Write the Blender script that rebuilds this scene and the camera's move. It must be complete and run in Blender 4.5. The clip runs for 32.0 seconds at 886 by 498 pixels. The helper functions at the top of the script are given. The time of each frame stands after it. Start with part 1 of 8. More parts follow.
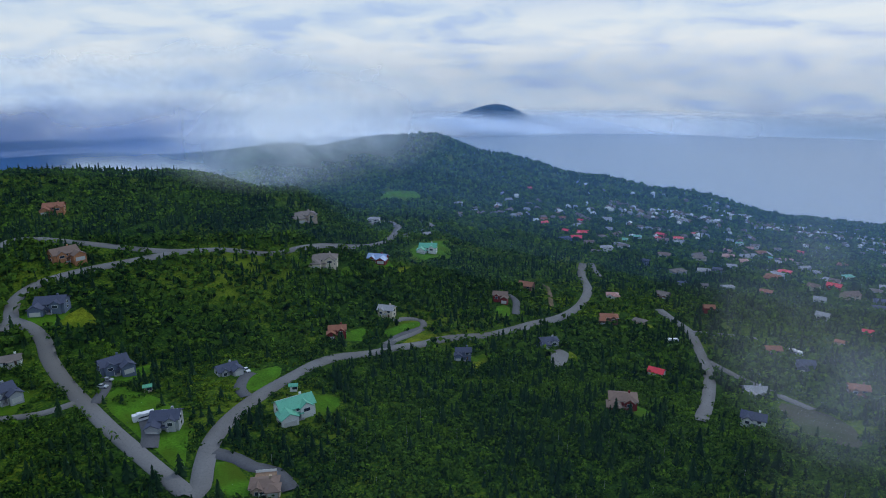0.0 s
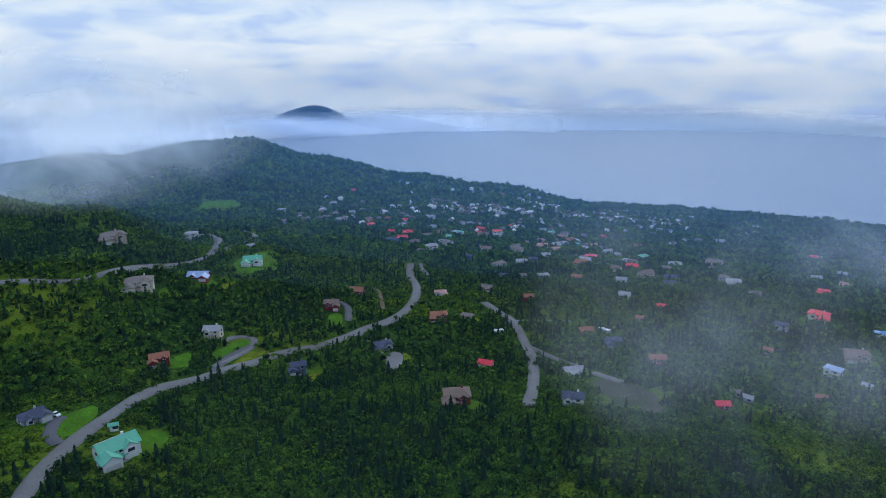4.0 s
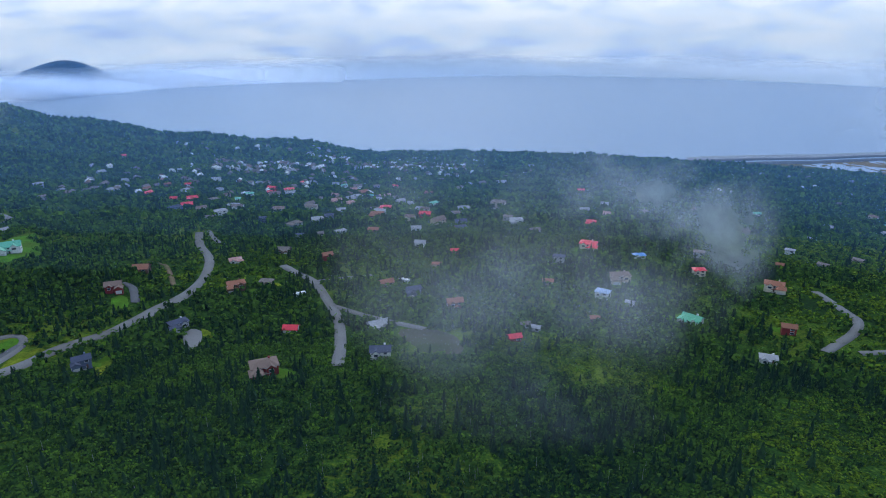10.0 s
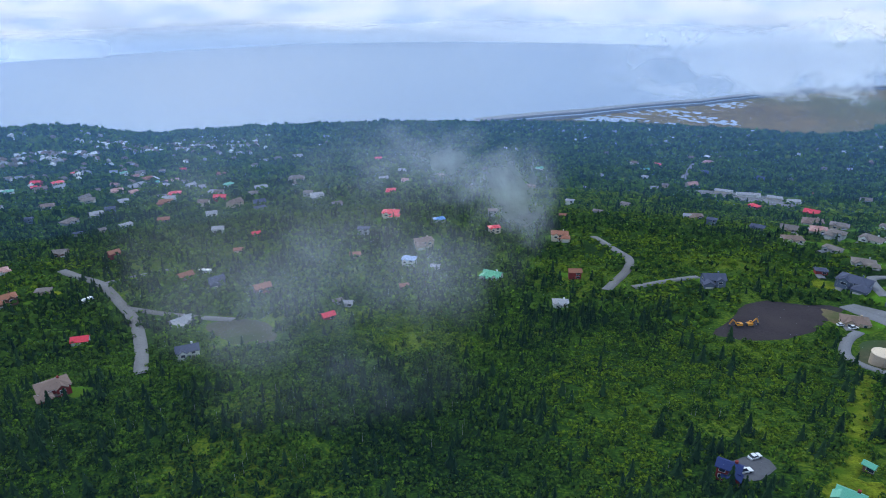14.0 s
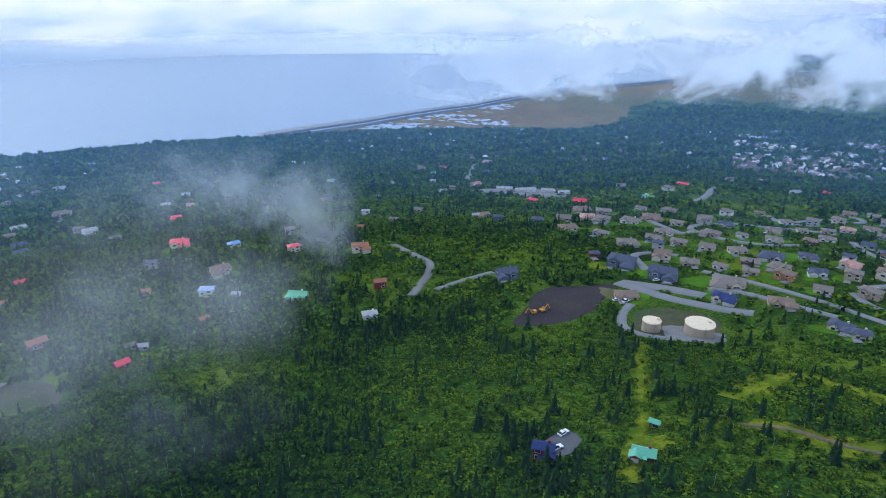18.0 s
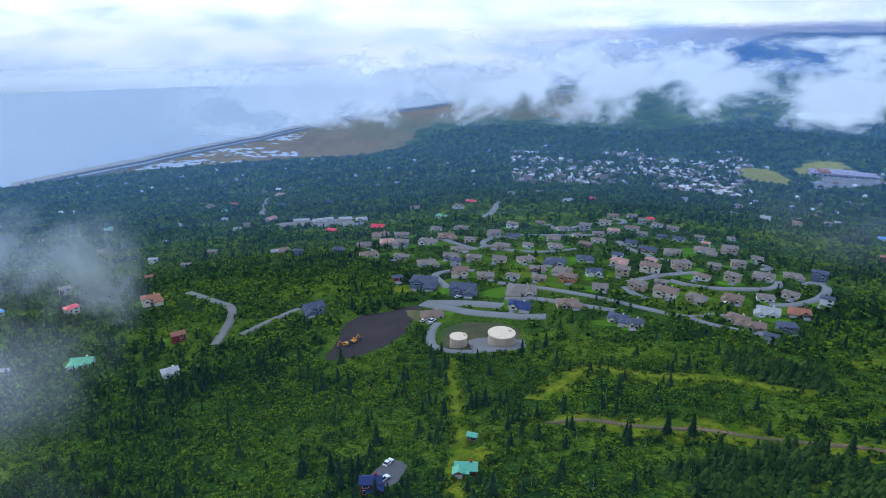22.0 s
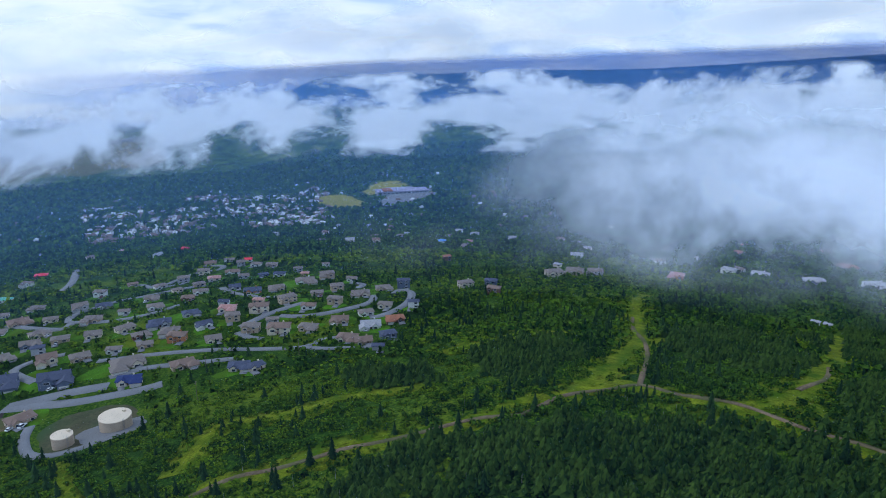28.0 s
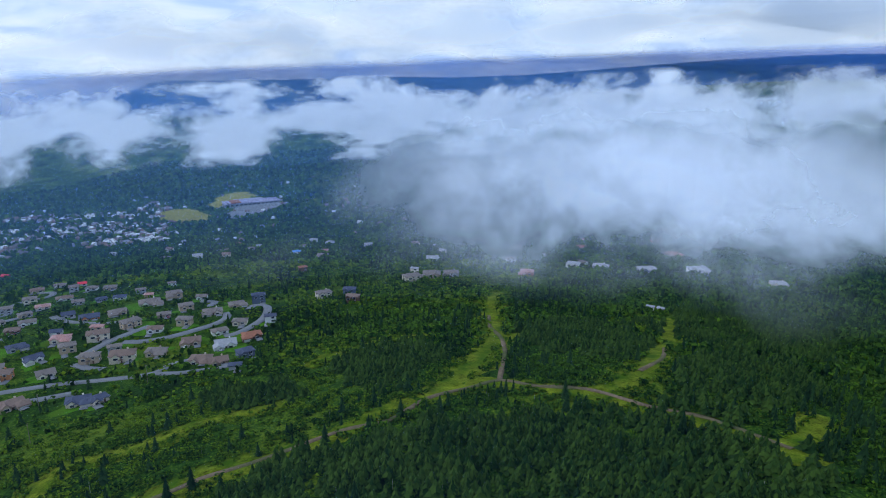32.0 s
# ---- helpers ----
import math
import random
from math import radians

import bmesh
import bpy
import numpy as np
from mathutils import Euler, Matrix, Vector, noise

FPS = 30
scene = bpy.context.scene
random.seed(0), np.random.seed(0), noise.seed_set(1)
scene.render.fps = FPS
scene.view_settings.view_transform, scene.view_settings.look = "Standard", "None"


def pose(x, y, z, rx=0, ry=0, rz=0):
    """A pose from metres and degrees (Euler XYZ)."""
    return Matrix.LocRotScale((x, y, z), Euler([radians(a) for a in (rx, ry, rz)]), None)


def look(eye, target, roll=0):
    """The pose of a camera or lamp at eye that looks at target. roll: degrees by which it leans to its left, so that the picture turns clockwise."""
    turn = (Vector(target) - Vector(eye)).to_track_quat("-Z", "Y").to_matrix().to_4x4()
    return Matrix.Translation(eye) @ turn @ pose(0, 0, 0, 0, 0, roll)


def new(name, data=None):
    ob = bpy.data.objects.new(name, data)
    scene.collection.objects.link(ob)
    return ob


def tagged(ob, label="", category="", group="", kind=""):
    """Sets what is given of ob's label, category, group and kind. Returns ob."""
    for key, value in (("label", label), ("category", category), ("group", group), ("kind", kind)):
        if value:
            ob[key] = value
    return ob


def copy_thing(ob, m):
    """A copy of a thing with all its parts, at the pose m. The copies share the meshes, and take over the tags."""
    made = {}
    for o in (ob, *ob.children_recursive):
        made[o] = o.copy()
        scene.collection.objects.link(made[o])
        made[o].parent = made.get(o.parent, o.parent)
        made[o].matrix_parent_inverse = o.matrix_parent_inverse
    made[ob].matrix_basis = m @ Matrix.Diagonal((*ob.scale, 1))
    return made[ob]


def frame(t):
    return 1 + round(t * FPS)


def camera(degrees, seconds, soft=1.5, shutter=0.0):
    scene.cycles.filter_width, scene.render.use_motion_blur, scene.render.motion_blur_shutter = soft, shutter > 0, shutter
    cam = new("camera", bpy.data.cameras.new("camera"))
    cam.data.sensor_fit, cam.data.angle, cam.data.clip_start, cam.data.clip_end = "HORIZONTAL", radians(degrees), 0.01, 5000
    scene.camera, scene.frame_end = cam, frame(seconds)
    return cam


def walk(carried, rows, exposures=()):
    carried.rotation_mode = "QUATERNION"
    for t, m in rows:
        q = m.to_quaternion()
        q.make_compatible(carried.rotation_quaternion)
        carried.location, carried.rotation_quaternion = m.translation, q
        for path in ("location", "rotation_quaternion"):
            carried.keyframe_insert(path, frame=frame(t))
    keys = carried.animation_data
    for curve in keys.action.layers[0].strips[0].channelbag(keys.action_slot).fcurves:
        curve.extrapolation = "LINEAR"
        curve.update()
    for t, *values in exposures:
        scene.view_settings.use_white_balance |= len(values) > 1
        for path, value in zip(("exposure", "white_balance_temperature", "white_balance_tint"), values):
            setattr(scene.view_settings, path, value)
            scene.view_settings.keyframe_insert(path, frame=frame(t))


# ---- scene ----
scene.cycles.transparent_max_bounces = 24
cam = camera(66.0, 32.0, soft=1.0)

# seconds, tilt, roll, turn, place: the drone pans as it climbs slowly
TURNS = [
    (0.0, 73.61, 0.87, 66.62, 0.69, 2.00, -17.45),
    (0.5, 73.27, 0.90, 65.32, 0.91, 2.06, -17.01),
    (1.0, 72.89, 0.93, 63.19, 1.13, 2.12, -16.53),
    (1.5, 72.94, 0.93, 60.82, 1.35, 2.17, -15.97),
    (2.0, 73.00, 0.92, 58.69, 1.55, 2.17, -15.36),
    (2.5, 73.10, 0.90, 56.71, 1.74, 2.09, -14.72),
    (3.0, 73.15, 0.88, 54.87, 1.91, 1.97, -14.00),
    (3.5, 73.24, 0.84, 53.25, 2.09, 1.81, -12.99),
    (5.5, 73.53, 0.79, 47.13, 2.22, 1.65, -11.84),
    (6.0, 73.37, 0.74, 45.74, 2.26, 1.57, -10.97),
    (6.5, 73.04, 0.71, 44.37, 2.21, 1.64, -10.49),
    (7.0, 72.47, 0.67, 43.03, 2.06, 1.82, -10.20),
    (7.5, 71.91, 0.64, 41.67, 1.87, 2.05, -9.96),
    (8.0, 71.35, 0.62, 40.30, 1.71, 2.25, -9.72),
    (8.5, 70.78, 0.58, 38.93, 1.65, 2.39, -9.42),
    (9.0, 70.25, 0.53, 37.54, 1.69, 2.49, -9.05),
    (9.5, 69.70, 0.51, 36.07, 1.77, 2.60, -8.65),
    (10.0, 69.10, 0.50, 33.94, 1.91, 2.67, -8.21),
    (10.5, 68.51, 0.49, 31.81, 2.08, 2.66, -7.73),
    (11.0, 67.91, 0.46, 29.64, 2.26, 2.61, -7.23),
    (11.5, 67.32, 0.41, 27.53, 2.41, 2.58, -6.72),
    (12.0, 66.72, 0.35, 25.37, 2.52, 2.61, -6.24),
    (12.5, 66.24, 0.29, 23.19, 2.59, 2.72, -5.77),
    (13.0, 66.32, 0.24, 21.40, 2.59, 2.90, -5.29),
    (13.5, 66.39, 0.19, 19.36, 2.52, 3.10, -4.80),
    (14.0, 66.43, 0.14, 16.64, 2.41, 3.31, -4.33),
    (14.5, 66.50, 0.10, 13.63, 2.27, 3.51, -3.91),
    (15.0, 66.56, 0.04, 10.91, 1.98, 3.63, -3.43),
    (15.5, 66.63, -0.08, 8.43, 1.31, 3.57, -2.67),
    (17.5, 67.12, -0.27, -0.22, 0.44, 3.34, -1.74),
    (18.0, 67.27, -0.45, -1.37, -0.11, 3.13, -0.99),
    (18.5, 67.41, -0.55, -2.55, -0.22, 3.02, -0.51),
    (19.0, 67.55, -0.60, -3.99, -0.14, 3.01, -0.14),
    (19.5, 67.65, -0.62, -5.66, -0.02, 3.06, 0.24),
    (20.0, 67.76, -0.63, -7.48, 0.09, 3.12, 0.62),
    (20.5, 67.85, -0.64, -10.03, 0.13, 3.13, 0.99),
    (21.0, 68.00, -0.64, -12.26, 0.06, 3.13, 1.38),
    (21.5, 68.14, -0.64, -14.92, -0.12, 3.13, 1.81),
    (22.0, 69.65, -0.61, -19.01, -0.40, 3.11, 2.25),
    (22.5, 71.42, -0.57, -22.31, -0.76, 3.05, 2.65),
    (23.0, 72.49, -0.55, -25.14, -1.15, 2.95, 3.05),
    (23.5, 72.57, -0.54, -27.42, -1.54, 2.84, 3.47),
    (24.0, 72.64, -0.53, -30.08, -1.96, 2.69, 3.93),
    (24.5, 72.73, -0.50, -33.35, -2.43, 2.50, 4.43),
    (25.0, 72.79, -0.47, -36.66, -2.93, 2.30, 4.96),
    (25.5, 72.83, -0.44, -39.78, -3.40, 2.14, 5.55),
    (27.5, 73.13, -0.41, -50.35, -3.77, 2.10, 6.11),
    (28.0, 73.19, -0.35, -53.61, -3.98, 2.17, 6.53),
    (28.5, 73.20, -0.28, -57.59, -4.09, 2.29, 6.79),
    (29.0, 73.26, -0.27, -61.41, -4.16, 2.42, 6.97),
    (29.5, 73.39, -0.33, -62.09, -4.24, 2.50, 7.05),
    (30.0, 73.51, -0.44, -62.12, -4.30, 2.54, 7.08),
    (30.5, 73.62, -0.52, -62.99, -4.34, 2.57, 7.10),
    (31.0, 73.69, -0.56, -63.98, -4.32, 2.58, 7.11),
    (31.5, 73.77, -0.60, -64.92, -4.26, 2.55, 7.09),
    (32.0, 73.83, -0.65, -66.08, -4.18, 2.50, 7.04),
]
walk(cam, [(t, pose(x, y, z, rx, ry, rz)) for t, rx, ry, rz, x, y, z in TURNS], [
    (0.0, -0.32, 6250, 6.5), (3.0, -0.20, 6150, 6.5), (6.0, -0.16, 6000, 6.5), (9.0, -0.06, 5950, 6.5), (14.0, 0.32, 6250, 6.5), (20.0, 0.40, 6200, 6.5), (25.0, 0.12, 5950, 6.5), (28.0, 0.04, 5900, 6.5), (32.0, -0.02, 5900, 6.5)])

# ---- relief: heights from where the drone hangs half-way, by bearing (degrees from north, clockwise) and ground distance ----
SEA = -586.0
RADII = np.array([30, 80, 150, 250, 350, 450, 560, 700, 900, 1200, 1600, 2100, 2700, 3400, 4200, 4900, 7000], float)
BEARINGS, HEIGHTS = [], []


def relief(bearing, *heights):
    BEARINGS.append(bearing)
    HEIGHTS.append(heights)


relief(-180, -98, -97, -95, -85, -70, -55, -40, -15, 20, 70, 120, 150, 150, 100, 0, -50, -100)
relief(-135, -102, -108, -112, -112, -105, -98, -90, -85, -80, -100, -140, -180, -220, -260, -300, -330, -350)
relief(-100, -110, -133, -147, -153, -154, -145, -131, -118, -233, -338, -388, -432, -445, -470, -540, -600, -640)
relief(-88, -110, -132, -150, -161, -164, -154, -139, -130, -232, -323, -373, -416, -436, -470, -580, -600, -640)
relief(-80, -111, -132, -151, -165, -169, -159, -147, -153, -206, -260, -304, -356, -396, -450, -590, -620, -640)
relief(-72, -111, -132, -151, -167, -178, -176, -177, -197, -233, -265, -264, -302, -358, -586, -606, -616, -626)
relief(-68, -111, -132, -151, -168, -181, -184, -184, -200, -236, -269, -266, -279, -361, -586, -606, -616, -626)
relief(-62, -111, -132, -151, -168, -185, -196, -201, -215, -250, -290, -305, -338, -449, -596, -616, -621, -626)
relief(-55, -112, -132, -150, -168, -189, -207, -216, -228, -263, -310, -347, -397, -596, -616, -626, -626, -626)
relief(-48, -112, -131, -149, -168, -193, -210, -221, -240, -275, -327, -373, -432, -598, -621, -626, -626, -626)
relief(-38, -112, -131, -150, -168, -195, -211, -224, -249, -288, -347, -411, -499, -604, -626, -626, -626, -626)
relief(-15, -113, -130, -149, -174, -198, -211, -220, -245, -293, -359, -438, -522, -602, -626, -626, -626, -626)
relief(0, -111, -127, -146, -171, -194, -206, -217, -243, -293, -354, -428, -514, -596, -626, -626, -626, -626)
relief(10, -110, -125, -143, -167, -189, -201, -213, -241, -290, -348, -411, -488, -592, -596, -626, -626, -626)
relief(25, -105, -120, -138, -160, -183, -192, -205, -226, -265, -330, -402, -472, -545, -581, -596, -606, -626)
relief(35, -102, -117, -134, -154, -174, -189, -201, -224, -263, -329, -397, -465, -530, -580, -578, -575, -575)
relief(45, -100, -115, -130, -148, -167, -185, -198, -222, -261, -328, -397, -467, -495, -473, -378, -241, -224)
relief(65, -95, -107, -119, -136, -153, -175, -194, -221, -266, -328, -387, -434, -449, -405, -290, -185, -185)
relief(100, -91, -99, -110, -126, -144, -167, -188, -215, -254, -309, -355, -380, -370, -310, -160, 10, 10)
relief(135, -98, -101, -105, -108, -110, -112, -112, -112, -110, -110, -110, -110, -110, -110, -100, -60, -60)
relief(180, -98, -97, -95, -85, -70, -55, -40, -15, 20, 70, 120, 150, 150, 100, 0, -50, -100)
BEARINGS, HEIGHTS = np.array(BEARINGS, float), np.array(HEIGHTS, float)
KNOTS = np.log(RADII)


def ground_z(x, y):
    """Height of the land at x, y (arrays or numbers)."""
    x, y = np.asarray(x, float), np.asarray(y, float)
    b, k = np.degrees(np.arctan2(x, y)), np.log(np.clip(np.hypot(x, y), 30, 6999))
    i = np.clip(np.searchsorted(BEARINGS, b, side="right") - 1, 0, len(BEARINGS) - 2)
    j = np.clip(np.searchsorted(KNOTS, k, side="right") - 1, 0, len(KNOTS) - 2)
    u = (b - BEARINGS[i]) / (BEARINGS[i + 1] - BEARINGS[i])
    v = (k - KNOTS[j]) / (KNOTS[j + 1] - KNOTS[j])

    def radial(row):
        j0, j1, j2, j3 = np.clip(j - 1, 0, None), j, j + 1, np.clip(j + 2, None, len(KNOTS) - 1)
        d = KNOTS[j2] - KNOTS[j1]
        m1 = (HEIGHTS[row, j2] - HEIGHTS[row, j0]) / (KNOTS[j2] - KNOTS[j0]) * d
        m2 = (HEIGHTS[row, j3] - HEIGHTS[row, j1]) / (KNOTS[j3] - KNOTS[j1]) * d
        return ((2 * v ** 3 - 3 * v ** 2 + 1) * HEIGHTS[row, j1] + (v ** 3 - 2 * v ** 2 + v) * m1
                + (3 * v ** 2 - 2 * v ** 3) * HEIGHTS[row, j2] + (v ** 3 - v ** 2) * m2)

    w = u * u * (3 - 2 * u)
    z = radial(i) * (1 - w) + radial(i + 1) * w
    roll = np.sin(x * 0.021 + 1.3) * np.sin(y * 0.017 + 0.4) + 0.6 * np.sin(x * 0.043 + y * 0.031)
    return z + roll * 1.6



# ---- sky, sun ----
world = bpy.data.worlds.new("sky")
scene.world = world
world.use_nodes = True
wt = world.node_tree
wt.nodes.clear()


def wnode(kind, **values):
    n = wt.nodes.new(kind)
    for key, value in values.items():
        n.inputs[key].default_value = value
    return n


def wmath(op, a, b=None, clamp=False):
    n = wt.nodes.new("ShaderNodeMath")
    n.operation, n.use_clamp = op, clamp
    for i, v in enumerate((a, b)):
        if v is None:
            continue
        if isinstance(v, (int, float)):
            n.inputs[i].default_value = v
        else:
            wt.links.new(v, n.inputs[i])
    return n.outputs[0]


nishita = wt.nodes.new("ShaderNodeTexSky")
nishita.sky_type, nishita.sun_disc = "NISHITA", False
nishita.sun_elevation, nishita.sun_rotation = radians(38), radians(-35)
wcoord = wt.nodes.new("ShaderNodeTexCoord")
wsep = wt.nodes.new("ShaderNodeSeparateXYZ")
wt.links.new(wcoord.outputs["Generated"], wsep.inputs[0])
wmap = wt.nodes.new("ShaderNodeMapping")
wmap.inputs["Scale"].default_value = (2.6, 2.6, 11.0)
wt.links.new(wcoord.outputs["Generated"], wmap.inputs["Vector"])
wnoise = wnode("ShaderNodeTexNoise", Scale=1.0, Detail=5.0, Roughness=0.5, Distortion=0.2)
wt.links.new(wmap.outputs[0], wnoise.inputs["Vector"])
wramp = wt.nodes.new("ShaderNodeValToRGB")
for k, (p, c) in enumerate(((0.30, (0.27, 0.42, 0.82, 1)), (0.46, (0.54, 0.69, 0.96, 1)), (0.60, (0.76, 0.85, 0.98, 1)))):
    e = wramp.color_ramp.elements[k] if k < 2 else wramp.color_ramp.elements.new(p)
    e.position, e.color = p, c
wt.links.new(wnoise.outputs["Fac"], wramp.inputs[0])
# below the cloud the pale haze over the far sea
whaze = wmath("MULTIPLY", wmath("ADD", wsep.outputs["Z"], 0.125), 13.0, True)
wsea = wt.nodes.new("ShaderNodeMixRGB")
wsea.inputs[1].default_value, wsea.inputs[2].default_value = (0.34, 0.43, 0.64, 1), (0.62, 0.74, 0.96, 1)
wt.links.new(whaze, wsea.inputs[0])
# the ragged foot of the cloud deck
wmap2 = wt.nodes.new("ShaderNodeMapping")
wmap2.inputs["Scale"].default_value, wmap2.inputs["Location"].default_value = (5.5, 5.5, 22.0), (3.1, 0.4, 1.7)
wt.links.new(wcoord.outputs["Generated"], wmap2.inputs["Vector"])
wfoot = wnode("ShaderNodeTexNoise", Scale=1.0, Detail=7.0, Roughness=0.55, Distortion=0.3)
wt.links.new(wmap2.outputs[0], wfoot.inputs["Vector"])
wcut = wt.nodes.new("ShaderNodeMapRange")
wcut.interpolation_type = "SMOOTHSTEP"
wcut.inputs["From Max"].default_value = 0.034
wt.links.new(wmath("ADD", wmath("ADD", wsep.outputs["Z"], 0.106), wmath("MULTIPLY", wmath("SUBTRACT", wfoot.outputs["Fac"], 0.5), 0.22)), wcut.inputs["Value"])
wfold = wnode("ShaderNodeTexNoise", Scale=1.7, Detail=6.0, Roughness=0.5, Distortion=0.4)
wt.links.new(wmap2.outputs[0], wfold.inputs["Vector"])
wwhite = wt.nodes.new("ShaderNodeValToRGB")
for k, (p, c) in enumerate(((0.33, (0.48, 0.63, 0.95, 1)), (0.46, (0.70, 0.81, 0.98, 1)), (0.60, (0.85, 0.91, 1.0, 1)))):
    e = wwhite.color_ramp.elements[k] if k < 2 else wwhite.color_ramp.elements.new(p)
    e.position, e.color = p, c
wt.links.new(wfold.outputs["Fac"], wwhite.inputs[0])
wdome = wt.nodes.new("ShaderNodeMixRGB")
wt.links.new(wmath("MULTIPLY", wmath("ADD", wsep.outputs["Z"], -0.03), 9.0, True), wdome.inputs[0])
wt.links.new(wwhite.outputs[0], wdome.inputs[1])
wt.links.new(wramp.outputs[0], wdome.inputs[2])
wdeck = wt.nodes.new("ShaderNodeMixRGB")
wt.links.new(wcut.outputs[0], wdeck.inputs[0])
wt.links.new(wsea.outputs[0], wdeck.inputs[1])
wt.links.new(wdome.outputs[0], wdeck.inputs[2])
# the clear sky shows a little through the overcast
wskyg = wt.nodes.new("ShaderNodeMixRGB")
wskyg.blend_type, wskyg.inputs[0].default_value = "MULTIPLY", 1.0
wskyg.inputs[2].default_value = (0.10, 0.10, 0.10, 1)
wt.links.new(nishita.outputs[0], wskyg.inputs[1])
wmix = wt.nodes.new("ShaderNodeMixRGB")
wmix.inputs[0].default_value = 0.90
wt.links.new(wskyg.outputs[0], wmix.inputs[1])
wt.links.new(wdeck.outputs[0], wmix.inputs[2])
wbg = wnode("ShaderNodeBackground", Strength=1.08)
wout = wt.nodes.new("ShaderNodeOutputWorld")
wt.links.new(wmix.outputs[0], wbg.inputs[0])
wt.links.new(wbg.outputs[0], wout.inputs[0])

sun = new("sun", bpy.data.lights.new("sun", "SUN"))
sun.data.energy, sun.data.angle, sun.data.color = 0.9, radians(14), (1.0, 0.96, 0.88)
sun.matrix_basis = look((0, 0, 0), (0.45, -0.64, -0.62))

# ---- materials ----
MATS = {}


def link(m, a, b):
    m.node_tree.links.new(a, b)


def plain(name, color, rough=0.8, var=0.15, scale=0.8, fine=9.0, bump=0.0, metal=0.0, island=0.0, dirt=None, spec=0.3):
    """A surface with two scales of noise in its colour; island: random lightness of each loose piece."""
    if name in MATS:
        return MATS[name]
    m = bpy.data.materials.new(name)
    m.use_nodes = True
    nt = m.node_tree
    p = nt.nodes["Principled BSDF"]
    p.inputs["Roughness"].default_value, p.inputs["Metallic"].default_value = rough, metal
    p.inputs["Specular IOR Level"].default_value = spec
    co = nt.nodes.new("ShaderNodeTexCoord")
    big, small = nt.nodes.new("ShaderNodeTexNoise"), nt.nodes.new("ShaderNodeTexNoise")
    big.inputs["Scale"].default_value, small.inputs["Scale"].default_value = scale, fine
    big.inputs["Detail"].default_value = 4
    for n in (big, small):
        link(m, co.outputs["Object"], n.inputs["Vector"])
    add = nt.nodes.new("ShaderNodeMath")
    add.operation = "ADD"
    link(m, big.outputs["Fac"], add.inputs[0])
    link(m, small.outputs["Fac"], add.inputs[1])
    rng = nt.nodes.new("ShaderNodeMapRange")
    rng.inputs["From Min"].default_value, rng.inputs["From Max"].default_value = 0.6, 1.4
    rng.inputs["To Min"].default_value, rng.inputs["To Max"].default_value = 1 - 2 * var, 1 + 2 * var
    link(m, add.outputs[0], rng.inputs["Value"])
    value = rng.outputs[0]
    if island:
        geo = nt.nodes.new("ShaderNodeNewGeometry")
        r2 = nt.nodes.new("ShaderNodeMapRange")
        r2.inputs["To Min"].default_value, r2.inputs["To Max"].default_value = 1 - island, 1 + island
        link(m, geo.outputs["Random Per Island"], r2.inputs["Value"])
        mul = nt.nodes.new("ShaderNodeMath")
        mul.operation = "MULTIPLY"
        link(m, value, mul.inputs[0])
        link(m, r2.outputs[0], mul.inputs[1])
        value = mul.outputs[0]
    tint = nt.nodes.new("ShaderNodeMixRGB")
    tint.blend_type, tint.inputs[0].default_value = "MULTIPLY", 1.0
    tint.inputs[1].default_value = (*color, 1)
    link(m, value, tint.inputs[2])
    last = tint.outputs[0]
    if dirt:
        dn, dm = nt.nodes.new("ShaderNodeTexNoise"), nt.nodes.new("ShaderNodeMixRGB")
        dn.inputs["Scale"].default_value, dn.inputs["Detail"].default_value = scale * 0.4, 5
        link(m, co.outputs["Object"], dn.inputs["Vector"])
        dr = nt.nodes.new("ShaderNodeMapRange")
        dr.inputs["From Min"].default_value, dr.inputs["From Max"].default_value = 0.45, 0.68
        link(m, dn.outputs["Fac"], dr.inputs["Value"])
        link(m, dr.outputs[0], dm.inputs[0])
        link(m, last, dm.inputs[1])
        dm.inputs[2].default_value = (*dirt, 1)
        last = dm.outputs[0]
    link(m, last, p.inputs["Base Color"])
    if bump:
        b = nt.nodes.new("ShaderNodeBump")
        b.inputs["Strength"].default_value, b.inputs["Distance"].default_value = bump, 0.3
        link(m, small.outputs["Fac"], b.inputs["Height"])
        link(m, b.outputs[0], p.inputs["Normal"])
    MATS[name] = m
    return m


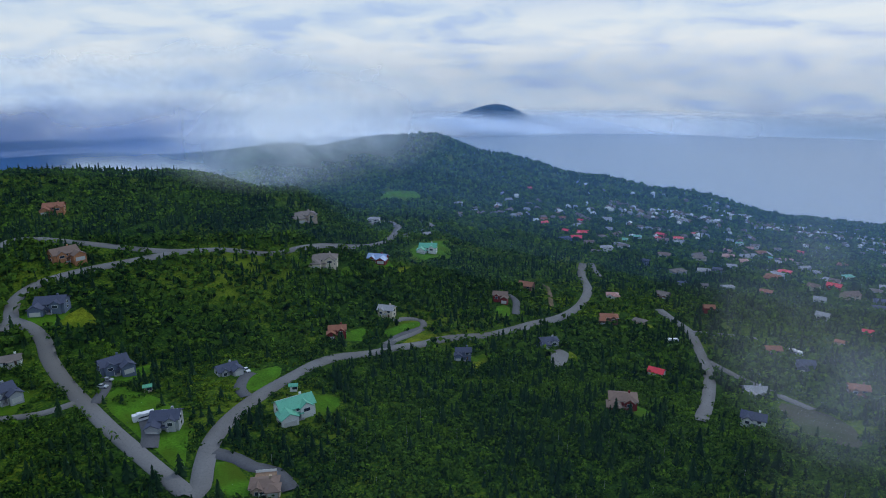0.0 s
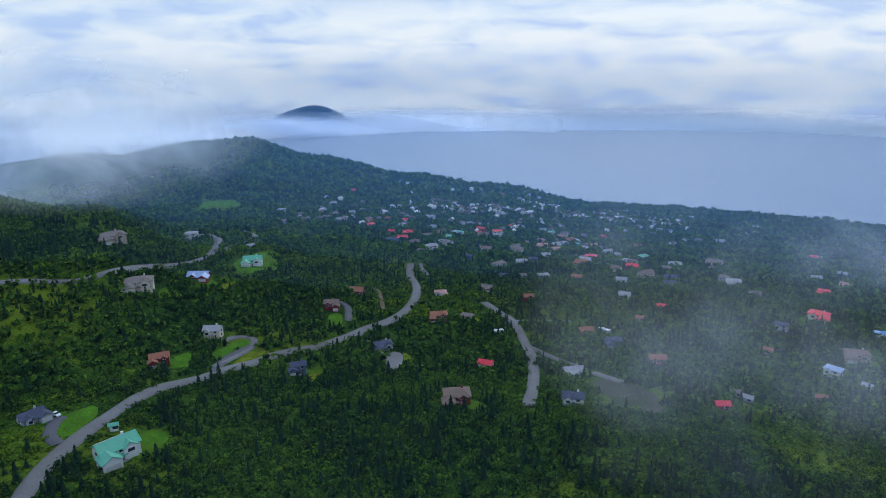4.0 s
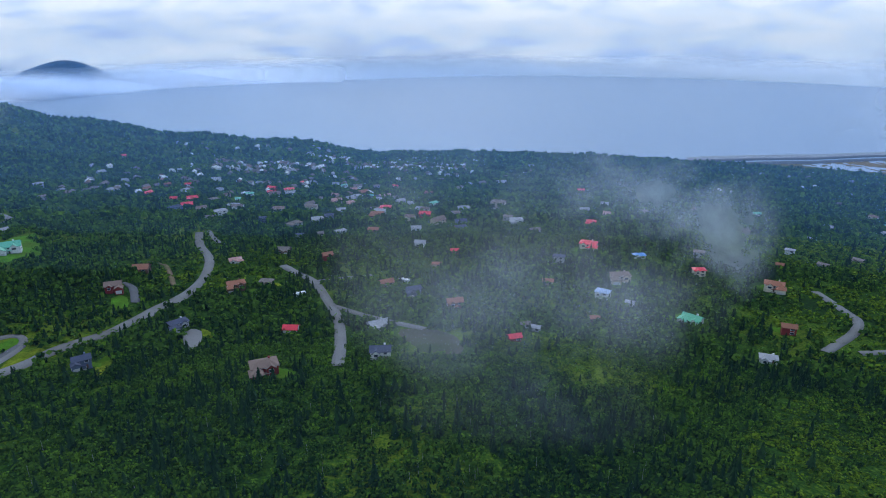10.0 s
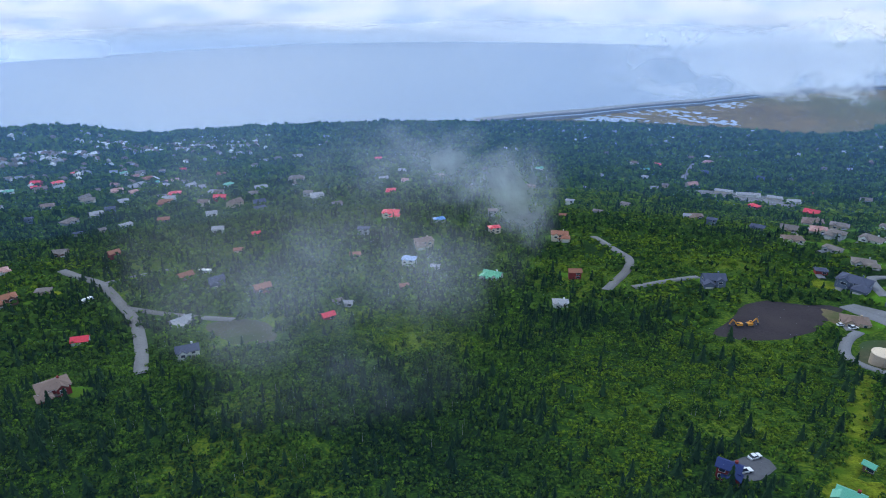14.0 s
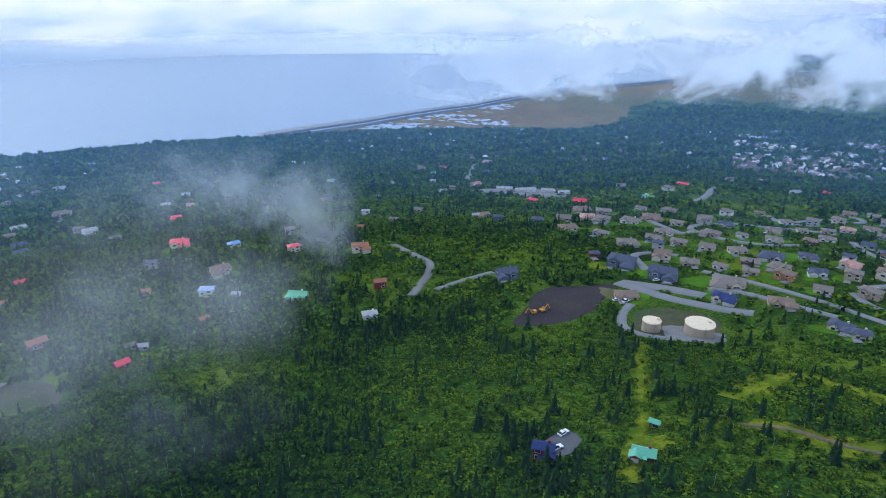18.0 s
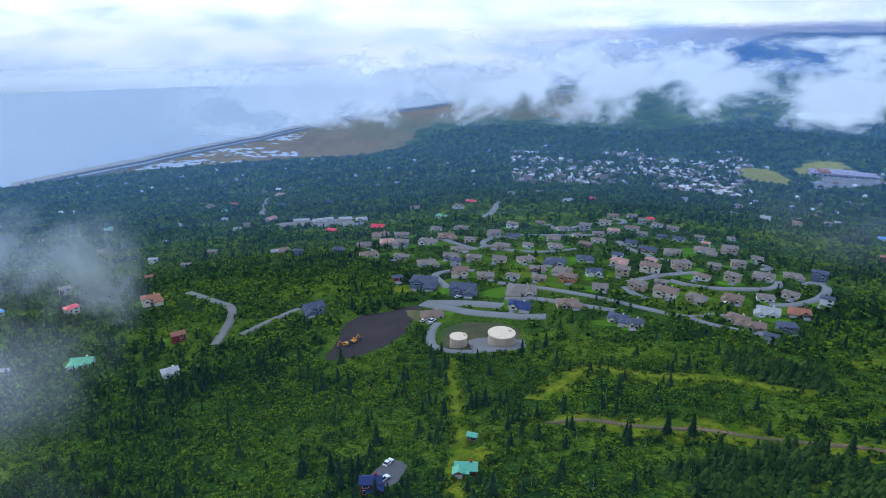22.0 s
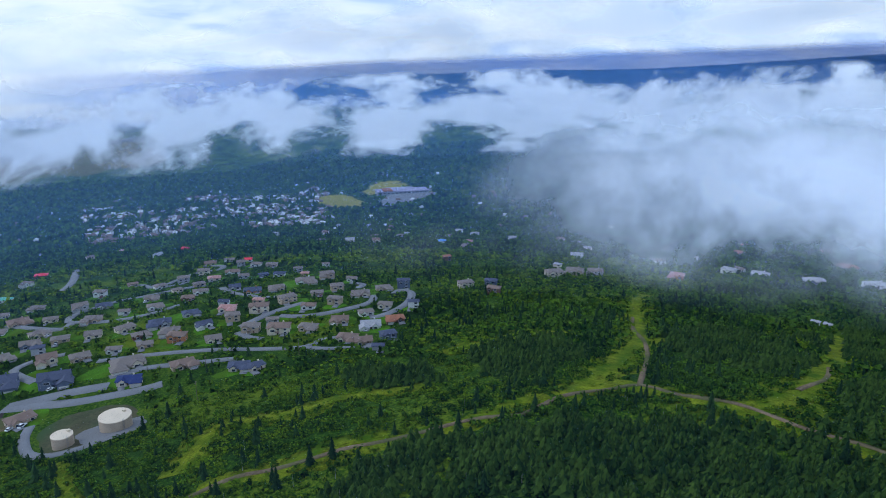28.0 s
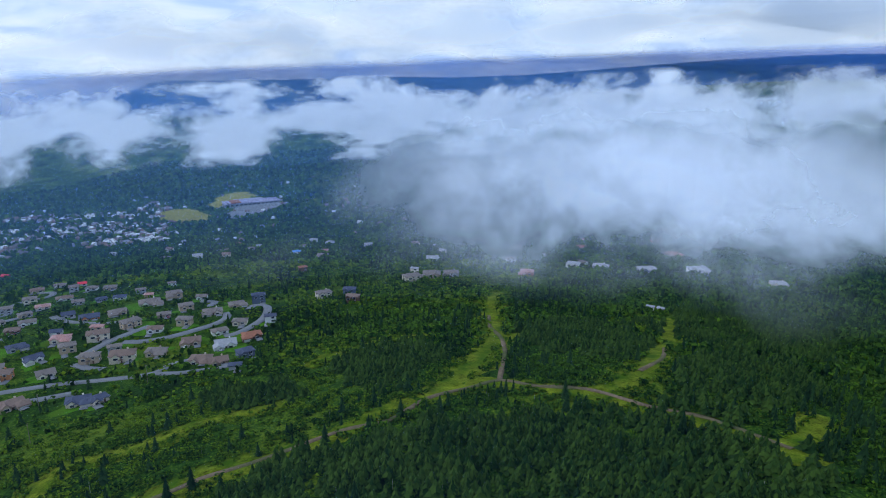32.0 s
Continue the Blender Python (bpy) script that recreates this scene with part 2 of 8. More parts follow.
def foliage(name, dark, light, ramp=(0.25, 0.75), patch=0.02, thin=0.0):
    """Leaves: each piece takes its own green, and whole patches drift between two greens."""
    if name in MATS:
        return MATS[name]
    m = bpy.data.materials.new(name)
    m.use_nodes = True
    nt = m.node_tree
    p = nt.nodes["Principled BSDF"]
    p.inputs["Roughness"].default_value = 0.75
    p.inputs["Specular IOR Level"].default_value = 0.04
    geo, co = nt.nodes.new("ShaderNodeNewGeometry"), nt.nodes.new("ShaderNodeTexCoord")
    n = nt.nodes.new("ShaderNodeTexNoise")
    n.inputs["Scale"].default_value, n.inputs["Detail"].default_value = patch, 5
    link(m, geo.outputs["Position"], n.inputs["Vector"])
    mix = nt.nodes.new("ShaderNodeMath")
    mix.operation = "MULTIPLY_ADD"
    mix.inputs[1].default_value = 0.5
    link(m, geo.outputs["Random Per Island"], mix.inputs[0])
    sub = nt.nodes.new("ShaderNodeMath")
    sub.operation = "SUBTRACT"
    sub.inputs[1].default_value = 0.25
    link(m, n.outputs["Fac"], sub.inputs[0])
    link(m, sub.outputs[0], mix.inputs[2])
    r = nt.nodes.new("ShaderNodeValToRGB")
    r.color_ramp.elements[0].position, r.color_ramp.elements[0].color = ramp[0], (*dark, 1)
    r.color_ramp.elements[1].position, r.color_ramp.elements[1].color = ramp[1], (*light, 1)
    link(m, mix.outputs[0], r.inputs[0])
    link(m, r.outputs[0], p.inputs["Base Color"])
    if thin:
        through_leaf, both = nt.nodes.new("ShaderNodeBsdfTranslucent"), nt.nodes.new("ShaderNodeMixShader")
        both.inputs[0].default_value = thin
        link(m, r.outputs[0], through_leaf.inputs["Color"])
        link(m, p.outputs[0], both.inputs[1])
        link(m, through_leaf.outputs[0], both.inputs[2])
        link(m, both.outputs[0], nt.nodes["Material Output"].inputs["Surface"])
    MATS[name] = m
    return m


leaf_mat = foliage("leaf", (0.014, 0.046, 0.008), (0.078, 0.156, 0.015), ramp=(0.33, 0.70), thin=0.42)
shrub_mat = foliage("shrub", (0.024, 0.076, 0.007), (0.130, 0.240, 0.014), ramp=(0.33, 0.70), thin=0.42)
tuft_mat = foliage("meadow_tuft", (0.030, 0.080, 0.006), (0.170, 0.258, 0.010), ramp=(0.33, 0.72), patch=0.03, thin=0.42)
needle_mat = foliage("needle", (0.008, 0.026, 0.010), (0.026, 0.060, 0.017))
young_needle_mat = foliage("young_needle", (0.012, 0.034, 0.008), (0.050, 0.092, 0.014), patch=0.05)
bark_mat = plain("bark", (0.16, 0.13, 0.10), 0.9, 0.2, 3.0, 30.0)
gravel_mat = plain("road_gravel", (0.165, 0.165, 0.17), 0.9, 0.10, 0.06, 1.2, dirt=(0.13, 0.125, 0.12))
asphalt_mat = plain("road_asphalt", (0.17, 0.175, 0.19), 0.85, 0.10, 0.05, 1.5)
drive_mat = plain("drive_asphalt", (0.085, 0.088, 0.10), 0.8, 0.12, 0.1, 1.5)
dirt_mat = plain("bare_earth", (0.040, 0.033, 0.037), 0.95, 0.22, 0.05, 0.6, bump=0.4, dirt=(0.055, 0.045, 0.045), spec=0.03)
trail_mat = plain("trail_earth", (0.17, 0.125, 0.08), 0.95, 0.2, 0.1, 0.9, dirt=(0.07, 0.09, 0.03), spec=0.03)
lawn_mat = plain("lawn", (0.064, 0.158, 0.009), 0.9, 0.26, 0.12, 1.1, dirt=(0.060, 0.100, 0.006), spec=0.03)
yellow_grass_mat = plain("meadow_grass", (0.125, 0.155, 0.008), 0.9, 0.40, 0.2, 1.1, bump=0.5, dirt=(0.045, 0.095, 0.003), spec=0.03)
field_mat = plain("dry_field", (0.26, 0.24, 0.035), 0.9, 0.10, 0.01, 0.2, spec=0.03)
marsh_mat = plain("marsh_grass", (0.20, 0.135, 0.045), 0.95, 0.22, 0.0025, 0.03, dirt=(0.10, 0.12, 0.035), spec=0.03)

# ---- mesh helpers ----
class Shape:
    """Gathers points and faces for one mesh."""

    def __init__(self):
        self.v, self.f = [], []

    def add(self, verts, faces):
        n = len(self.v)
        self.v += [tuple(p) for p in verts]
        self.f += [tuple(i + n for i in f) for f in faces]
        return self

    def box(self, x0, y0, z0, x1, y1, z1):
        v = [(x, y, z) for z in (z0, z1) for x, y in ((x0, y0), (x1, y0), (x1, y1), (x0, y1))]
        return self.add(v, [(3, 2, 1, 0), (4, 5, 6, 7), (0, 1, 5, 4), (1, 2, 6, 5), (2, 3, 7, 6), (3, 0, 4, 7)])

    def drum(self, x, y, z0, z1, r0, r1, n=8, cap=True):
        ring = [(math.cos(2 * math.pi * i / n), math.sin(2 * math.pi * i / n)) for i in range(n)]
        v = [(x + c * r0, y + s * r0, z0) for c, s in ring] + [(x + c * r1, y + s * r1, z1) for c, s in ring]
        f = [(i, (i + 1) % n, n + (i + 1) % n, n + i) for i in range(n)]
        if cap:
            f += [tuple(range(n, 2 * n)), tuple(range(n - 1, -1, -1))]
        return self.add(v, f)

    def mesh(self, name, mat, smooth=False):
        me = bpy.data.meshes.new(name)
        me.from_pydata(self.v, [], self.f)
        if mat:
            me.materials.append(mat)
        if smooth:
            me.polygons.foreach_set("use_smooth", [True] * len(me.polygons))
        return me


def part(name, shape, mat, parent, label="", smooth=False):
    me = shape if isinstance(shape, bpy.types.Mesh) else shape.mesh(name, mat, smooth)
    ob = new(name, me)
    ob.parent = parent
    if label:
        tagged(ob, label)
    return ob


def array_mesh(name, verts, quads, mat, smooth=False):
    """A mesh from numpy arrays of points (n, 3) and quads or triangles (m, k)."""
    me = bpy.data.meshes.new(name)
    k = quads.shape[1]
    me.vertices.add(len(verts))
    me.vertices.foreach_set("co", np.ascontiguousarray(verts, np.float32).ravel())
    me.loops.add(quads.size)
    me.loops.foreach_set("vertex_index", np.ascontiguousarray(quads, np.int32).ravel())
    me.polygons.add(len(quads))
    me.polygons.foreach_set("loop_start", np.arange(0, quads.size, k, dtype=np.int32))
    if smooth:
        me.polygons.foreach_set("use_smooth", np.ones(len(quads), bool))
    me.materials.append(mat)
    me.update(calc_edges=True)
    return me


def lattice(x, y, scale, seed=0):
    """Smooth noise between 0 and 1 over the plan."""
    def h(i, j):
        n = np.sin(i * 127.1 + j * 311.7 + seed * 74.7) * 43758.5453
        return n - np.floor(n)
    x, y = np.asarray(x, float) / scale, np.asarray(y, float) / scale
    i, j = np.floor(x), np.floor(y)
    u, v = x - i, y - j
    u, v = u * u * (3 - 2 * u), v * v * (3 - 2 * v)
    return (h(i, j) * (1 - u) + h(i + 1, j) * u) * (1 - v) + (h(i, j + 1) * (1 - u) + h(i + 1, j + 1) * u) * v


# ---- ground and sea ----
def ground_material():
    m = bpy.data.materials.new("ground_cover")
    m.use_nodes = True
    nt = m.node_tree
    p = nt.nodes["Principled BSDF"]
    p.inputs["Roughness"].default_value, p.inputs["Specular IOR Level"].default_value = 0.95, 0.05
    geo = nt.nodes.new("ShaderNodeNewGeometry")
    n1, n2 = nt.nodes.new("ShaderNodeTexNoise"), nt.nodes.new("ShaderNodeTexNoise")
    n1.inputs["Scale"].default_value, n1.inputs["Detail"].default_value = 0.012, 6
    n2.inputs["Scale"].default_value, n2.inputs["Detail"].default_value = 0.7, 8
    for n in (n1, n2):
        link(m, geo.outputs["Position"], n.inputs["Vector"])
    mix = nt.nodes.new("ShaderNodeMath")
    mix.operation = "MULTIPLY_ADD"
    mix.inputs[1].default_value = 0.45
    link(m, n2.outputs["Fac"], mix.inputs[0])
    s = nt.nodes.new("ShaderNodeMath")
    s.operation = "MULTIPLY"
    s.inputs[1].default_value = 0.6
    link(m, n1.outputs["Fac"], s.inputs[0])
    link(m, s.outputs[0], mix.inputs[2])
    r = nt.nodes.new("ShaderNodeValToRGB")
    cols = ((0.42, (0.006, 0.020, 0.003)), (0.53, (0.028, 0.072, 0.005)), (0.63, (0.105, 0.150, 0.008)))
    for k, (pos, c) in enumerate(cols):
        e = r.color_ramp.elements[k] if k < 2 else r.color_ramp.elements.new(pos)
        e.position, e.color = pos, (*c, 1)
    link(m, mix.outputs[0], r.inputs[0])
    link(m, r.outputs[0], p.inputs["Base Color"])
    b = nt.nodes.new("ShaderNodeBump")
    b.inputs["Strength"].default_value, b.inputs["Distance"].default_value = 0.6, 1.0
    link(m, n2.outputs["Fac"], b.inputs["Height"])
    link(m, b.outputs[0], p.inputs["Normal"])
    return m


angles = np.radians(np.concatenate([np.arange(-180, -105, 5.0), np.arange(-105, 105, 0.75), np.arange(105, 180, 5.0)]))
reach = np.exp(np.linspace(np.log(12), np.log(6800), 190))
gx, gy = np.outer(reach, np.sin(angles)), np.outer(reach, np.cos(angles))
gv = np.stack([gx, gy, ground_z(gx, gy)], -1).reshape(-1, 3)
na, nr = len(angles), len(reach)
ia, ir = np.meshgrid(np.arange(na), np.arange(nr - 1))
ib = (ia + 1) % na
gq = np.stack([ir * na + ia, (ir + 1) * na + ia, (ir + 1) * na + ib, ir * na + ib], -1).reshape(-1, 4)
hub = len(gv)
gv = np.vstack([gv, [(0, 0, float(ground_z(0.1, 0.1)))]])
ring = np.arange(0, na - 1, 2)
gq = np.vstack([gq, np.stack([ring, (ring + 1) % na, (ring + 2) % na, np.full(len(ring), hub)], -1)])
ground = new("ground", array_mesh("ground", gv, gq[:, ::-1], ground_material(), True))
tagged(ground, "green hillside of brush and grass sloping to the sea", "ground", kind="structure")

water_mat = plain("sea_water", (0.32, 0.39, 0.50), 0.28, 0.04, 0.0012, 0.02, bump=0.05, spec=0.5)
shore_b = np.radians(np.arange(-104, 26, 3.0))
sea_v = np.array([(q * math.sin(b), q * math.cos(b), SEA) for q in (1700, 4960) for b in shore_b])
sea_n = len(shore_b)
sea_q = np.array([(k, k + 1, sea_n + k + 1, sea_n + k) for k in range(sea_n - 1)])[:, ::-1]
sea = tagged(new("water", array_mesh("water", sea_v, sea_q, water_mat)), "calm pale grey sea below the hillside", "sea", kind="structure")


# ---- roads, paths and lawns draped on the land ----
TRACKS = []   # polylines and half widths, kept free of trees
CLEAR = []    # x, y, radius kept free of trees


def smooth_line(pts, step):
    """Points every few metres along a smooth curve through pts."""
    p = np.array([pts[0], *pts, pts[-1]], float)
    out = []
    for i in range(1, len(p) - 2):
        n = max(2, int(np.hypot(*(p[i + 1] - p[i])) / step))
        for t in np.arange(n) / n:
            out.append(0.5 * (2 * p[i] + (p[i + 1] - p[i - 1]) * t + (2 * p[i - 1] - 5 * p[i] + 4 * p[i + 1] - p[i + 2]) * t * t
                              + (3 * p[i] - p[i - 1] - 3 * p[i + 1] + p[i + 2]) * t ** 3))
    out.append(p[-1])
    return np.array(out)


def road(name, label, width, mat, *pts, lift=0.55, step=4.0, category="road", ragged=0.0, bare=0.5):
    line = smooth_line(pts, step)
    TRACKS.append((line, width * bare + 1.4))
    d = np.gradient(line, axis=0)
    d /= np.hypot(d[:, 0], d[:, 1])[:, None] + 1e-9
    side = np.stack([d[:, 1], -d[:, 0]], -1)
    rows = []
    for k, drop in ((-0.60, -1.1), (-0.5, 0.0), (0.0, 0.08), (0.5, 0.0), (0.60, -1.1)):
        w = width * k * (1 + ragged * (lattice(line[:, 0], line[:, 1], 7.0, 3 + k) - 0.5))
        q = line + side * (w[:, None] if ragged else width * k)
        z = ground_z(q[:, 0], q[:, 1]) + lift + drop
        rows.append(np.column_stack([q, z]))
    v = np.stack(rows, 1).reshape(-1, 3)
    n, m = len(line), len(rows)
    i, j = np.meshgrid(np.arange(n - 1), np.arange(m - 1), indexing="ij")
    f = np.stack([i * m + j, (i + 1) * m + j, (i + 1) * m + j + 1, i * m + j + 1], -1).reshape(-1, 4)
    return tagged(new(name, array_mesh(name, v, f[:, ::-1], mat, True)), label, category, kind="structure")


def patch(name, label, mat, x, y, rx, ry, turn=0.0, lift=0.25, wobble=0.25, category="ground", clear=True, rings=6, kind="structure"):
    """A flat-lying, uneven oval of another ground cover."""
    n = 40
    a = np.linspace(0, 2 * np.pi, n, endpoint=False)
    edge = 1 + wobble * (lattice(np.cos(a) * 2 + x, np.sin(a) * 2 + y, 0.9, 5) - 0.5) * 2
    c, s = math.cos(radians(turn)), math.sin(radians(turn))
    v = []
    for k in range(rings + 1):
        f = (k + 0.02) / rings
        px, py = np.cos(a) * rx * edge * f, np.sin(a) * ry * edge * f
        qx, qy = x + c * px - s * py, y + s * px + c * py
        v.append(np.column_stack([qx, qy, ground_z(qx, qy) + (lift if k < rings else -0.3)]))
    v = np.concatenate(v)
    i, j = np.meshgrid(np.arange(rings), np.arange(n), indexing="ij")
    f = np.stack([i * n + j, (i + 1) * n + j, (i + 1) * n + (j + 1) % n, i * n + (j + 1) % n], -1).reshape(-1, 4)
    if clear:
        CLEAR.append((x, y, rx * 0.95, ry * 0.95, turn))
    return tagged(new(name, array_mesh(name, v, f, mat, True)), label, category, kind=kind)



def plot(name, label, mat, *pts, lift=0.3, category="ground", kind="structure", clear=True, rings=5, wobble=0.08):
    """A piece of ground of its own, inside a ring of points."""
    p = np.array(pts, float)
    c = p.mean(0)
    a = np.arctan2(p[:, 1] - c[1], p[:, 0] - c[0])
    p = p[np.argsort(a)]
    line = smooth_line([*p, p[0]], max(1.5, np.ptp(p) / 40))[:-1]
    jag = 1 + wobble * (lattice(line[:, 0], line[:, 1], 5.0, 8)[:, None] - 0.5) * 2
    n, v = len(line), []
    for k in range(rings + 1):
        q = c + (line - c) * jag * (k + 0.02) / rings
        v.append(np.column_stack([q, ground_z(q[:, 0], q[:, 1]) + (lift if k < rings else -0.3)]))
    i, j = np.meshgrid(np.arange(rings), np.arange(n), indexing="ij")
    f = np.stack([i * n + j, (i + 1) * n + j, (i + 1) * n + (j + 1) % n, i * n + (j + 1) % n], -1).reshape(-1, 4)
    if clear:
        for k in (0.35, 0.75):
            for q in c + (p - c) * k:
                CLEAR.append((*q, *[0.42 * np.hypot(*(p - c).T).min()] * 2, 0))
        TRACKS.append((line, 0.8))
        TRACKS.append((c + (line - c) * 0.8, np.hypot(*(p - c).T).min() * 0.22))
        TRACKS.append((c + (line - c) * 0.5, np.hypot(*(p - c).T).min() * 0.3))
    return tagged(new(name, array_mesh(name, np.concatenate(v), f, mat, True)), label, category, kind=kind)


# ---- tidal marsh between the woods and the sea ----
def marsh_edges(b):
    inner = np.interp(b, (-20, -10, -3, 6.6, 11, 18, 22, 27, 36), (2430, 2360, 2420, 2480, 2640, 2940, 3170, 3500, 4100))
    outer = np.interp(b, (-20, -13.5, -5, 4, 13, 18, 25, 36), (2450, 2491, 2698, 3042, 3605, 3870, 4500, 5000))
    return inner - 60, outer


mb, mt = np.arange(-17, 36, 0.16), np.linspace(0, 1, 64)
MB, MT = np.meshgrid(mb, mt)
m_in, m_out = marsh_edges(MB)
MR = m_in + (m_out - m_in) * MT
mx, my = MR * np.sin(np.radians(MB)), MR * np.cos(np.radians(MB))
wet = np.clip((9.5 - MB) / 3.0, 0, 1)
mz = 0.9 + 5.0 * (lattice(mx * 0.4 + my * 0.2, my, 40, 4) * 0.52 + lattice(mx + 0.3 * my, my, 14, 6) * 0.48 - 0.58) * wet + 0.5 * (1 - wet)
mz -= 2.5 * np.clip((MT - 0.93) / 0.07, 0, 1)
mv = np.stack([mx, my, SEA + mz], -1).reshape(-1, 3)
mi, mj = np.meshgrid(np.arange(len(mt) - 1), np.arange(len(mb) - 1), indexing="ij")
mw = len(mb)
mq = np.stack([mi * mw + mj, mi * mw + mj + 1, (mi + 1) * mw + mj + 1, (mi + 1) * mw + mj], -1).reshape(-1, 4)
tagged(new("marsh", array_mesh("marsh", mv, mq[:, ::-1], marsh_mat, True)), "brown and green tidal marsh laced with pools", "marsh", kind="structure")


def shore_strip(name, label, width, mat, off, height):
    b = np.arange(-14, 34, 0.25)
    _, r = marsh_edges(b)
    r = r + off
    s, c = np.sin(np.radians(b)), np.cos(np.radians(b))
    v = []
    for dr, z in ((-width * 0.8, -1.5), (-width / 2, height), (width / 2, height), (width * 0.8, -1.5)):
        v.append(np.column_stack([(r + dr) * s, (r + dr) * c, np.full(len(b), SEA + z)]))
    n = len(b)
    f = np.array([(k * n + i, k * n + i + 1, (k + 1) * n + i + 1, (k + 1) * n + i) for k in range(3) for i in range(n - 1)])
    tagged(new(name, array_mesh(name, np.concatenate(v), f[:, ::-1], mat)), label, "road", kind="structure")


shore_mat = plain("shore_gravel", (0.11, 0.11, 0.12), 0.95, 0.1, 0.02, 0.3)
mud_mat = plain("tidal_mud", (0.30, 0.29, 0.30), 0.6, 0.1, 0.004, 0.05)
shore_strip("coast_road", "dark coast road on a low bank along the shore", 26, shore_mat, -40, 4.0)
shore_strip("rail_bank", "dark railway bank along the sea", 18, shore_mat, 22, 4.0)
shore_strip("mudflat", "pale mudflat at the edge of the sea", 60, mud_mat, 70, 0.35)


# ---- woods ----
rng = np.random.default_rng(7)


def leaf_ball(n, rx, rz, size, lumps, rnd):
    """Quads of leaves scattered over a few lumps: points (n, 4, 3), base at z = 0."""
    c = np.column_stack([rnd.normal(0, 0.45 * rx, lumps), rnd.normal(0, 0.45 * rx, lumps), rnd.uniform(0.35, 1.45, lumps) * rz])
    k = rnd.integers(0, lumps, n)
    d = rnd.normal(0, 1, (n, 3))
    d /= np.linalg.norm(d, axis=1)[:, None]
    o = c[k] + d * np.array([rx, rx, rz]) * rnd.uniform(0.45, 0.75, (n, 1))
    o[:, 2] = np.maximum(o[:, 2], 0.15 * rz)
    nrm = d + np.array([0, 0, 0.7]) + rnd.normal(0, 0.35, (n, 3))
    nrm /= np.linalg.norm(nrm, axis=1)[:, None]
    t = np.cross(nrm, rnd.normal(0, 1, (n, 3)))
    t /= np.linalg.norm(t, axis=1)[:, None]
    b = np.cross(nrm, t)
    s = size * rnd.uniform(0.6, 1.25, (n, 1))
    return np.stack([o + t * s, o + b * s * 0.8, o - t * s, o - b * s * 0.8], 1)


def spruce_shape(tiers, sides, rnd):
    """Tiers of drooping boughs, height 1, as quads (n, 4, 3)."""
    q = []
    for k in range(tiers):
        f = k / tiers
        z0, z1 = 0.06 + 0.94 * f, 0.06 + 0.94 * f + 1.25 / tiers
        r = 0.25 * (1 - f) ** 0.9 + 0.02
        for s in range(sides):
            a = 2 * math.pi * (s + rnd.uniform(-0.25, 0.25) + 0.5 * k) / sides
            w, rr = math.pi / sides * 1.25, r * rnd.uniform(0.75, 1.2)
            tip = (math.cos(a) * rr, math.sin(a) * rr, z0 - 0.02)
            l = (math.cos(a - w) * rr * 0.6, math.sin(a - w) * rr * 0.6, z0 + 0.05)
            m = (math.cos(a + w) * rr * 0.6, math.sin(a + w) * rr * 0.6, z0 + 0.05)
            q.append((tip, m, (0, 0, min(z1, 1.0)), l))
    return np.array(q)


def scatter(shapes, x, y, size, height, mat, name, label, rnd, sink=0.0, full=0.0):
    """One mesh of many plants: each takes a shape, a turn, a size and a height; full: crowns shaded as round masses."""
    n = len(x)
    if not n:
        return None
    z = ground_z(x, y) - sink
    pick = rnd.integers(0, len(shapes), n)
    turn = rnd.uniform(0, 2 * np.pi, n)
    out, bent = [], []
    for k, shape in enumerate(shapes):
        m = np.where(pick == k)[0]
        if not len(m):
            continue
        c, s = np.cos(turn[m])[:, None, None], np.sin(turn[m])[:, None, None]
        px, py, pz = shape[None, ..., 0], shape[None, ..., 1], shape[None, ..., 2]
        w, h = size[m][:, None, None], height[m][:, None, None]
        q = np.stack([(c * px - s * py) * w + x[m][:, None, None], (s * px + c * py) * w + y[m][:, None, None],
                      pz * h + z[m][:, None, None]], -1)
        out.append(q.reshape(-1, 4, 3))
        if full:
            face = np.cross(shape[:, 1] - shape[:, 3], shape[:, 2] - shape[:, 0])
            face /= np.linalg.norm(face, axis=1)[:, None] + 1e-9
            face *= np.where(face[:, 2] < 0, -1, 1)[:, None]
            o = shape * np.array([1, 1, 0.8]) - np.array([0, 0, 0.12])
            o = o / (np.linalg.norm(o, axis=2)[..., None] + 1e-9) * full + face[:, None] * (1 - full) + np.array([0, 0, 0.6])
            o = np.stack([c * o[None, ..., 0] - s * o[None, ..., 1], s * o[None, ..., 0] + c * o[None, ..., 1], np.broadcast_to(o[None, ..., 2], (len(m), *o.shape[:2]))], -1)
            bent.append((o / np.linalg.norm(o, axis=-1)[..., None]).reshape(-1, 3))
    v = np.concatenate(out).reshape(-1, 3)
    me = array_mesh(name, v, np.arange(len(v)).reshape(-1, 4), mat)
    if full:
        me.attributes.new("custom_normal", "FLOAT_VECTOR", "POINT").data.foreach_set("vector", np.concatenate(bent).astype(np.float32).ravel())
    return tagged(new(name, me), label, "woods", kind="stuff")


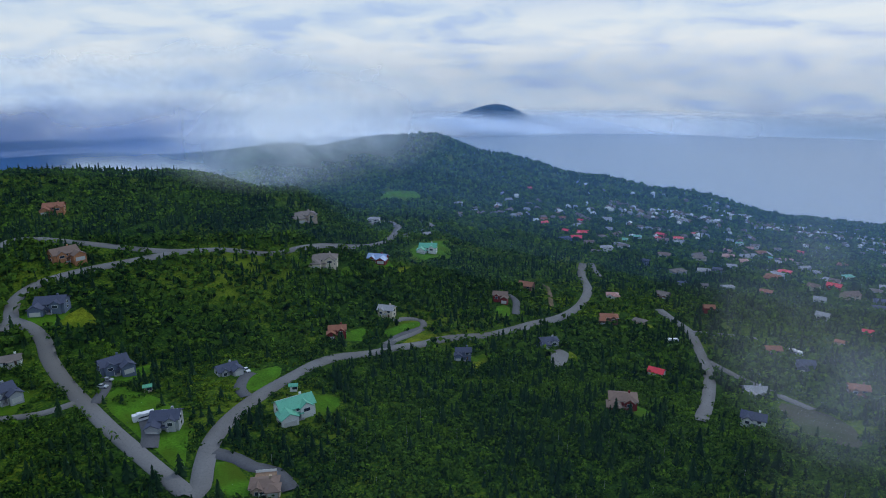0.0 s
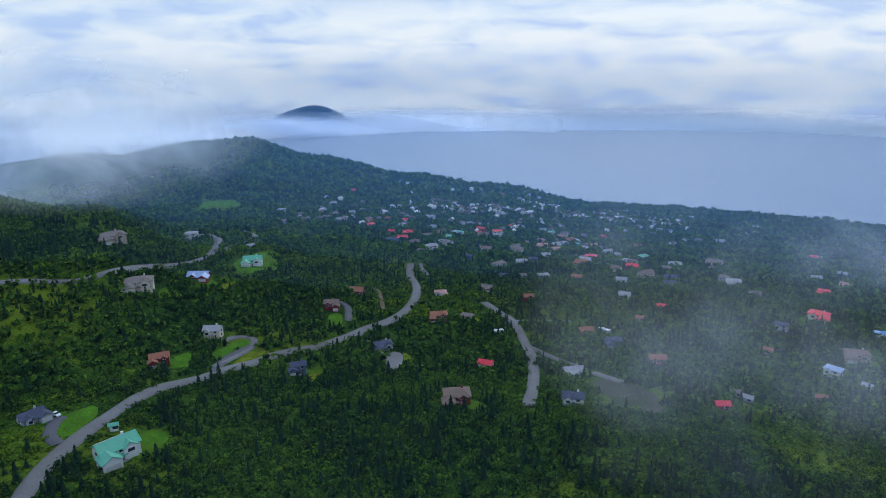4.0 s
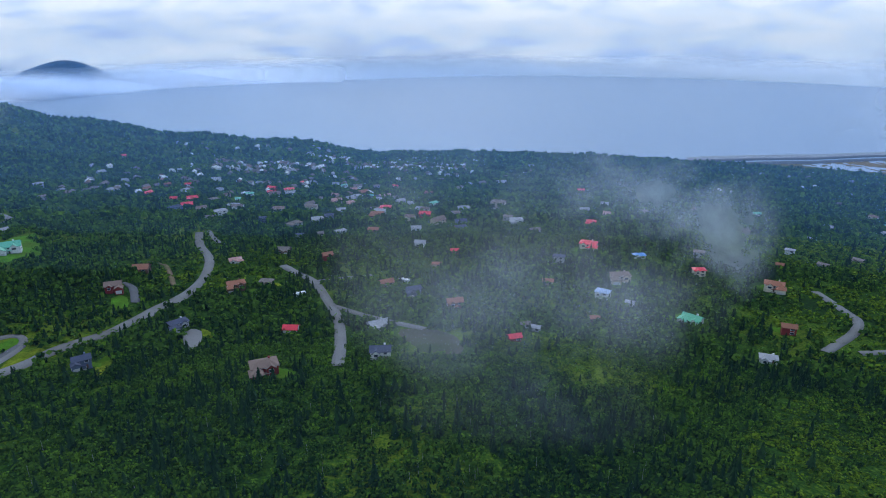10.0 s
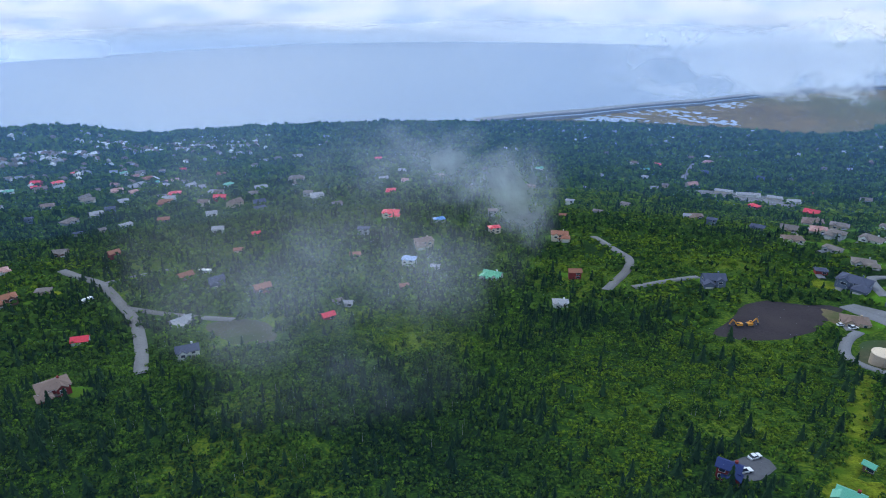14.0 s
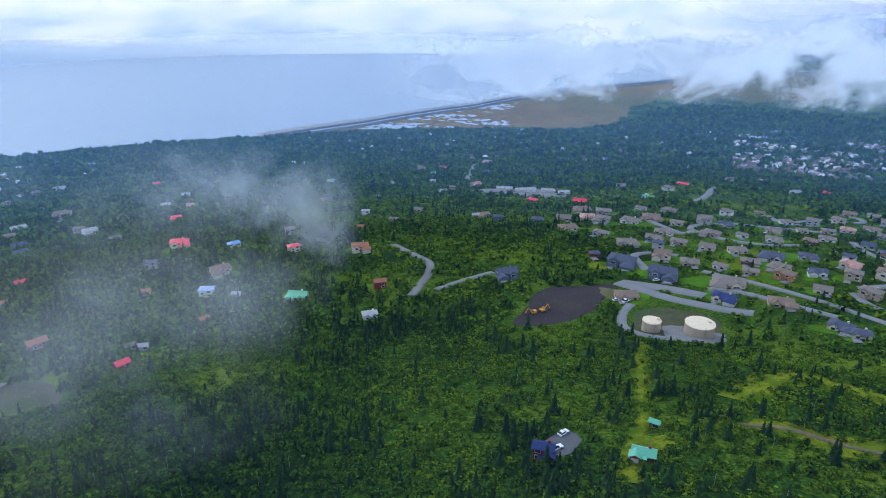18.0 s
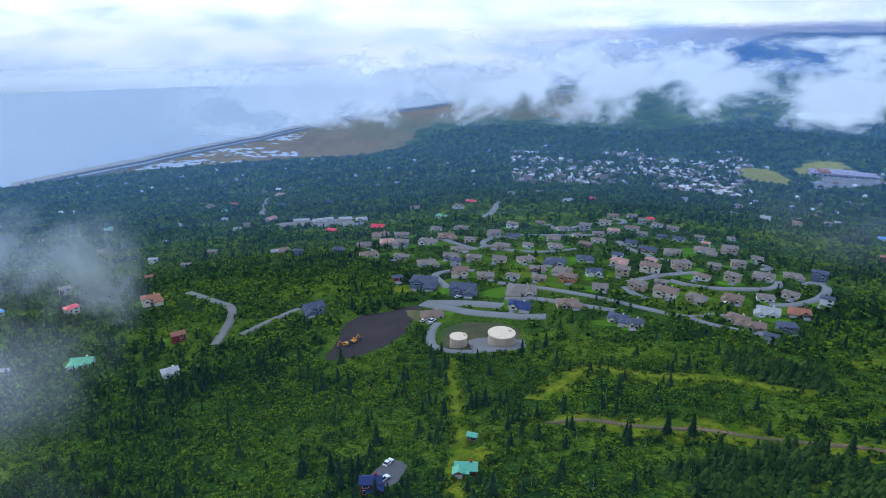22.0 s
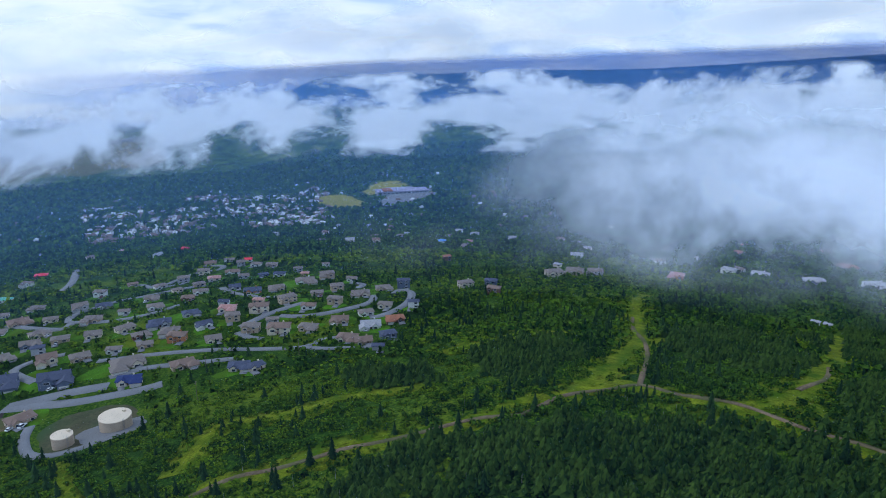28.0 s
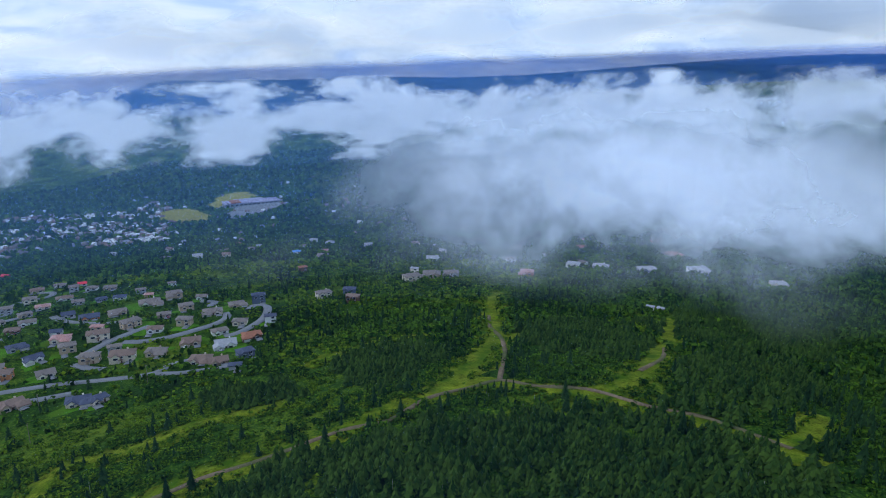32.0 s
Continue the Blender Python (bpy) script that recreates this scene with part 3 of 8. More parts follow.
def is_free(x, y):
    """False on roads, lawns and plots."""
    ok = np.ones(len(x), bool)
    for px, py, rx, ry, turn in CLEAR:
        c, s = math.cos(radians(turn)), math.sin(radians(turn))
        dx, dy = x - px, y - py
        ok &= ((c * dx + s * dy) / (rx + 0.8)) ** 2 + ((c * dy - s * dx) / (ry + 0.8)) ** 2 > 1
    for line, half in TRACKS:
        lo, hi = line.min(0) - half - 1, line.max(0) + half + 1
        near = np.where(ok & (x > lo[0]) & (x < hi[0]) & (y > lo[1]) & (y < hi[1]))[0]
        for k in range(0, len(near), 4000):
            m = near[k:k + 4000]
            d2 = ((x[m][:, None] - line[None, :, 0]) ** 2 + (y[m][:, None] - line[None, :, 1]) ** 2).min(1)
            ok[m[d2 < half ** 2]] = False
    return ok


def sites(r0, r1, b0, b1, spacing):
    """Random places in a ring sector."""
    area = 0.5 * radians(b1 - b0) * (r1 * r1 - r0 * r0)
    n = int(area / spacing ** 2)
    r = np.sqrt(rng.uniform(r0 * r0, r1 * r1, n))
    b = np.radians(rng.uniform(b0, b1, n))
    x, y = r * np.sin(b), r * np.cos(b)
    ok = ground_z(x, y) > SEA + 6
    x, y = x[ok], y[ok]
    ok = is_free(x, y)
    return x[ok], y[ok]


MEADOWS = []   # x, y, rx, ry, turn: thin cover of low shrubs


def meadow(x, y, rx, ry, turn=0.0):
    MEADOWS.append((x, y, rx, ry, turn))


def openness(x, y):
    """0 in closed woods, 1 in open meadow."""
    o = np.zeros(len(x))
    for px, py, rx, ry, turn in MEADOWS:
        c, s = math.cos(radians(turn)), math.sin(radians(turn))
        dx, dy = x - px, y - py
        d = ((c * dx + s * dy) / rx) ** 2 + ((c * dy - s * dx) / ry) ** 2
        o = np.maximum(o, np.clip(1.6 * (1.15 - d), 0, 1))
    return o



# ---- houses ----
WALLS = {
    "white": (0.72, 0.72, 0.70), "cream": (0.66, 0.58, 0.45), "grey": (0.38, 0.39, 0.41), "tan": (0.46, 0.36, 0.26),
    "brown": (0.15, 0.085, 0.055), "red": (0.22, 0.030, 0.025), "slate": (0.12, 0.15, 0.22), "orange": (0.45, 0.20, 0.09)}
ROOFS = {
    "grey": (0.20, 0.17, 0.155), "brown": (0.205, 0.145, 0.118), "slate": (0.075, 0.085, 0.13), "red": (0.72, 0.030, 0.055),
    "green": (0.12, 0.42, 0.24), "teal": (0.11, 0.40, 0.27), "blue": (0.10, 0.28, 0.62), "paleblue": (0.30, 0.40, 0.62),
    "pale": (0.34, 0.34, 0.36), "pink": (0.40, 0.20, 0.17), "rust": (0.30, 0.13, 0.08), "navy": (0.03, 0.045, 0.14)}


def wall_mat(c):
    return plain("siding_" + c, WALLS[c], 0.7, 0.06, 0.25, 2.5)


def roof_mat(c):
    metal = c in ("red", "green", "teal", "blue", "paleblue", "pink")
    return plain("roofing_" + c, ROOFS[c], 0.45 if metal else 0.9, 0.07, 0.3, 3.0, spec=0.5 if metal else 0.2)


trim_mat = plain("white_trim", (0.75, 0.75, 0.74), 0.5, 0.03)
pane_mat = plain("window_glass", (0.03, 0.04, 0.06), 0.12, 0.05, spec=0.6)
door_mat = plain("door_paint", (0.14, 0.08, 0.06), 0.5, 0.05)
garage_mat = plain("garage_door_paint", (0.55, 0.54, 0.52), 0.5, 0.04)
concrete_mat = plain("concrete", (0.33, 0.32, 0.31), 0.9, 0.1)
deck_mat = plain("deck_wood", (0.26, 0.17, 0.11), 0.85, 0.12)


def hip_shape(x0, y0, x1, y1, z, rise, over=0.5, thick=0.25):
    """A hipped roof with eaves over a rectangle."""
    x0, y0, x1, y1 = x0 - over, y0 - over, x1 + over, y1 + over
    w, d = x1 - x0, y1 - y0
    k = min(w, d) / 2 * 0.98
    if w >= d:
        top = [(x0 + k, (y0 + y1) / 2), (x1 - k, (y0 + y1) / 2)]
    else:
        top = [((x0 + x1) / 2, y0 + k), ((x0 + x1) / 2, y1 - k)]
    v = [(x0, y0, z), (x1, y0, z), (x1, y1, z), (x0, y1, z)]
    v += [(a, b, z + thick) for a, b, _ in v[:4]] + [(a, b, z + rise + thick) for a, b in top]
    f = [(3, 2, 1, 0), (0, 1, 5, 4), (1, 2, 6, 5), (2, 3, 7, 6), (3, 0, 4, 7)]
    f += [(4, 5, 9, 8), (5, 6, 9), (6, 7, 8, 9), (7, 4, 8)] if w >= d else [(4, 5, 8), (5, 6, 9, 8), (6, 7, 9), (7, 4, 8, 9)]
    return Shape().add(v, f)


def gable_shape(x0, y0, x1, y1, z, rise, along="x", over=0.5, thick=0.28):
    """A gabled roof: two slabs with a ridge along x or y."""
    s = Shape()
    if along == "x":
        m, o = (y0 + y1) / 2, over * rise / ((y1 - y0) / 2)
        prof = [(y0 - over, z - o), (m, z + rise), (y1 + over, z - o)]
        ends = (x0 - over, x1 + over)
        make = lambda e, p, up: (e, p[0], p[1] + up)
    else:
        m, o = (x0 + x1) / 2, over * rise / ((x1 - x0) / 2)
        prof = [(x0 - over, z - o), (m, z + rise), (x1 + over, z - o)]
        ends = (y0 - over, y1 + over)
        make = lambda e, p, up: (p[0], e, p[1] + up)
    v = [make(e, p, up) for e in ends for up in (0.02, thick) for p in prof]
    f = [(0, 1, 7, 6), (1, 2, 8, 7), (3, 9, 10, 4), (4, 10, 11, 5), (0, 6, 9, 3), (2, 5, 11, 8), (0, 3, 4, 1), (1, 4, 5, 2), (6, 7, 10, 9), (7, 8, 11, 10)]
    return s.add(v, f)


def wall_shape(x0, y0, x1, y1, z0, z1, gable=0.0, along="x"):
    """A storey block; with gable the two end walls rise to a point."""
    s = Shape().box(x0, y0, z0, x1, y1, z1)
    if gable:
        if along == "x":
            m = (y0 + y1) / 2
            s.add([(x0, y0, z1), (x0, y1, z1), (x0, m, z1 + gable), (x1, y0, z1), (x1, y1, z1), (x1, m, z1 + gable)], [(0, 2, 1), (3, 4, 5), (0, 3, 5, 2), (1, 2, 5, 4)])
        else:
            m = (x0 + x1) / 2
            s.add([(x0, y0, z1), (x1, y0, z1), (m, y0, z1 + gable), (x0, y1, z1), (x1, y1, z1), (m, y1, z1 + gable)], [(0, 1, 2), (3, 5, 4), (0, 2, 5, 3), (1, 4, 5, 2)])
    return s


def window_on(parent, side, at, z, w, h, box):
    """A framed window on one side of a block (s, n, w, e)."""
    x0, y0, x1, y1 = box
    t = 0.10
    if side in "sn":
        y = y0 if side == "s" else y1
        o = -1 if side == "s" else 1
        fr = Shape().box(at - w / 2 - 0.12, min(y, y + o * t), z - 0.12, at + w / 2 + 0.12, max(y, y + o * t), z + h + 0.12)
        pn = Shape().box(at - w / 2, min(y, y + o * (t + 0.03)), z, at + w / 2, max(y, y + o * (t + 0.03)), z + h)
    else:
        x = x0 if side == "w" else x1
        o = -1 if side == "w" else 1
        fr = Shape().box(min(x, x + o * t), at - w / 2 - 0.12, z - 0.12, max(x, x + o * t), at + w / 2 + 0.12, z + h + 0.12)
        pn = Shape().box(min(x, x + o * (t + 0.03)), at - w / 2, z, max(x, x + o * (t + 0.03)), at + w / 2, z + h)
    win = part("window", fr, trim_mat, parent)
    part("pane", pn, pane_mat, win)


def house(label, x, y, turn, w, d, storeys, style, wall, roof, wing="", garage=True, far=False, deck=False, group="hillside houses", lawn=0.0):
    """A dwelling. turn: degrees by which its front (south side) is swung; wing: l or r, a lower wing set forward."""
    top = new("house")
    z = sum(float(ground_z(x + a * w / 2, y + b * d / 2)) for a, b in ((0, 0), (0.7, 0), (-0.7, 0), (0, 0.7), (0, -0.7))) / 5 + 0.25
    top.matrix_basis = pose(x, y, z + 0.1, 0, 0, turn)
    tagged(top, label, "house", group)
    H = 2.6 * storeys - (0.3 if storeys > 1 else 0.0)
    rise = min(w, d) / 2 * (0.46 if style == "hip" else 0.58)
    wm, rm = wall_mat(wall), roof_mat(roof)
    box = (-w / 2, -d / 2, w / 2, d / 2)
    along = "x" if w >= d else "y"
    part("wall", wall_shape(*box[:2], *box[2:], -3.0, H, rise if style == "gable" else 0, along), wm, top)
    part("roof", hip_shape(*box, H, rise, 0.6) if style == "hip" else gable_shape(*box, H, rise, along, 0.6), rm, top)
    e = 0.55
    part("fascia", Shape().box(-w / 2 - e, -d / 2 - e, H - 0.16, w / 2 + e, -d / 2 - e + 0.08, H + 0.12).box(-w / 2 - e, d / 2 + e - 0.08, H - 0.16, w / 2 + e, d / 2 + e, H + 0.12), trim_mat, top) if style == "hip" and not far else None
    if w > 8.5:
        gs = 1 if wing == "l" else -1
        gw, gx, gh = w * 0.36, gs * w * 0.22, H - (0.0 if storeys < 2 else 0.3)
        gb = (gx - gw / 2, -d / 2 - 1.3, gx + gw / 2, 0.0)
        part("gable_wall", wall_shape(gb[0], gb[1], gb[2], gb[3], -3.0, gh, gw * 0.36, "y"), wm, top)
        part("gable_roof", gable_shape(gb[0], gb[1], gb[2], gb[3], gh, gw * 0.36, "y", 0.4), rm, top)
        window_on(top, "s", gx, gh - 1.9, gw * 0.5, 1.4, gb)
    CLEAR.append((x, y, max(w, d) * 0.60 + lawn, max(w, d) * 0.60 + lawn, 0))
    if wing:
        sgn = -1 if wing == "l" else 1
        ww, wd, wh = w * 0.48, d * 0.75, 2.8 if storeys < 2 else 2.9 * (storeys - 0.7)
        cx = sgn * (w / 2 - ww / 2 + w * 0.10)
        wb = (cx - ww / 2, -d / 2 - wd * 0.75, cx + ww / 2, -d / 2 + wd * 0.25)
        wr = ww / 2 * 0.55
        part("wing_wall", wall_shape(wb[0], wb[1], wb[2], wb[3], -3.0, wh, wr if style == "gable" else 0, "y"), wm, top)
        part("wing_roof", hip_shape(*wb, wh, wr, 0.5) if style == "hip" else gable_shape(*wb, wh, wr, "y", 0.5), rm, top)
        if garage:
            part("garage_door", Shape().box(cx - ww * 0.38, wb[1] - 0.08, 0.05, cx + ww * 0.38, wb[1] + 0.02, 2.35), garage_mat, top)
        if not far:
            window_on(top, "w" if sgn < 0 else "e", -d / 2 - wd * 0.3, 0.9, 1.5, 1.2, wb)
    if far:
        for s in range(int(storeys)):
            for side in "sn":
                window_on(top, side, w * 0.22, 0.8 + 2.5 * s, 2.2, 1.3, box)
        return top
    for s in range(int(storeys)):
        n = max(2, int(w / 4.2))
        for i in range(n):
            at = -w / 2 + w * (i + 0.5) / n
            hidden = wing and s == 0 and abs(at - (-1 if wing == "l" else 1) * w * 0.36) < w * 0.27
            if s == 0 and i == n // 2 and not hidden:
                part("door", Shape().box(at - 0.5, -d / 2 - 0.07, 0.0, at + 0.5, -d / 2 + 0.02, 2.1), door_mat, top)
            elif not hidden:
                window_on(top, "s", at, 0.8 + 2.5 * s, 1.7, 1.35, box)
            window_on(top, "n", at, 0.8 + 2.5 * s, 1.9, 1.4, box)
        for side in "we":
            window_on(top, side, 0.0, 0.8 + 2.5 * s, 1.8, 1.3, box)
    px = (1 if wing == "l" else -1) * w * 0.02
    porch = part("porch", Shape().box(px - 1.5, -d / 2 - 2.2, 2.45, px + 1.5, -d / 2, 2.65), rm, top)
    for o in (-1.35, 1.25):
        part("post", Shape().box(px + o, -d / 2 - 2.1, -0.5, px + o + 0.12, -d / 2 - 1.98, 2.45), trim_mat, porch)
    part("step", Shape().box(px - 1.3, -d / 2 - 2.3, -0.6, px + 1.3, -d / 2 - 0.1, 0.05), concrete_mat, porch)
    part("chimney", Shape().box(w * 0.18, d * 0.05, H, w * 0.18 + 0.9, d * 0.05 + 0.9, H + rise + 0.9), wm, top)
    if deck:
        dk = part("deck", Shape().box(-w * 0.4, d / 2, 2.5, w * 0.4, d / 2 + 3.2, 2.7), deck_mat, top)
        for i in range(4):
            px = -w * 0.38 + i * w * 0.25
            part("post", Shape().box(px, d / 2 + 2.9, -3, px + 0.2, d / 2 + 3.1, 2.5), deck_mat, dk)
        part("railing", Shape().box(-w * 0.4, d / 2 + 3.1, 2.7, w * 0.4, d / 2 + 3.2, 3.7), trim_mat, dk)
    return top




# ---- roads ----
road("road", "grey gravel road winding through the wooded hillside", 6.8, gravel_mat, (-211.3, -0.6), (-221.2, -5.7), (-240.1, -14.9), (-261.0, -24.1), (-291.9, -35.6), (-318.7, -46.0), (-341.6, -53.4), (-362.6, -57.8), (-379.5, -65.1), (-392.3, -75.3))
road("road", "grey gravel road winding through the wooded hillside", 6.8, gravel_mat, (-392.3, -75.3), (-416.3, -76.7), (-435.3, -69.2), (-451.6, -53.5), (-468.9, -28.9), (-483.3, -1.1), (-487.6, 16.8))
road("road", "grey gravel road winding through the wooded hillside", 6.2, gravel_mat, (-498.9, -94.4), (-515.0, -86.7), (-503.6, -52.5), (-496.0, -22.4), (-487.6, 16.8), (-485.0, 42.9), (-473.5, 80.1), (-499.2, 127.8), (-542.8, 178.4), (-622.6, 235.5), (-666.1, 275.0), (-746.3, 292.9))
road("road", "grey gravel road winding through the wooded hillside", 6.8, gravel_mat, (-209.3, -0.5), (-214.3, 3.3), (-229.4, 6.0), (-246.4, 10.7), (-266.6, 22.3), (-287.9, 38.8), (-305.2, 58.5), (-319.5, 79.2), (-327.9, 106.0), (-337.4, 136.8), (-347.7, 167.6), (-358.8, 201.5), (-376.3, 231.9), (-398.4, 270.8), (-421.7, 301.4), (-456.0, 331.0), (-495.3, 351.6), (-528.6, 376.2))
road("road", "grey gravel road winding through the wooded hillside", 6, gravel_mat, (-527.6, 385.2), (-507.4, 374.4), (-488.3, 366.7))
road("road", "grey gravel road winding through the wooded hillside", 6.2, gravel_mat, (-392.3, -75.3), (-378.3, -77.9))
road("road", "grey gravel road winding through the wooded hillside", 6.2, gravel_mat, (-394.1, 354.8), (-366.0, 344.1), (-340.8, 336.4), (-308.6, 314.9), (-274.5, 289.4), (-241.1, 255.8), (-205.5, 215.3))
road("road", "grey gravel road winding through the wooded hillside", 5, gravel_mat, (-340.8, 336.4), (-327.4, 360.0), (-316.7, 374.7))
road("road", "grey gravel road winding through the wooded hillside", 5, gravel_mat, (-297.6, 306.0), (-271.8, 303.8), (-240.9, 300.8), (-210.5, 296.5))
road("road", "grey gravel road winding through the wooded hillside", 5.8, gravel_mat, (-26.7, 513.3), (-8.1, 482.4), (2.2, 464.4), (1.3, 437.4), (-5.7, 412.4), (-9.7, 399.4))
road("road", "grey gravel road winding through the wooded hillside", 5, gravel_mat, (6.5, 407.3), (29.3, 423.1), (46.6, 435.1))
road("drive", "short paved drive leading off the gravel road", 5, drive_mat, (-330.0, 106.9), (-344.1, 118.8), (-359.5, 140.5))
road("drive", "short paved drive leading off the gravel road", 5, drive_mat, (-280.7, 28.0), (-290.7, 25.9), (-303.7, 29.7), (-308.8, 33.6))
road("drive", "short paved drive leading off the gravel road", 6, drive_mat, (-244.2, -12.0), (-256.2, -11.2), (-270.2, -12.4))
road("drive", "short paved drive leading off the gravel road", 4, drive_mat, (-290.9, -32.6), (-307.9, -28.9), (-318.9, -29.1))
road("drive", "short paved drive leading off the gravel road", 4, gravel_mat, (-293.8, -39.6), (-288.7, -49.3), (-289.6, -66.2))
road("drive", "short paved drive leading off the gravel road", 6, drive_mat, (-235.4, 9.9), (-229.5, 16.9), (-222.6, 21.9), (-217.7, 28.9), (-203.8, 32.0))
road("drive", "short paved drive leading off the gravel road", 5, drive_mat, (-693.4, 216.4), (-673.6, 234.7), (-555.0, 188.2))
road("drive", "short paved drive leading off the gravel road", 3.5, trail_mat, (-411.5, 266.7), (-453.8, 289.2), (-460.9, 279.9))
road("drive", "short paved drive leading off the gravel road", 5, drive_mat, (-387.1, 222.1), (-413.3, 236.8), (-423.2, 235.8))
road("street", "grey paved street of the housing estate", 6, asphalt_mat, (189.2, 423.6), (213.1, 400.8), (236.8, 363.7), (251.8, 335.6), (264.4, 309.0), (281.5, 310.6), (293.5, 305.2))
road("street", "grey paved street of the housing estate", 5, asphalt_mat, (264.4, 309.0), (267.2, 286.7), (284.1, 266.0))
road("street", "grey paved street of the housing estate", 6, asphalt_mat, (152.7, 429.3), (152.7, 452.4), (155.7, 467.4), (170.9, 472.2), (187.1, 463.9))
road("street", "grey paved street of the housing estate", 9, asphalt_mat, (129.4, 410.6), (145.7, 398.3), (158.8, 388.0), (172.0, 376.6))
road("street", "grey paved street of the housing estate", 8, asphalt_mat, (127.3, 410.6), (141.6, 388.3), (152.7, 373.0), (168.9, 360.5), (181.8, 351.1), (188.7, 346.9))
road("street", "grey paved street of the housing estate", 6, asphalt_mat, (178.1, 387.5), (197.0, 380.0), (210.7, 361.5), (220.6, 346.0), (231.7, 332.3))
road("street", "grey paved street of the housing estate", 6, asphalt_mat, (223.5, 535.6), (237.7, 557.5), (281.3, 578.7), (305.3, 570.1), (327.2, 559.6), (352.4, 545.8))
road("street", "grey paved street of the housing estate", 6, asphalt_mat, (223.5, 535.6), (239.8, 507.0), (266.7, 488.4), (299.8, 489.6))
road("street", "grey paved street of the housing estate", 6, asphalt_mat, (223.5, 531.6), (212.4, 525.8), (203.2, 557.1), (200.1, 590.3))
road("street", "grey paved street of the housing estate", 6, asphalt_mat, (278.4, 391.7), (305.5, 394.9), (328.4, 392.3), (339.4, 391.0))
road("street", "grey paved street of the housing estate", 6, asphalt_mat, (270.3, 383.8), (267.2, 366.6), (269.0, 355.4))
road("street", "grey paved street of the housing estate", 6, asphalt_mat, (308.3, 383.7), (318.1, 365.3), (337.1, 352.7), (367.2, 346.9), (388.5, 360.5))
road("street", "grey paved street of the housing estate", 6, asphalt_mat, (341.9, 321.2), (354.9, 316.8), (382.0, 320.2), (411.4, 339.7), (418.6, 357.7), (401.4, 350.0))
road("street", "grey paved street of the housing estate", 6, asphalt_mat, (346.8, 428.2), (339.0, 440.5), (342.3, 486.1), (352.5, 516.3))
road("street", "grey paved street of the housing estate", 6, asphalt_mat, (343.4, 593.6), (393.1, 627.6), (420.5, 617.6), (435.7, 632.4), (428.5, 655.0))
road("street", "grey paved street of the housing estate", 6, asphalt_mat, (338.7, 632.9), (331.4, 590.8), (353.5, 578.1))
road("street", "grey paved street of the housing estate", 6, asphalt_mat, (421.2, 418.3), (422.1, 404.1), (403.9, 396.5))
road("street", "narrow service road round the water tanks", 5, asphalt_mat, (124.4, 369.5), (115.3, 354.6), (108.3, 330.6), (112.3, 315.5), (123.4, 307.2))
road("trail", "narrow earth trail through the meadow", 2.4, trail_mat, (113.6, 204.4), (130.2, 195.6), (152.7, 176.4), (177.4, 158.5), (202.1, 137.6), (211.9, 121.0), (236.7, 114.3), (255.5, 101.6), (268.4, 93.1), (266.0, 74.9), (268.6, 59.6), ragged=0.6)
road("trail", "narrow earth trail through the meadow", 2.4, trail_mat, (268.4, 93.1), (314.7, 106.0), (351.0, 120.2), (385.5, 139.6), (434.9, 158.4), ragged=0.6)
road("trail", "narrow earth trail through the meadow", 2.4, trail_mat, (266.9, 71.8), (269.4, 52.5), (259.7, 25.3), (254.9, 1.2), (235.0, -25.4), ragged=0.6)
road("trail", "narrow earth trail through the meadow", 2.4, trail_mat, (302.9, 35.3), (334.8, 28.3), (370.8, 30.3), ragged=0.6)
road("street", "straight pale road through the far woods", 9, asphalt_mat, (66.9, 1073.2), (84.5, 1228.2), (100.2, 1355.3))
road("street", "pale road through the far woods", 8, asphalt_mat, (291.4, 701.3), (337.0, 770.8), (392.8, 888.4))

# ---- hillside houses ----
house("warm timber house with rust-brown roof on a wooded slope", -573.8, -68.9, 85, 13.9, 8.8, 2, "gable", "orange", "rust", wing="l")
house("warm timber house with brown shingle roof on a wooded slope", -474.7, -56.2, 116, 15.4, 10.5, 2, "gable", "orange", "brown", wing="r")
house("slate-blue house with dark slate roof on a wooded slope", -400.5, -56.6, 77, 14.9, 9.6, 2, "gable", "slate", "slate", wing="l", deck=True, lawn=3)
patch("lawn", "bright green mown lawn beside a house", lawn_mat, -392.5, -59.4, 15, 11, 20, category="lawn")
house("slate-blue house with dark slate roof in a woodland clearing", -326.2, -26.1, 110, 12.1, 7.7, 2, "gable", "slate", "slate", wing="r", deck=True, lawn=3)
patch("lawn", "bright green mown lawn beside a house", lawn_mat, -321.0, -22.2, 10, 8, 73, category="lawn")
house("grey house with dark slate roof among hillside trees", -312.0, 22.6, 104, 9.6, 6.6, 1, "gable", "grey", "slate", wing="r", lawn=3)
patch("lawn", "bright green mown lawn beside a house", lawn_mat, -309.7, 26.6, 10, 5, 111, category="lawn")
house("grey house with dark slate roof among hillside trees", -262.3, -5.0, 75, 10.5, 7.5, 2, "gable", "grey", "slate", wing="l", deck=True, lawn=3)
patch("lawn", "bright green mown lawn beside a house", lawn_mat, -256.3, -4.3, 11, 8, 30, category="lawn")
house("white house with grey shingle roof among hillside trees", -340.5, -68.2, 92, 8.0, 5.7, 1, "gable", "white", "grey")
house("grey house with dark slate roof on a wooded slope", -306.1, -68.0, 119, 10.8, 7.2, 2, "gable", "grey", "slate", wing="r", lawn=3)
patch("lawn", "bright green mown lawn beside a house", lawn_mat, -303.6, -62.5, 12, 6, 174, category="lawn")
house("tan house with brown shingle roof in a woodland clearing", -206.8, 23.6, 74, 9.0, 5.7, 1, "hip", "tan", "brown", wing="r", deck=True)
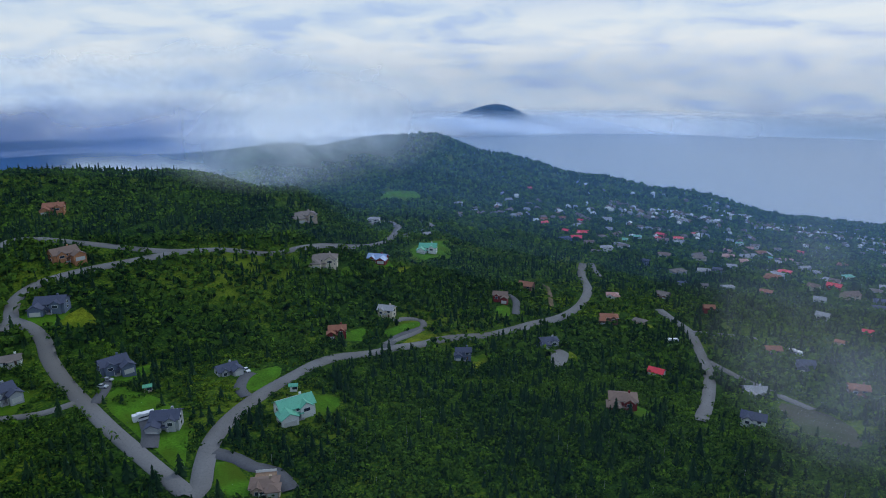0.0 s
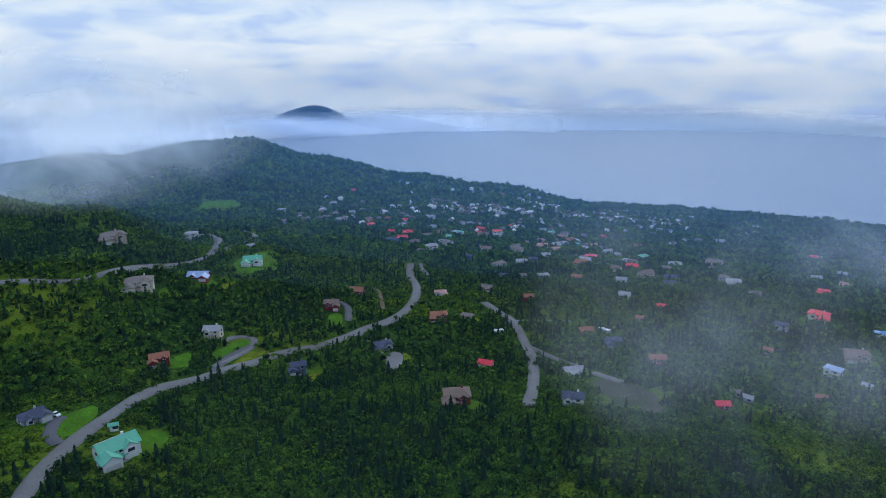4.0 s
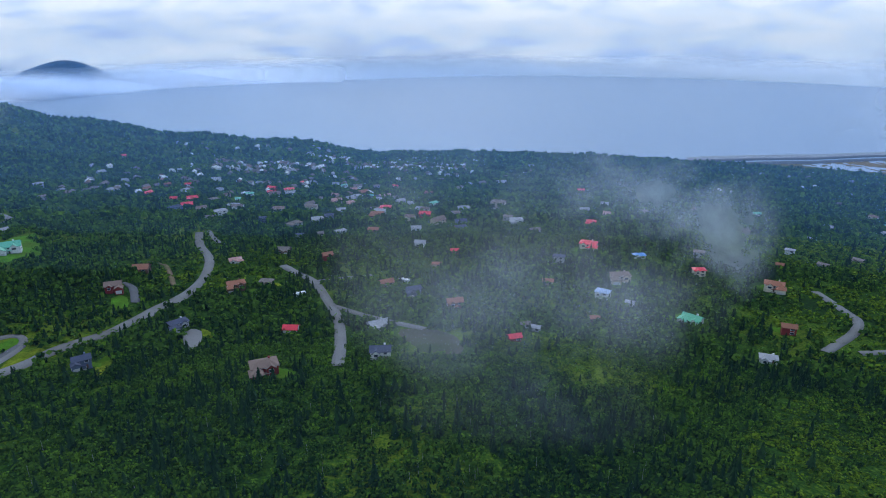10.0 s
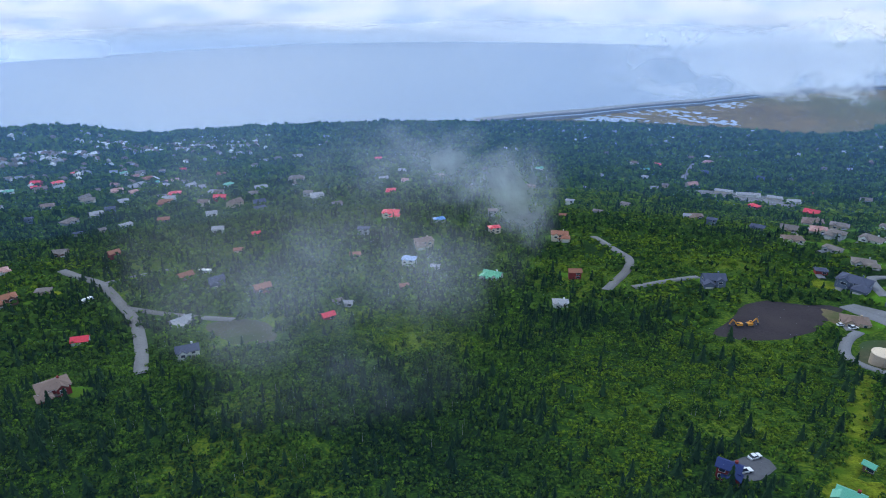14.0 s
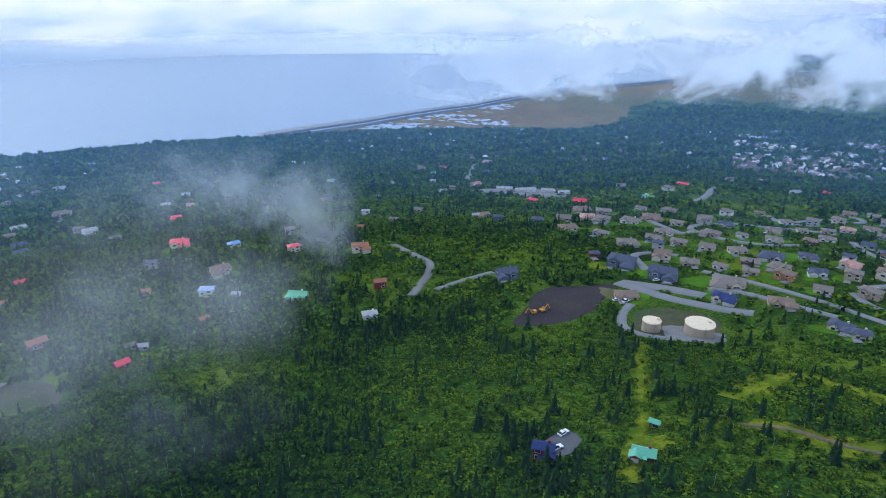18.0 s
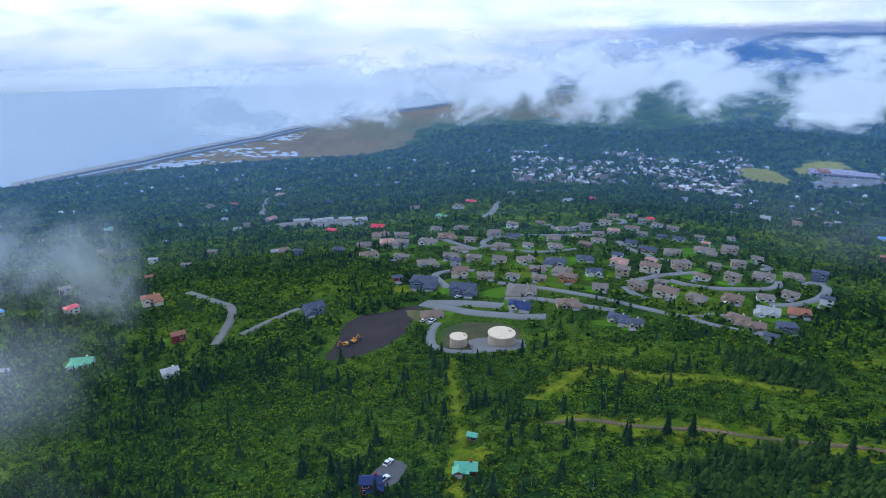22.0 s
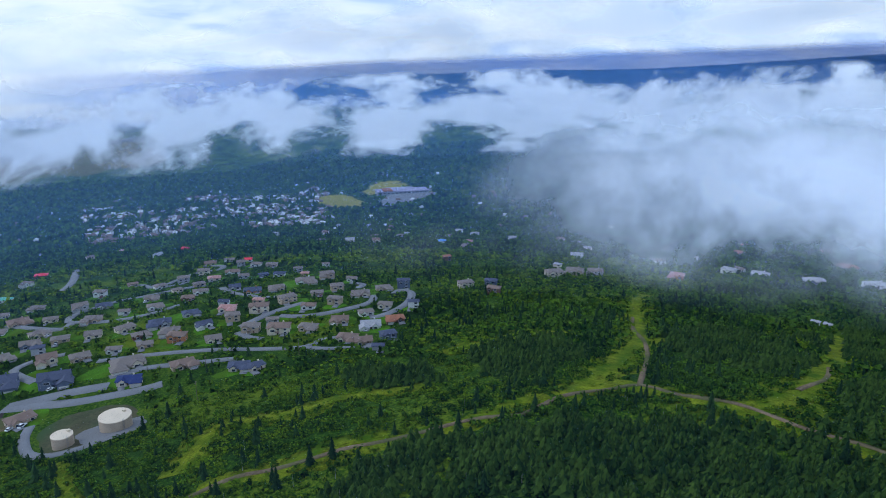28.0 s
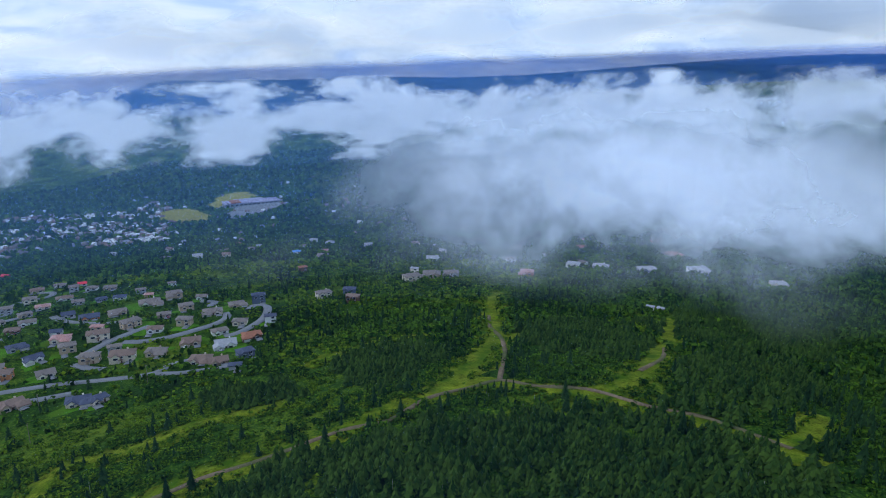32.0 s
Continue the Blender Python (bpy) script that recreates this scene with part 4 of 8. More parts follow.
house("white house with teal metal roof among hillside trees", -260.8, 44.5, 99, 14.9, 9.2, 2, "gable", "white", "teal", wing="l", deck=True, lawn=3)
patch("lawn", "bright green mown lawn beside a house", lawn_mat, -265.1, 52.0, 16, 10, 107, category="lawn")
plot("lawn", "wide mown lawn between a house and the road", lawn_mat, (-294, -31), (-313, -25), (-300, -8), (-277, 1), (-246, 3), (-222, 0), (-226, -4), (-239, -9), (-249, -14), (-267, -21), category="lawn", lift=0.2)
plot("lawn", "mown lawn beside a curved drive", lawn_mat, (-310, 31), (-317, 48), (-304, 47), (-285, 32), (-292, 27), category="lawn", lift=0.2)
plot("lawn", "mown lawn beside a paved drive", lawn_mat, (-231, 9), (-228, 16), (-212, 20), (-202, 18), (-207, 7), category="lawn", lift=0.2)
plot("lawn", "yellow-green rough lawn beside a house", yellow_grass_mat, (-383, -56), (-404, -43), (-380, -33), (-374, -44), category="lawn", lift=0.2)
plot("lawn", "mown lawn beside a dark red house", lawn_mat, (-360, 95), (-366, 106), (-356, 106), (-348, 96), category="lawn", lift=0.2)
plot("lawn", "yellow-green verge beside the gravel road", yellow_grass_mat, (-333, 117), (-346, 127), (-352, 146), (-341, 145), (-332, 125), category="lawn", lift=0.2)
plot("lawn", "yellow-green lawn beside a slate-blue house", yellow_grass_mat, (-296, 144), (-318, 156), (-325, 170), (-307, 159), category="lawn", lift=0.2)
plot("lawn", "rough lawn below a cream house", lawn_mat, (-354, 112), (-361, 121), (-374, 144), (-362, 141), (-345, 117), category="lawn", lift=0.2)
plot("lawn", "mown lawn behind a slate-blue house", lawn_mat, (-328, -21), (-335, -10), (-325, -10), (-315, -18), category="lawn", lift=0.2)
plot("lawn", "bright lawn round a white teal-roofed house", lawn_mat, (-520, 192), (-550, 212), (-581, 258), (-502, 224), (-494, 205), (-492, 189), category="lawn", lift=0.20)
plot("lawn", "mown lawn on the slope beside a long white house", lawn_mat, (-458, 118), (-469, 128), (-453, 122), (-443, 113), category="lawn", lift=0.20)
plot("lawn", "rough grass below a blue-roofed house", yellow_grass_mat, (-470, 164), (-480, 182), (-466, 175), (-460, 163), category="lawn", lift=0.20)
plot("lawn", "grass bank beside a winding drive", yellow_grass_mat, (-335, 117), (-355, 138), (-344, 140), (-333, 124), category="lawn", lift=0.20)
plot("rubble_yard", "grey rubble yard beside a slate-roofed house", gravel_mat, (-327, 212), (-336, 225), (-323, 224), (-300, 206), (-293, 192), category="yard", lift=0.30)
plot("lawn", "yellow-green grass beside a rubble yard", yellow_grass_mat, (-330, 228), (-311, 223), (-302, 214), (-314, 217), category="lawn", lift=0.20)
plot("lawn", "mown lawn below a dark red house", lawn_mat, (-405, 216), (-401, 226), (-377, 210), (-386, 206), category="lawn", lift=0.20)
plot("lawn", "small bright lawn beside a red-roofed house", lawn_mat, (-370, 299), (-367, 304), (-357, 296), (-361, 292), category="lawn", lift=0.20)
plot("lawn", "yellow-green lawn beside a small grey house", yellow_grass_mat, (-367, 321), (-358, 320), (-349, 311), (-358, 312), category="lawn", lift=0.20)
road("drive", "curved gravel turning place above a white house", 6, gravel_mat, (-663, 202), (-703, 221), (-715, 238), (-686, 239), (-655, 232), (-610, 211), (-546, 182))
road("drive", "narrow drive winding to a cream house", 4, gravel_mat, (-337, 110), (-344, 121), (-356, 137), (-366, 145), (-374, 145), (-375, 137), (-370, 126))
plot("clearing", "bare brown earth clearing in the woods", plain("clearing_earth", (0.085, 0.075, 0.060), 0.95, 0.25, 0.06, 0.7, dirt=(0.04, 0.06, 0.02), spec=0.03), (-230, 293), (-188, 297), (-160, 258), (-184, 254), lift=0.25)
house("small white shed with teal metal roof", -282.9, 48.4, 73, 3.1, 1.9, 1, "gable", "white", "teal", far=True)
house("small tan shed with green metal roof", -302.2, -12.0, 91, 3.0, 1.9, 1, "gable", "tan", "green", far=True)
house("dark red house with rust-brown roof in a woodland clearing", -350.4, 86.5, 74, 9.4, 5.7, 2, "gable", "red", "rust", wing="l", lawn=3)
patch("lawn", "bright green mown lawn beside a house", lawn_mat, -350.7, 91.7, 11, 7, 64, category="lawn")
house("cream house with pale grey roof in a woodland clearing", -380.0, 125.7, 50, 9.7, 6.7, 2, "gable", "cream", "pale")
house("cream house with grey shingle roof in a woodland clearing", -458.0, 106.6, 71, 17.2, 12.0, 2, "hip", "cream", "grey", wing="l", deck=True)
house("dark red house with pale blue metal roof in a woodland clearing", -484.5, 154.2, 52, 14.6, 8.8, 1, "gable", "red", "paleblue", wing="r", lawn=3)
patch("lawn", "bright green mown lawn beside a house", lawn_mat, -476.5, 152.2, 12, 10, 167, category="lawn")
house("white house with teal metal roof in a woodland clearing", -517.7, 209.7, 61, 14.5, 9.2, 2, "gable", "white", "teal", wing="l", lawn=3)
patch("lawn", "bright green mown lawn beside a house", lawn_mat, -525.2, 208.7, 15, 8, 135, category="lawn")
house("tan house with grey shingle roof in a woodland clearing", -541.8, 111.4, 94, 17.7, 10.4, 2, "hip", "tan", "grey", wing="l")
house("white house with pale grey roof among hillside trees", -690.9, 216.3, 59, 12.1, 7.9, 2, "hip", "white", "pale", far=True)
house("white house with pale grey roof in a woodland clearing", -593.7, 238.8, 86, 6.6, 4.2, 1, "gable", "white", "pale", far=True)
house("slate-blue house with dark slate roof on a wooded slope", -313.7, 147.6, 66, 8.2, 5.1, 2, "gable", "slate", "slate", wing="l", lawn=3)
patch("lawn", "bright green mown lawn beside a house", lawn_mat, -315.5, 152.0, 7, 4, 27, category="lawn")
house("dark red house with brown shingle roof on a wooded slope", -413.7, 224.0, 53, 10.1, 6.5, 2, "gable", "red", "brown", wing="r", far=True)
house("brown house with rust-brown roof on a wooded slope", -443.2, 263.1, 39, 11.0, 7.9, 1, "gable", "brown", "rust", far=True)
house("grey house with dark slate roof on a wooded slope", -336.3, 217.3, 75, 10.5, 6.1, 2, "hip", "grey", "slate", wing="l")
house("white house with salmon roof on a wooded slope", -432.8, 339.1, 55, 9.5, 6.6, 1, "hip", "white", "pink", wing="r", far=True)
house("brown house with rust-brown roof in a woodland clearing", -377.5, 294.2, 58, 12.3, 7.4, 2, "hip", "brown", "rust", wing="l")
house("tan house with grey shingle roof on a wooded slope", -368.5, 314.8, 28, 9.2, 5.9, 1, "hip", "tan", "grey", far=True)
house("white house with bright red metal roof among hillside trees", -276.7, 251.8, 31, 8.3, 5.7, 1, "gable", "white", "red", far=True)
house("dark red house with brown shingle roof among hillside trees", -227.7, 189.0, 56, 12.3, 8.5, 2, "hip", "red", "brown", wing="l", deck=True, lawn=3)
patch("lawn", "bright green mown lawn beside a house", lawn_mat, -222.1, 192.9, 11, 7, 152, category="lawn")
house("brown house with grey shingle roof in a woodland clearing", -429.8, 389.6, 31, 10.8, 7.6, 1, "gable", "brown", "grey", wing="r", far=True)
house("dark red house with rust-brown roof on a wooded slope", -374.5, 386.7, 59, 7.9, 5.7, 2, "gable", "red", "rust", far=True)
house("grey house with pale grey roof in a woodland clearing", -240.2, 288.5, 60, 11.5, 7.8, 1, "gable", "grey", "pale", wing="l")
house("white house with dark slate roof in a woodland clearing", -197.8, 239.3, 38, 10.2, 6.3, 2, "gable", "white", "slate")
house("slate-blue house with dark slate roof in a woodland clearing", -260.8, 352.8, 54, 9.6, 5.7, 2, "gable", "slate", "slate", wing="l", far=True)
house("brown house with rust-brown roof on a wooded slope", -293.3, 363.2, 59, 9.5, 6.3, 1, "gable", "brown", "rust", far=True)
house("brown house with rust-brown roof in a woodland clearing", -219.4, 342.2, 48, 10.1, 6.1, 2, "gable", "brown", "rust")
house("white house with pale grey roof in a woodland clearing", -337.1, 466.5, 25, 9.1, 6.3, 2, "gable", "white", "pale", far=True)
house("brown house with rust-brown roof on a wooded slope", -427.6, 509.1, 33, 10.5, 7.2, 2, "hip", "brown", "rust", far=True)
house("small dark red shed with bright red metal roof", -293.3, 455.7, 41, 6.5, 4.4, 1, "gable", "red", "red", far=True)
house("tan house with rust-brown roof in a woodland clearing", -283.5, 414.6, 28, 6.7, 4.6, 1, "hip", "tan", "rust", far=True)
house("slate-blue house with dark slate roof in a woodland clearing", -358.7, 568.3, 47, 11.5, 7.1, 1, "hip", "slate", "slate", far=True)
house("dark red house with bright red metal roof on the lower slope", -156.6, 307.7, 48, 6.8, 4.6, 1, "gable", "red", "red", far=True)
house("small grey shed with grey shingle roof", -164.7, 336.4, 46, 5.2, 3.3, 1, "gable", "grey", "grey", far=True)
house("small grey shed with pale grey roof", -157.1, 335.5, 11, 5.2, 3.6, 1, "gable", "grey", "pale", far=True)
house("tan house with rust-brown roof on the lower slope", -195.0, 432.1, 23, 7.7, 5.3, 1, "hip", "tan", "rust", far=True)
house("grey house with dark slate roof on the lower slope", -210.0, 483.8, 15, 9.1, 5.6, 2, "hip", "grey", "slate", far=True)
house("cream house with bright red metal roof on the lower slope", -205.8, 535.6, 11, 14.3, 9.3, 2, "hip", "cream", "red", wing="r", lawn=3)
patch("lawn", "bright green mown lawn beside a house", lawn_mat, -209.9, 528.3, 13, 8, 62, category="lawn")
house("white house with blue metal roof on the lower slope", -159.5, 531.8, 36, 9.5, 6.1, 1, "hip", "white", "blue", far=True)
house("tan house with brown shingle roof on the lower slope", -151.9, 466.2, 36, 13.8, 8.3, 2, "hip", "tan", "brown", wing="l", lawn=3)
patch("lawn", "bright green mown lawn beside a house", lawn_mat, -147.0, 460.5, 13, 8, 60, category="lawn")
house("white house with pale blue metal roof on the lower slope", -149.8, 425.5, 3, 9.2, 6.6, 2, "hip", "white", "paleblue", far=True)
house("small white shed with pale grey roof", -128.3, 420.0, 3, 5.4, 3.4, 1, "gable", "white", "pale", far=True)
house("small brown shed with rust-brown roof", -136.8, 378.3, 35, 5.6, 3.4, 1, "gable", "brown", "rust", far=True)
house("white house with green metal roof on the lower slope", -85.1, 412.2, -7, 12.0, 8.1, 1, "gable", "white", "green", wing="l", lawn=3)
patch("lawn", "bright green mown lawn beside a house", lawn_mat, -91.1, 415.6, 12, 9, 93, category="lawn")
house("cream house with bright red metal roof on the lower slope", -106.8, 514.4, 31, 9.1, 5.6, 2, "hip", "cream", "red", far=True)
house("grey house with grey shingle roof on the lower slope", -119.2, 564.6, 14, 8.3, 5.9, 2, "hip", "grey", "grey", far=True)
house("cream house with grey shingle roof on the lower slope", -460.0, 826.9, 18, 20.8, 15.0, 2, "hip", "cream", "grey")
house("grey house with grey shingle roof on the lower slope", -356.7, 666.0, 14, 9.9, 6.5, 2, "hip", "grey", "grey", far=True)
house("grey house with pale grey roof on the lower slope", -444.4, 709.7, 37, 15.2, 9.2, 2, "hip", "grey", "pale", far=True)
house("slate-blue house with dark slate roof on the lower slope", -380.8, 602.7, 43, 12.1, 7.3, 1, "gable", "slate", "slate", far=True)
house("white house with pale grey roof on the lower slope", -637.5, 1154.6, 38, 18.6, 13.4, 1, "gable", "white", "pale", far=True)
house("white house with grey shingle roof on the lower slope", -777.9, 1202.9, 53, 14.7, 8.9, 2, "hip", "white", "grey", far=True)
house("white house with pale grey roof on the lower slope", -794.3, 1194.0, 50, 12.9, 7.7, 1, "gable", "white", "pale", far=True)
house("grey house with grey shingle roof on the lower slope", -288.7, 599.1, 46, 9.6, 6.2, 1, "gable", "grey", "grey", far=True)
house("cream house with rust-brown roof on the lower slope", -52.0, 501.9, 8, 12.7, 8.1, 2, "hip", "cream", "rust", wing="r", lawn=3)
patch("lawn", "bright green mown lawn beside a house", lawn_mat, -56.3, 507.2, 13, 7, 37, category="lawn")
house("dark red house with rust-brown roof on the lower slope", -31.2, 419.6, 14, 8.0, 5.1, 2, "gable", "red", "rust", far=True, lawn=3)
patch("lawn", "bright green mown lawn beside a house", lawn_mat, -34.4, 423.3, 9, 6, 156, category="lawn")
house("white house with pale grey roof on the lower slope", -33.9, 367.3, 13, 8.7, 5.7, 1, "hip", "white", "pale")
house("slate-blue house with dark slate roof on the lower slope", 54.5, 422.5, 13, 13.2, 8.7, 2, "gable", "slate", "slate", wing="l", lawn=3)
patch("lawn", "bright green mown lawn beside a house", lawn_mat, 51.7, 429.1, 11, 8, 171, category="lawn")
house("white house with pale grey roof on the lower slope", -57.7, 828.5, -5, 8.6, 5.4, 1, "gable", "white", "pale", far=True, lawn=3)
patch("lawn", "bright green mown lawn beside a house", lawn_mat, -54.7, 832.2, 8, 6, 97, category="lawn")
house("small brown shed with rust-brown roof", -57.9, 572.8, 4, 6.1, 3.6, 1, "gable", "brown", "rust", far=True)
house("white house with pale grey roof on the lower slope", -60.0, 645.7, -0, 7.6, 4.9, 2, "hip", "white", "pale", far=True)
house("grey house with grey shingle roof on the lower slope", -30.8, 613.4, -11, 8.0, 4.8, 1, "hip", "grey", "grey", far=True)
house("tan house with grey shingle roof on the lower slope", -7.8, 661.3, -17, 8.6, 6.0, 1, "hip", "tan", "grey", far=True)
house("white house with teal metal roof on the lower slope", 11.6, 1176.1, 6, 12.1, 7.7, 1, "gable", "white", "teal", far=True)
house("warm timber house with salmon roof on the lower slope", 125.5, 1348.7, -13, 17.3, 12.3, 2, "hip", "orange", "pink", wing="l", far=True)
house("white house with pale grey roof on the lower slope", 48.1, 621.0, -3, 6.5, 4.1, 1, "gable", "white", "pale", far=True)
house("brown house with brown shingle roof on the lower slope", 55.9, 624.7, 11, 11.5, 7.6, 1, "hip", "brown", "brown", wing="l", far=True)
house("slate-blue house with dark slate roof on the lower slope", 66.3, 591.7, -10, 7.8, 5.6, 2, "hip", "slate", "slate", far=True)
house("tan house with grey shingle roof on the lower slope", 37.6, 927.2, -3, 8.4, 5.4, 3, "gable", "tan", "grey", far=True)
house("cream house with bright red metal roof in the valley", -773.1, 719.6, 56, 15.0, 9.5, 2, "hip", "cream", "red", far=True)
house("cream house with bright red metal roof in the valley", -848.9, 821.7, 61, 10.6, 6.4, 1, "hip", "cream", "red", far=True)
house("white house with teal metal roof in the valley", -710.5, 567.8, 55, 11.8, 8.0, 2, "hip", "white", "teal", far=True)
house("white house with bright red metal roof in the valley", -936.5, 655.7, 46, 8.8, 5.4, 2, "gable", "white", "red", far=True)
house("brown house with bright red metal roof in the valley", -788.2, 527.9, 34, 8.6, 6.1, 1, "gable", "brown", "red", far=True)
house("white house with pale grey roof in the valley", -950.0, 720.7, 44, 15.3, 10.9, 2, "gable", "white", "pale", far=True)
house("white house with pale grey roof in the valley", -832.4, 888.4, 27, 11.0, 6.4, 1, "gable", "white", "pale", far=True)
house("one-storey cream house with salmon roof in the valley", -764.3, 858.8, 48, 11.9, 8.5, 1, "gable", "cream", "pink", far=True)
house("white house with teal metal roof in the valley", -668.6, 788.6, 29, 12.0, 7.0, 1, "gable", "white", "teal", far=True)
house("cream house with grey shingle roof in the valley", -603.5, 596.4, 29, 16.5, 10.5, 2, "hip", "cream", "grey", far=True)
house("slate-blue house with dark slate roof in the valley", -515.7, 537.6, 42, 9.7, 6.4, 2, "hip", "slate", "slate", far=True)
house("grey house with pale grey roof in the valley", -522.0, 634.4, 28, 15.0, 9.7, 2, "hip", "grey", "pale", far=True)
house("white house with pale grey roof in the valley", -616.3, 742.3, 19, 13.7, 8.9, 2, "hip", "white", "pale", far=True)
house("white house with pale grey roof in the valley", -594.8, 453.3, 67, 12.6, 8.6, 2, "hip", "white", "pale", far=True)
house("grey house with grey shingle roof in the valley", -573.8, 422.4, 44, 8.4, 5.4, 1, "hip", "grey", "grey", far=True)
house("dark red house with bright red metal roof in the valley", -1243.0, 733.5, 80, 12.8, 8.4, 1, "gable", "red", "red", far=True)
house("tan house with rust-brown roof in the valley", -926.7, 576.3, 73, 11.2, 7.9, 1, "gable", "tan", "rust", far=True)
house("brown house with rust-brown roof in the valley", -956.5, 632.1, 73, 10.3, 6.0, 2, "gable", "brown", "rust", far=True)
house("slate-blue house with dark slate roof in the valley", -552.1, 472.2, 32, 8.5, 5.3, 2, "hip", "slate", "slate", far=True)
house("white house with grey shingle roof in the valley", -671.5, 681.1, 53, 11.2, 7.4, 1, "hip", "white", "grey", far=True)
house("grey house with grey shingle roof in the valley", -916.5, 763.2, 60, 13.8, 8.1, 1, "hip", "grey", "grey", far=True)
house("grey house with dark slate roof in the valley", -463.5, 441.5, 39, 7.6, 5.1, 1, "hip", "grey", "slate", far=True)
house("tan house with grey shingle roof in the valley", -452.0, 457.2, 58, 6.8, 4.1, 1, "gable", "tan", "grey", far=True)
house("white house with grey shingle roof in the valley", -942.6, 507.2, 39, 9.6, 6.3, 2, "gable", "white", "grey", far=True)
house("grey house with pale grey roof in the valley", -1020.6, 467.7, 73, 12.9, 7.7, 2, "hip", "grey", "pale", far=True)
house("grey house with grey shingle roof in the valley", -859.4, 396.3, 73, 9.7, 5.9, 2, "hip", "grey", "grey", far=True)
house("grey house with pale grey roof in the valley", -555.3, 744.0, 33, 12.0, 8.3, 1, "hip", "grey", "pale", far=True)
house("grey house with grey shingle roof in the valley", -415.9, 646.7, 36, 10.0, 6.8, 2, "hip", "grey", "grey", far=True)
house("cream house with grey shingle roof in the valley", -438.9, 780.2, 49, 12.8, 8.6, 1, "hip", "cream", "grey", far=True)
house("white house with pale grey roof in the valley", -671.4, 1088.1, 47, 14.8, 10.3, 1, "gable", "white", "pale", far=True)
# ---- housing estate ----
house("slate-blue house with dark slate roof on the housing estate", 102.9, 591.8, -19, 10.7, 7.4, 1, "hip", "slate", "slate", far=True, group="estate houses", lawn=3)
road("drive", "short paved drive of an estate house", 4.0, asphalt_mat, (98.7, 590.2), (96.7, 581.2), step=3.0)
patch("lawn", "bright green mown lawn beside a house", lawn_mat, 100.7, 597.2, 8, 7, 105, category="lawn")
house("tan house with grey shingle roof on an estate plot", 128.7, 598.9, -10, 13.6, 8.8, 1, "gable", "tan", "grey", far=True, group="estate houses", lawn=3)
road("drive", "short paved drive of an estate house", 4.0, asphalt_mat, (132.2, 595.1), (130.2, 586.1), step=3.0)
patch("lawn", "bright green mown lawn beside a house", lawn_mat, 121.0, 597.1, 12, 9, 9, category="lawn")
house("cream house with brown shingle roof on an estate plot", 123.1, 554.1, 7, 15.1, 9.5, 1, "hip", "cream", "brown", group="estate houses", lawn=3)
road("drive", "short paved drive of an estate house", 4.0, asphalt_mat, (127.4, 551.0), (129.6, 542.0), step=3.0)
patch("lawn", "bright green mown lawn beside a house", lawn_mat, 131.6, 553.0, 17, 10, 9, category="lawn")
house("tan house with brown shingle roof on the housing estate", 155.3, 640.5, -4, 16.4, 9.8, 1, "hip", "tan", "brown", wing="l", group="estate houses", lawn=3)
road("drive", "short paved drive of an estate house", 4.0, asphalt_mat, (159.9, 635.9), (158.9, 626.9), step=3.0)
patch("lawn", "bright green mown lawn beside a house", lawn_mat, 152.6, 632.0, 15, 9, 33, category="lawn")
house("cream house with salmon roof on an estate plot", 151.3, 599.8, -7, 12.8, 8.7, 1, "hip", "cream", "pink", wing="l", far=True, group="estate houses", lawn=3)
road("drive", "short paved drive of an estate house", 4.0, asphalt_mat, (154.0, 595.8), (153.0, 586.8), step=3.0)
patch("lawn", "bright green mown lawn beside a house", lawn_mat, 158.1, 601.8, 12, 9, 158, category="lawn")
house("tan house with grey shingle roof on an estate plot", 171.8, 621.7, -16, 14.2, 8.9, 1, "hip", "tan", "grey", far=True, group="estate houses", lawn=3)
road("drive", "short paved drive of an estate house", 4.0, asphalt_mat, (174.4, 616.7), (172.4, 608.7), step=3.0)
patch("lawn", "bright green mown lawn beside a house", lawn_mat, 178.5, 617.6, 11, 8, 102, category="lawn")
house("grey house with grey shingle roof on the housing estate", 159.6, 578.1, -26, 12.4, 8.1, 2, "hip", "grey", "grey", wing="l", far=True, group="estate houses", lawn=3)
road("drive", "short paved drive of an estate house", 4.0, asphalt_mat, (161.3, 573.7), (157.3, 565.7), step=3.0)
patch("lawn", "bright green mown lawn beside a house", lawn_mat, 163.4, 571.7, 11, 9, 145, category="lawn")
house("grey house with grey shingle roof beside an estate street", 146.5, 532.0, -37, 12.3, 7.7, 1, "hip", "grey", "grey", far=True, group="estate houses", lawn=3)
road("drive", "short paved drive of an estate house", 4.0, asphalt_mat, (142.1, 531.8), (135.9, 524.9), step=3.0)
patch("lawn", "bright green mown lawn beside a house", lawn_mat, 152.3, 535.7, 10, 8, 43, category="lawn")
house("white house with grey shingle roof beside an estate street", 182.8, 570.6, -38, 15.9, 10.8, 1, "hip", "white", "grey", group="estate houses", lawn=3)
road("drive", "short paved drive of an estate house", 4.0, asphalt_mat, (176.7, 570.5), (170.6, 562.6), step=3.0)
patch("lawn", "bright green mown lawn beside a house", lawn_mat, 187.9, 563.3, 18, 10, 143, category="lawn")
house("white house with grey shingle roof on the housing estate", 215.3, 644.5, -31, 11.0, 7.4, 1, "hip", "white", "grey", far=True, group="estate houses", lawn=3)
road("drive", "short paved drive of an estate house", 4.0, asphalt_mat, (216.2, 640.2), (212.2, 633.3), step=3.0)
patch("lawn", "bright green mown lawn beside a house", lawn_mat, 211.1, 649.3, 9, 6, 110, category="lawn")
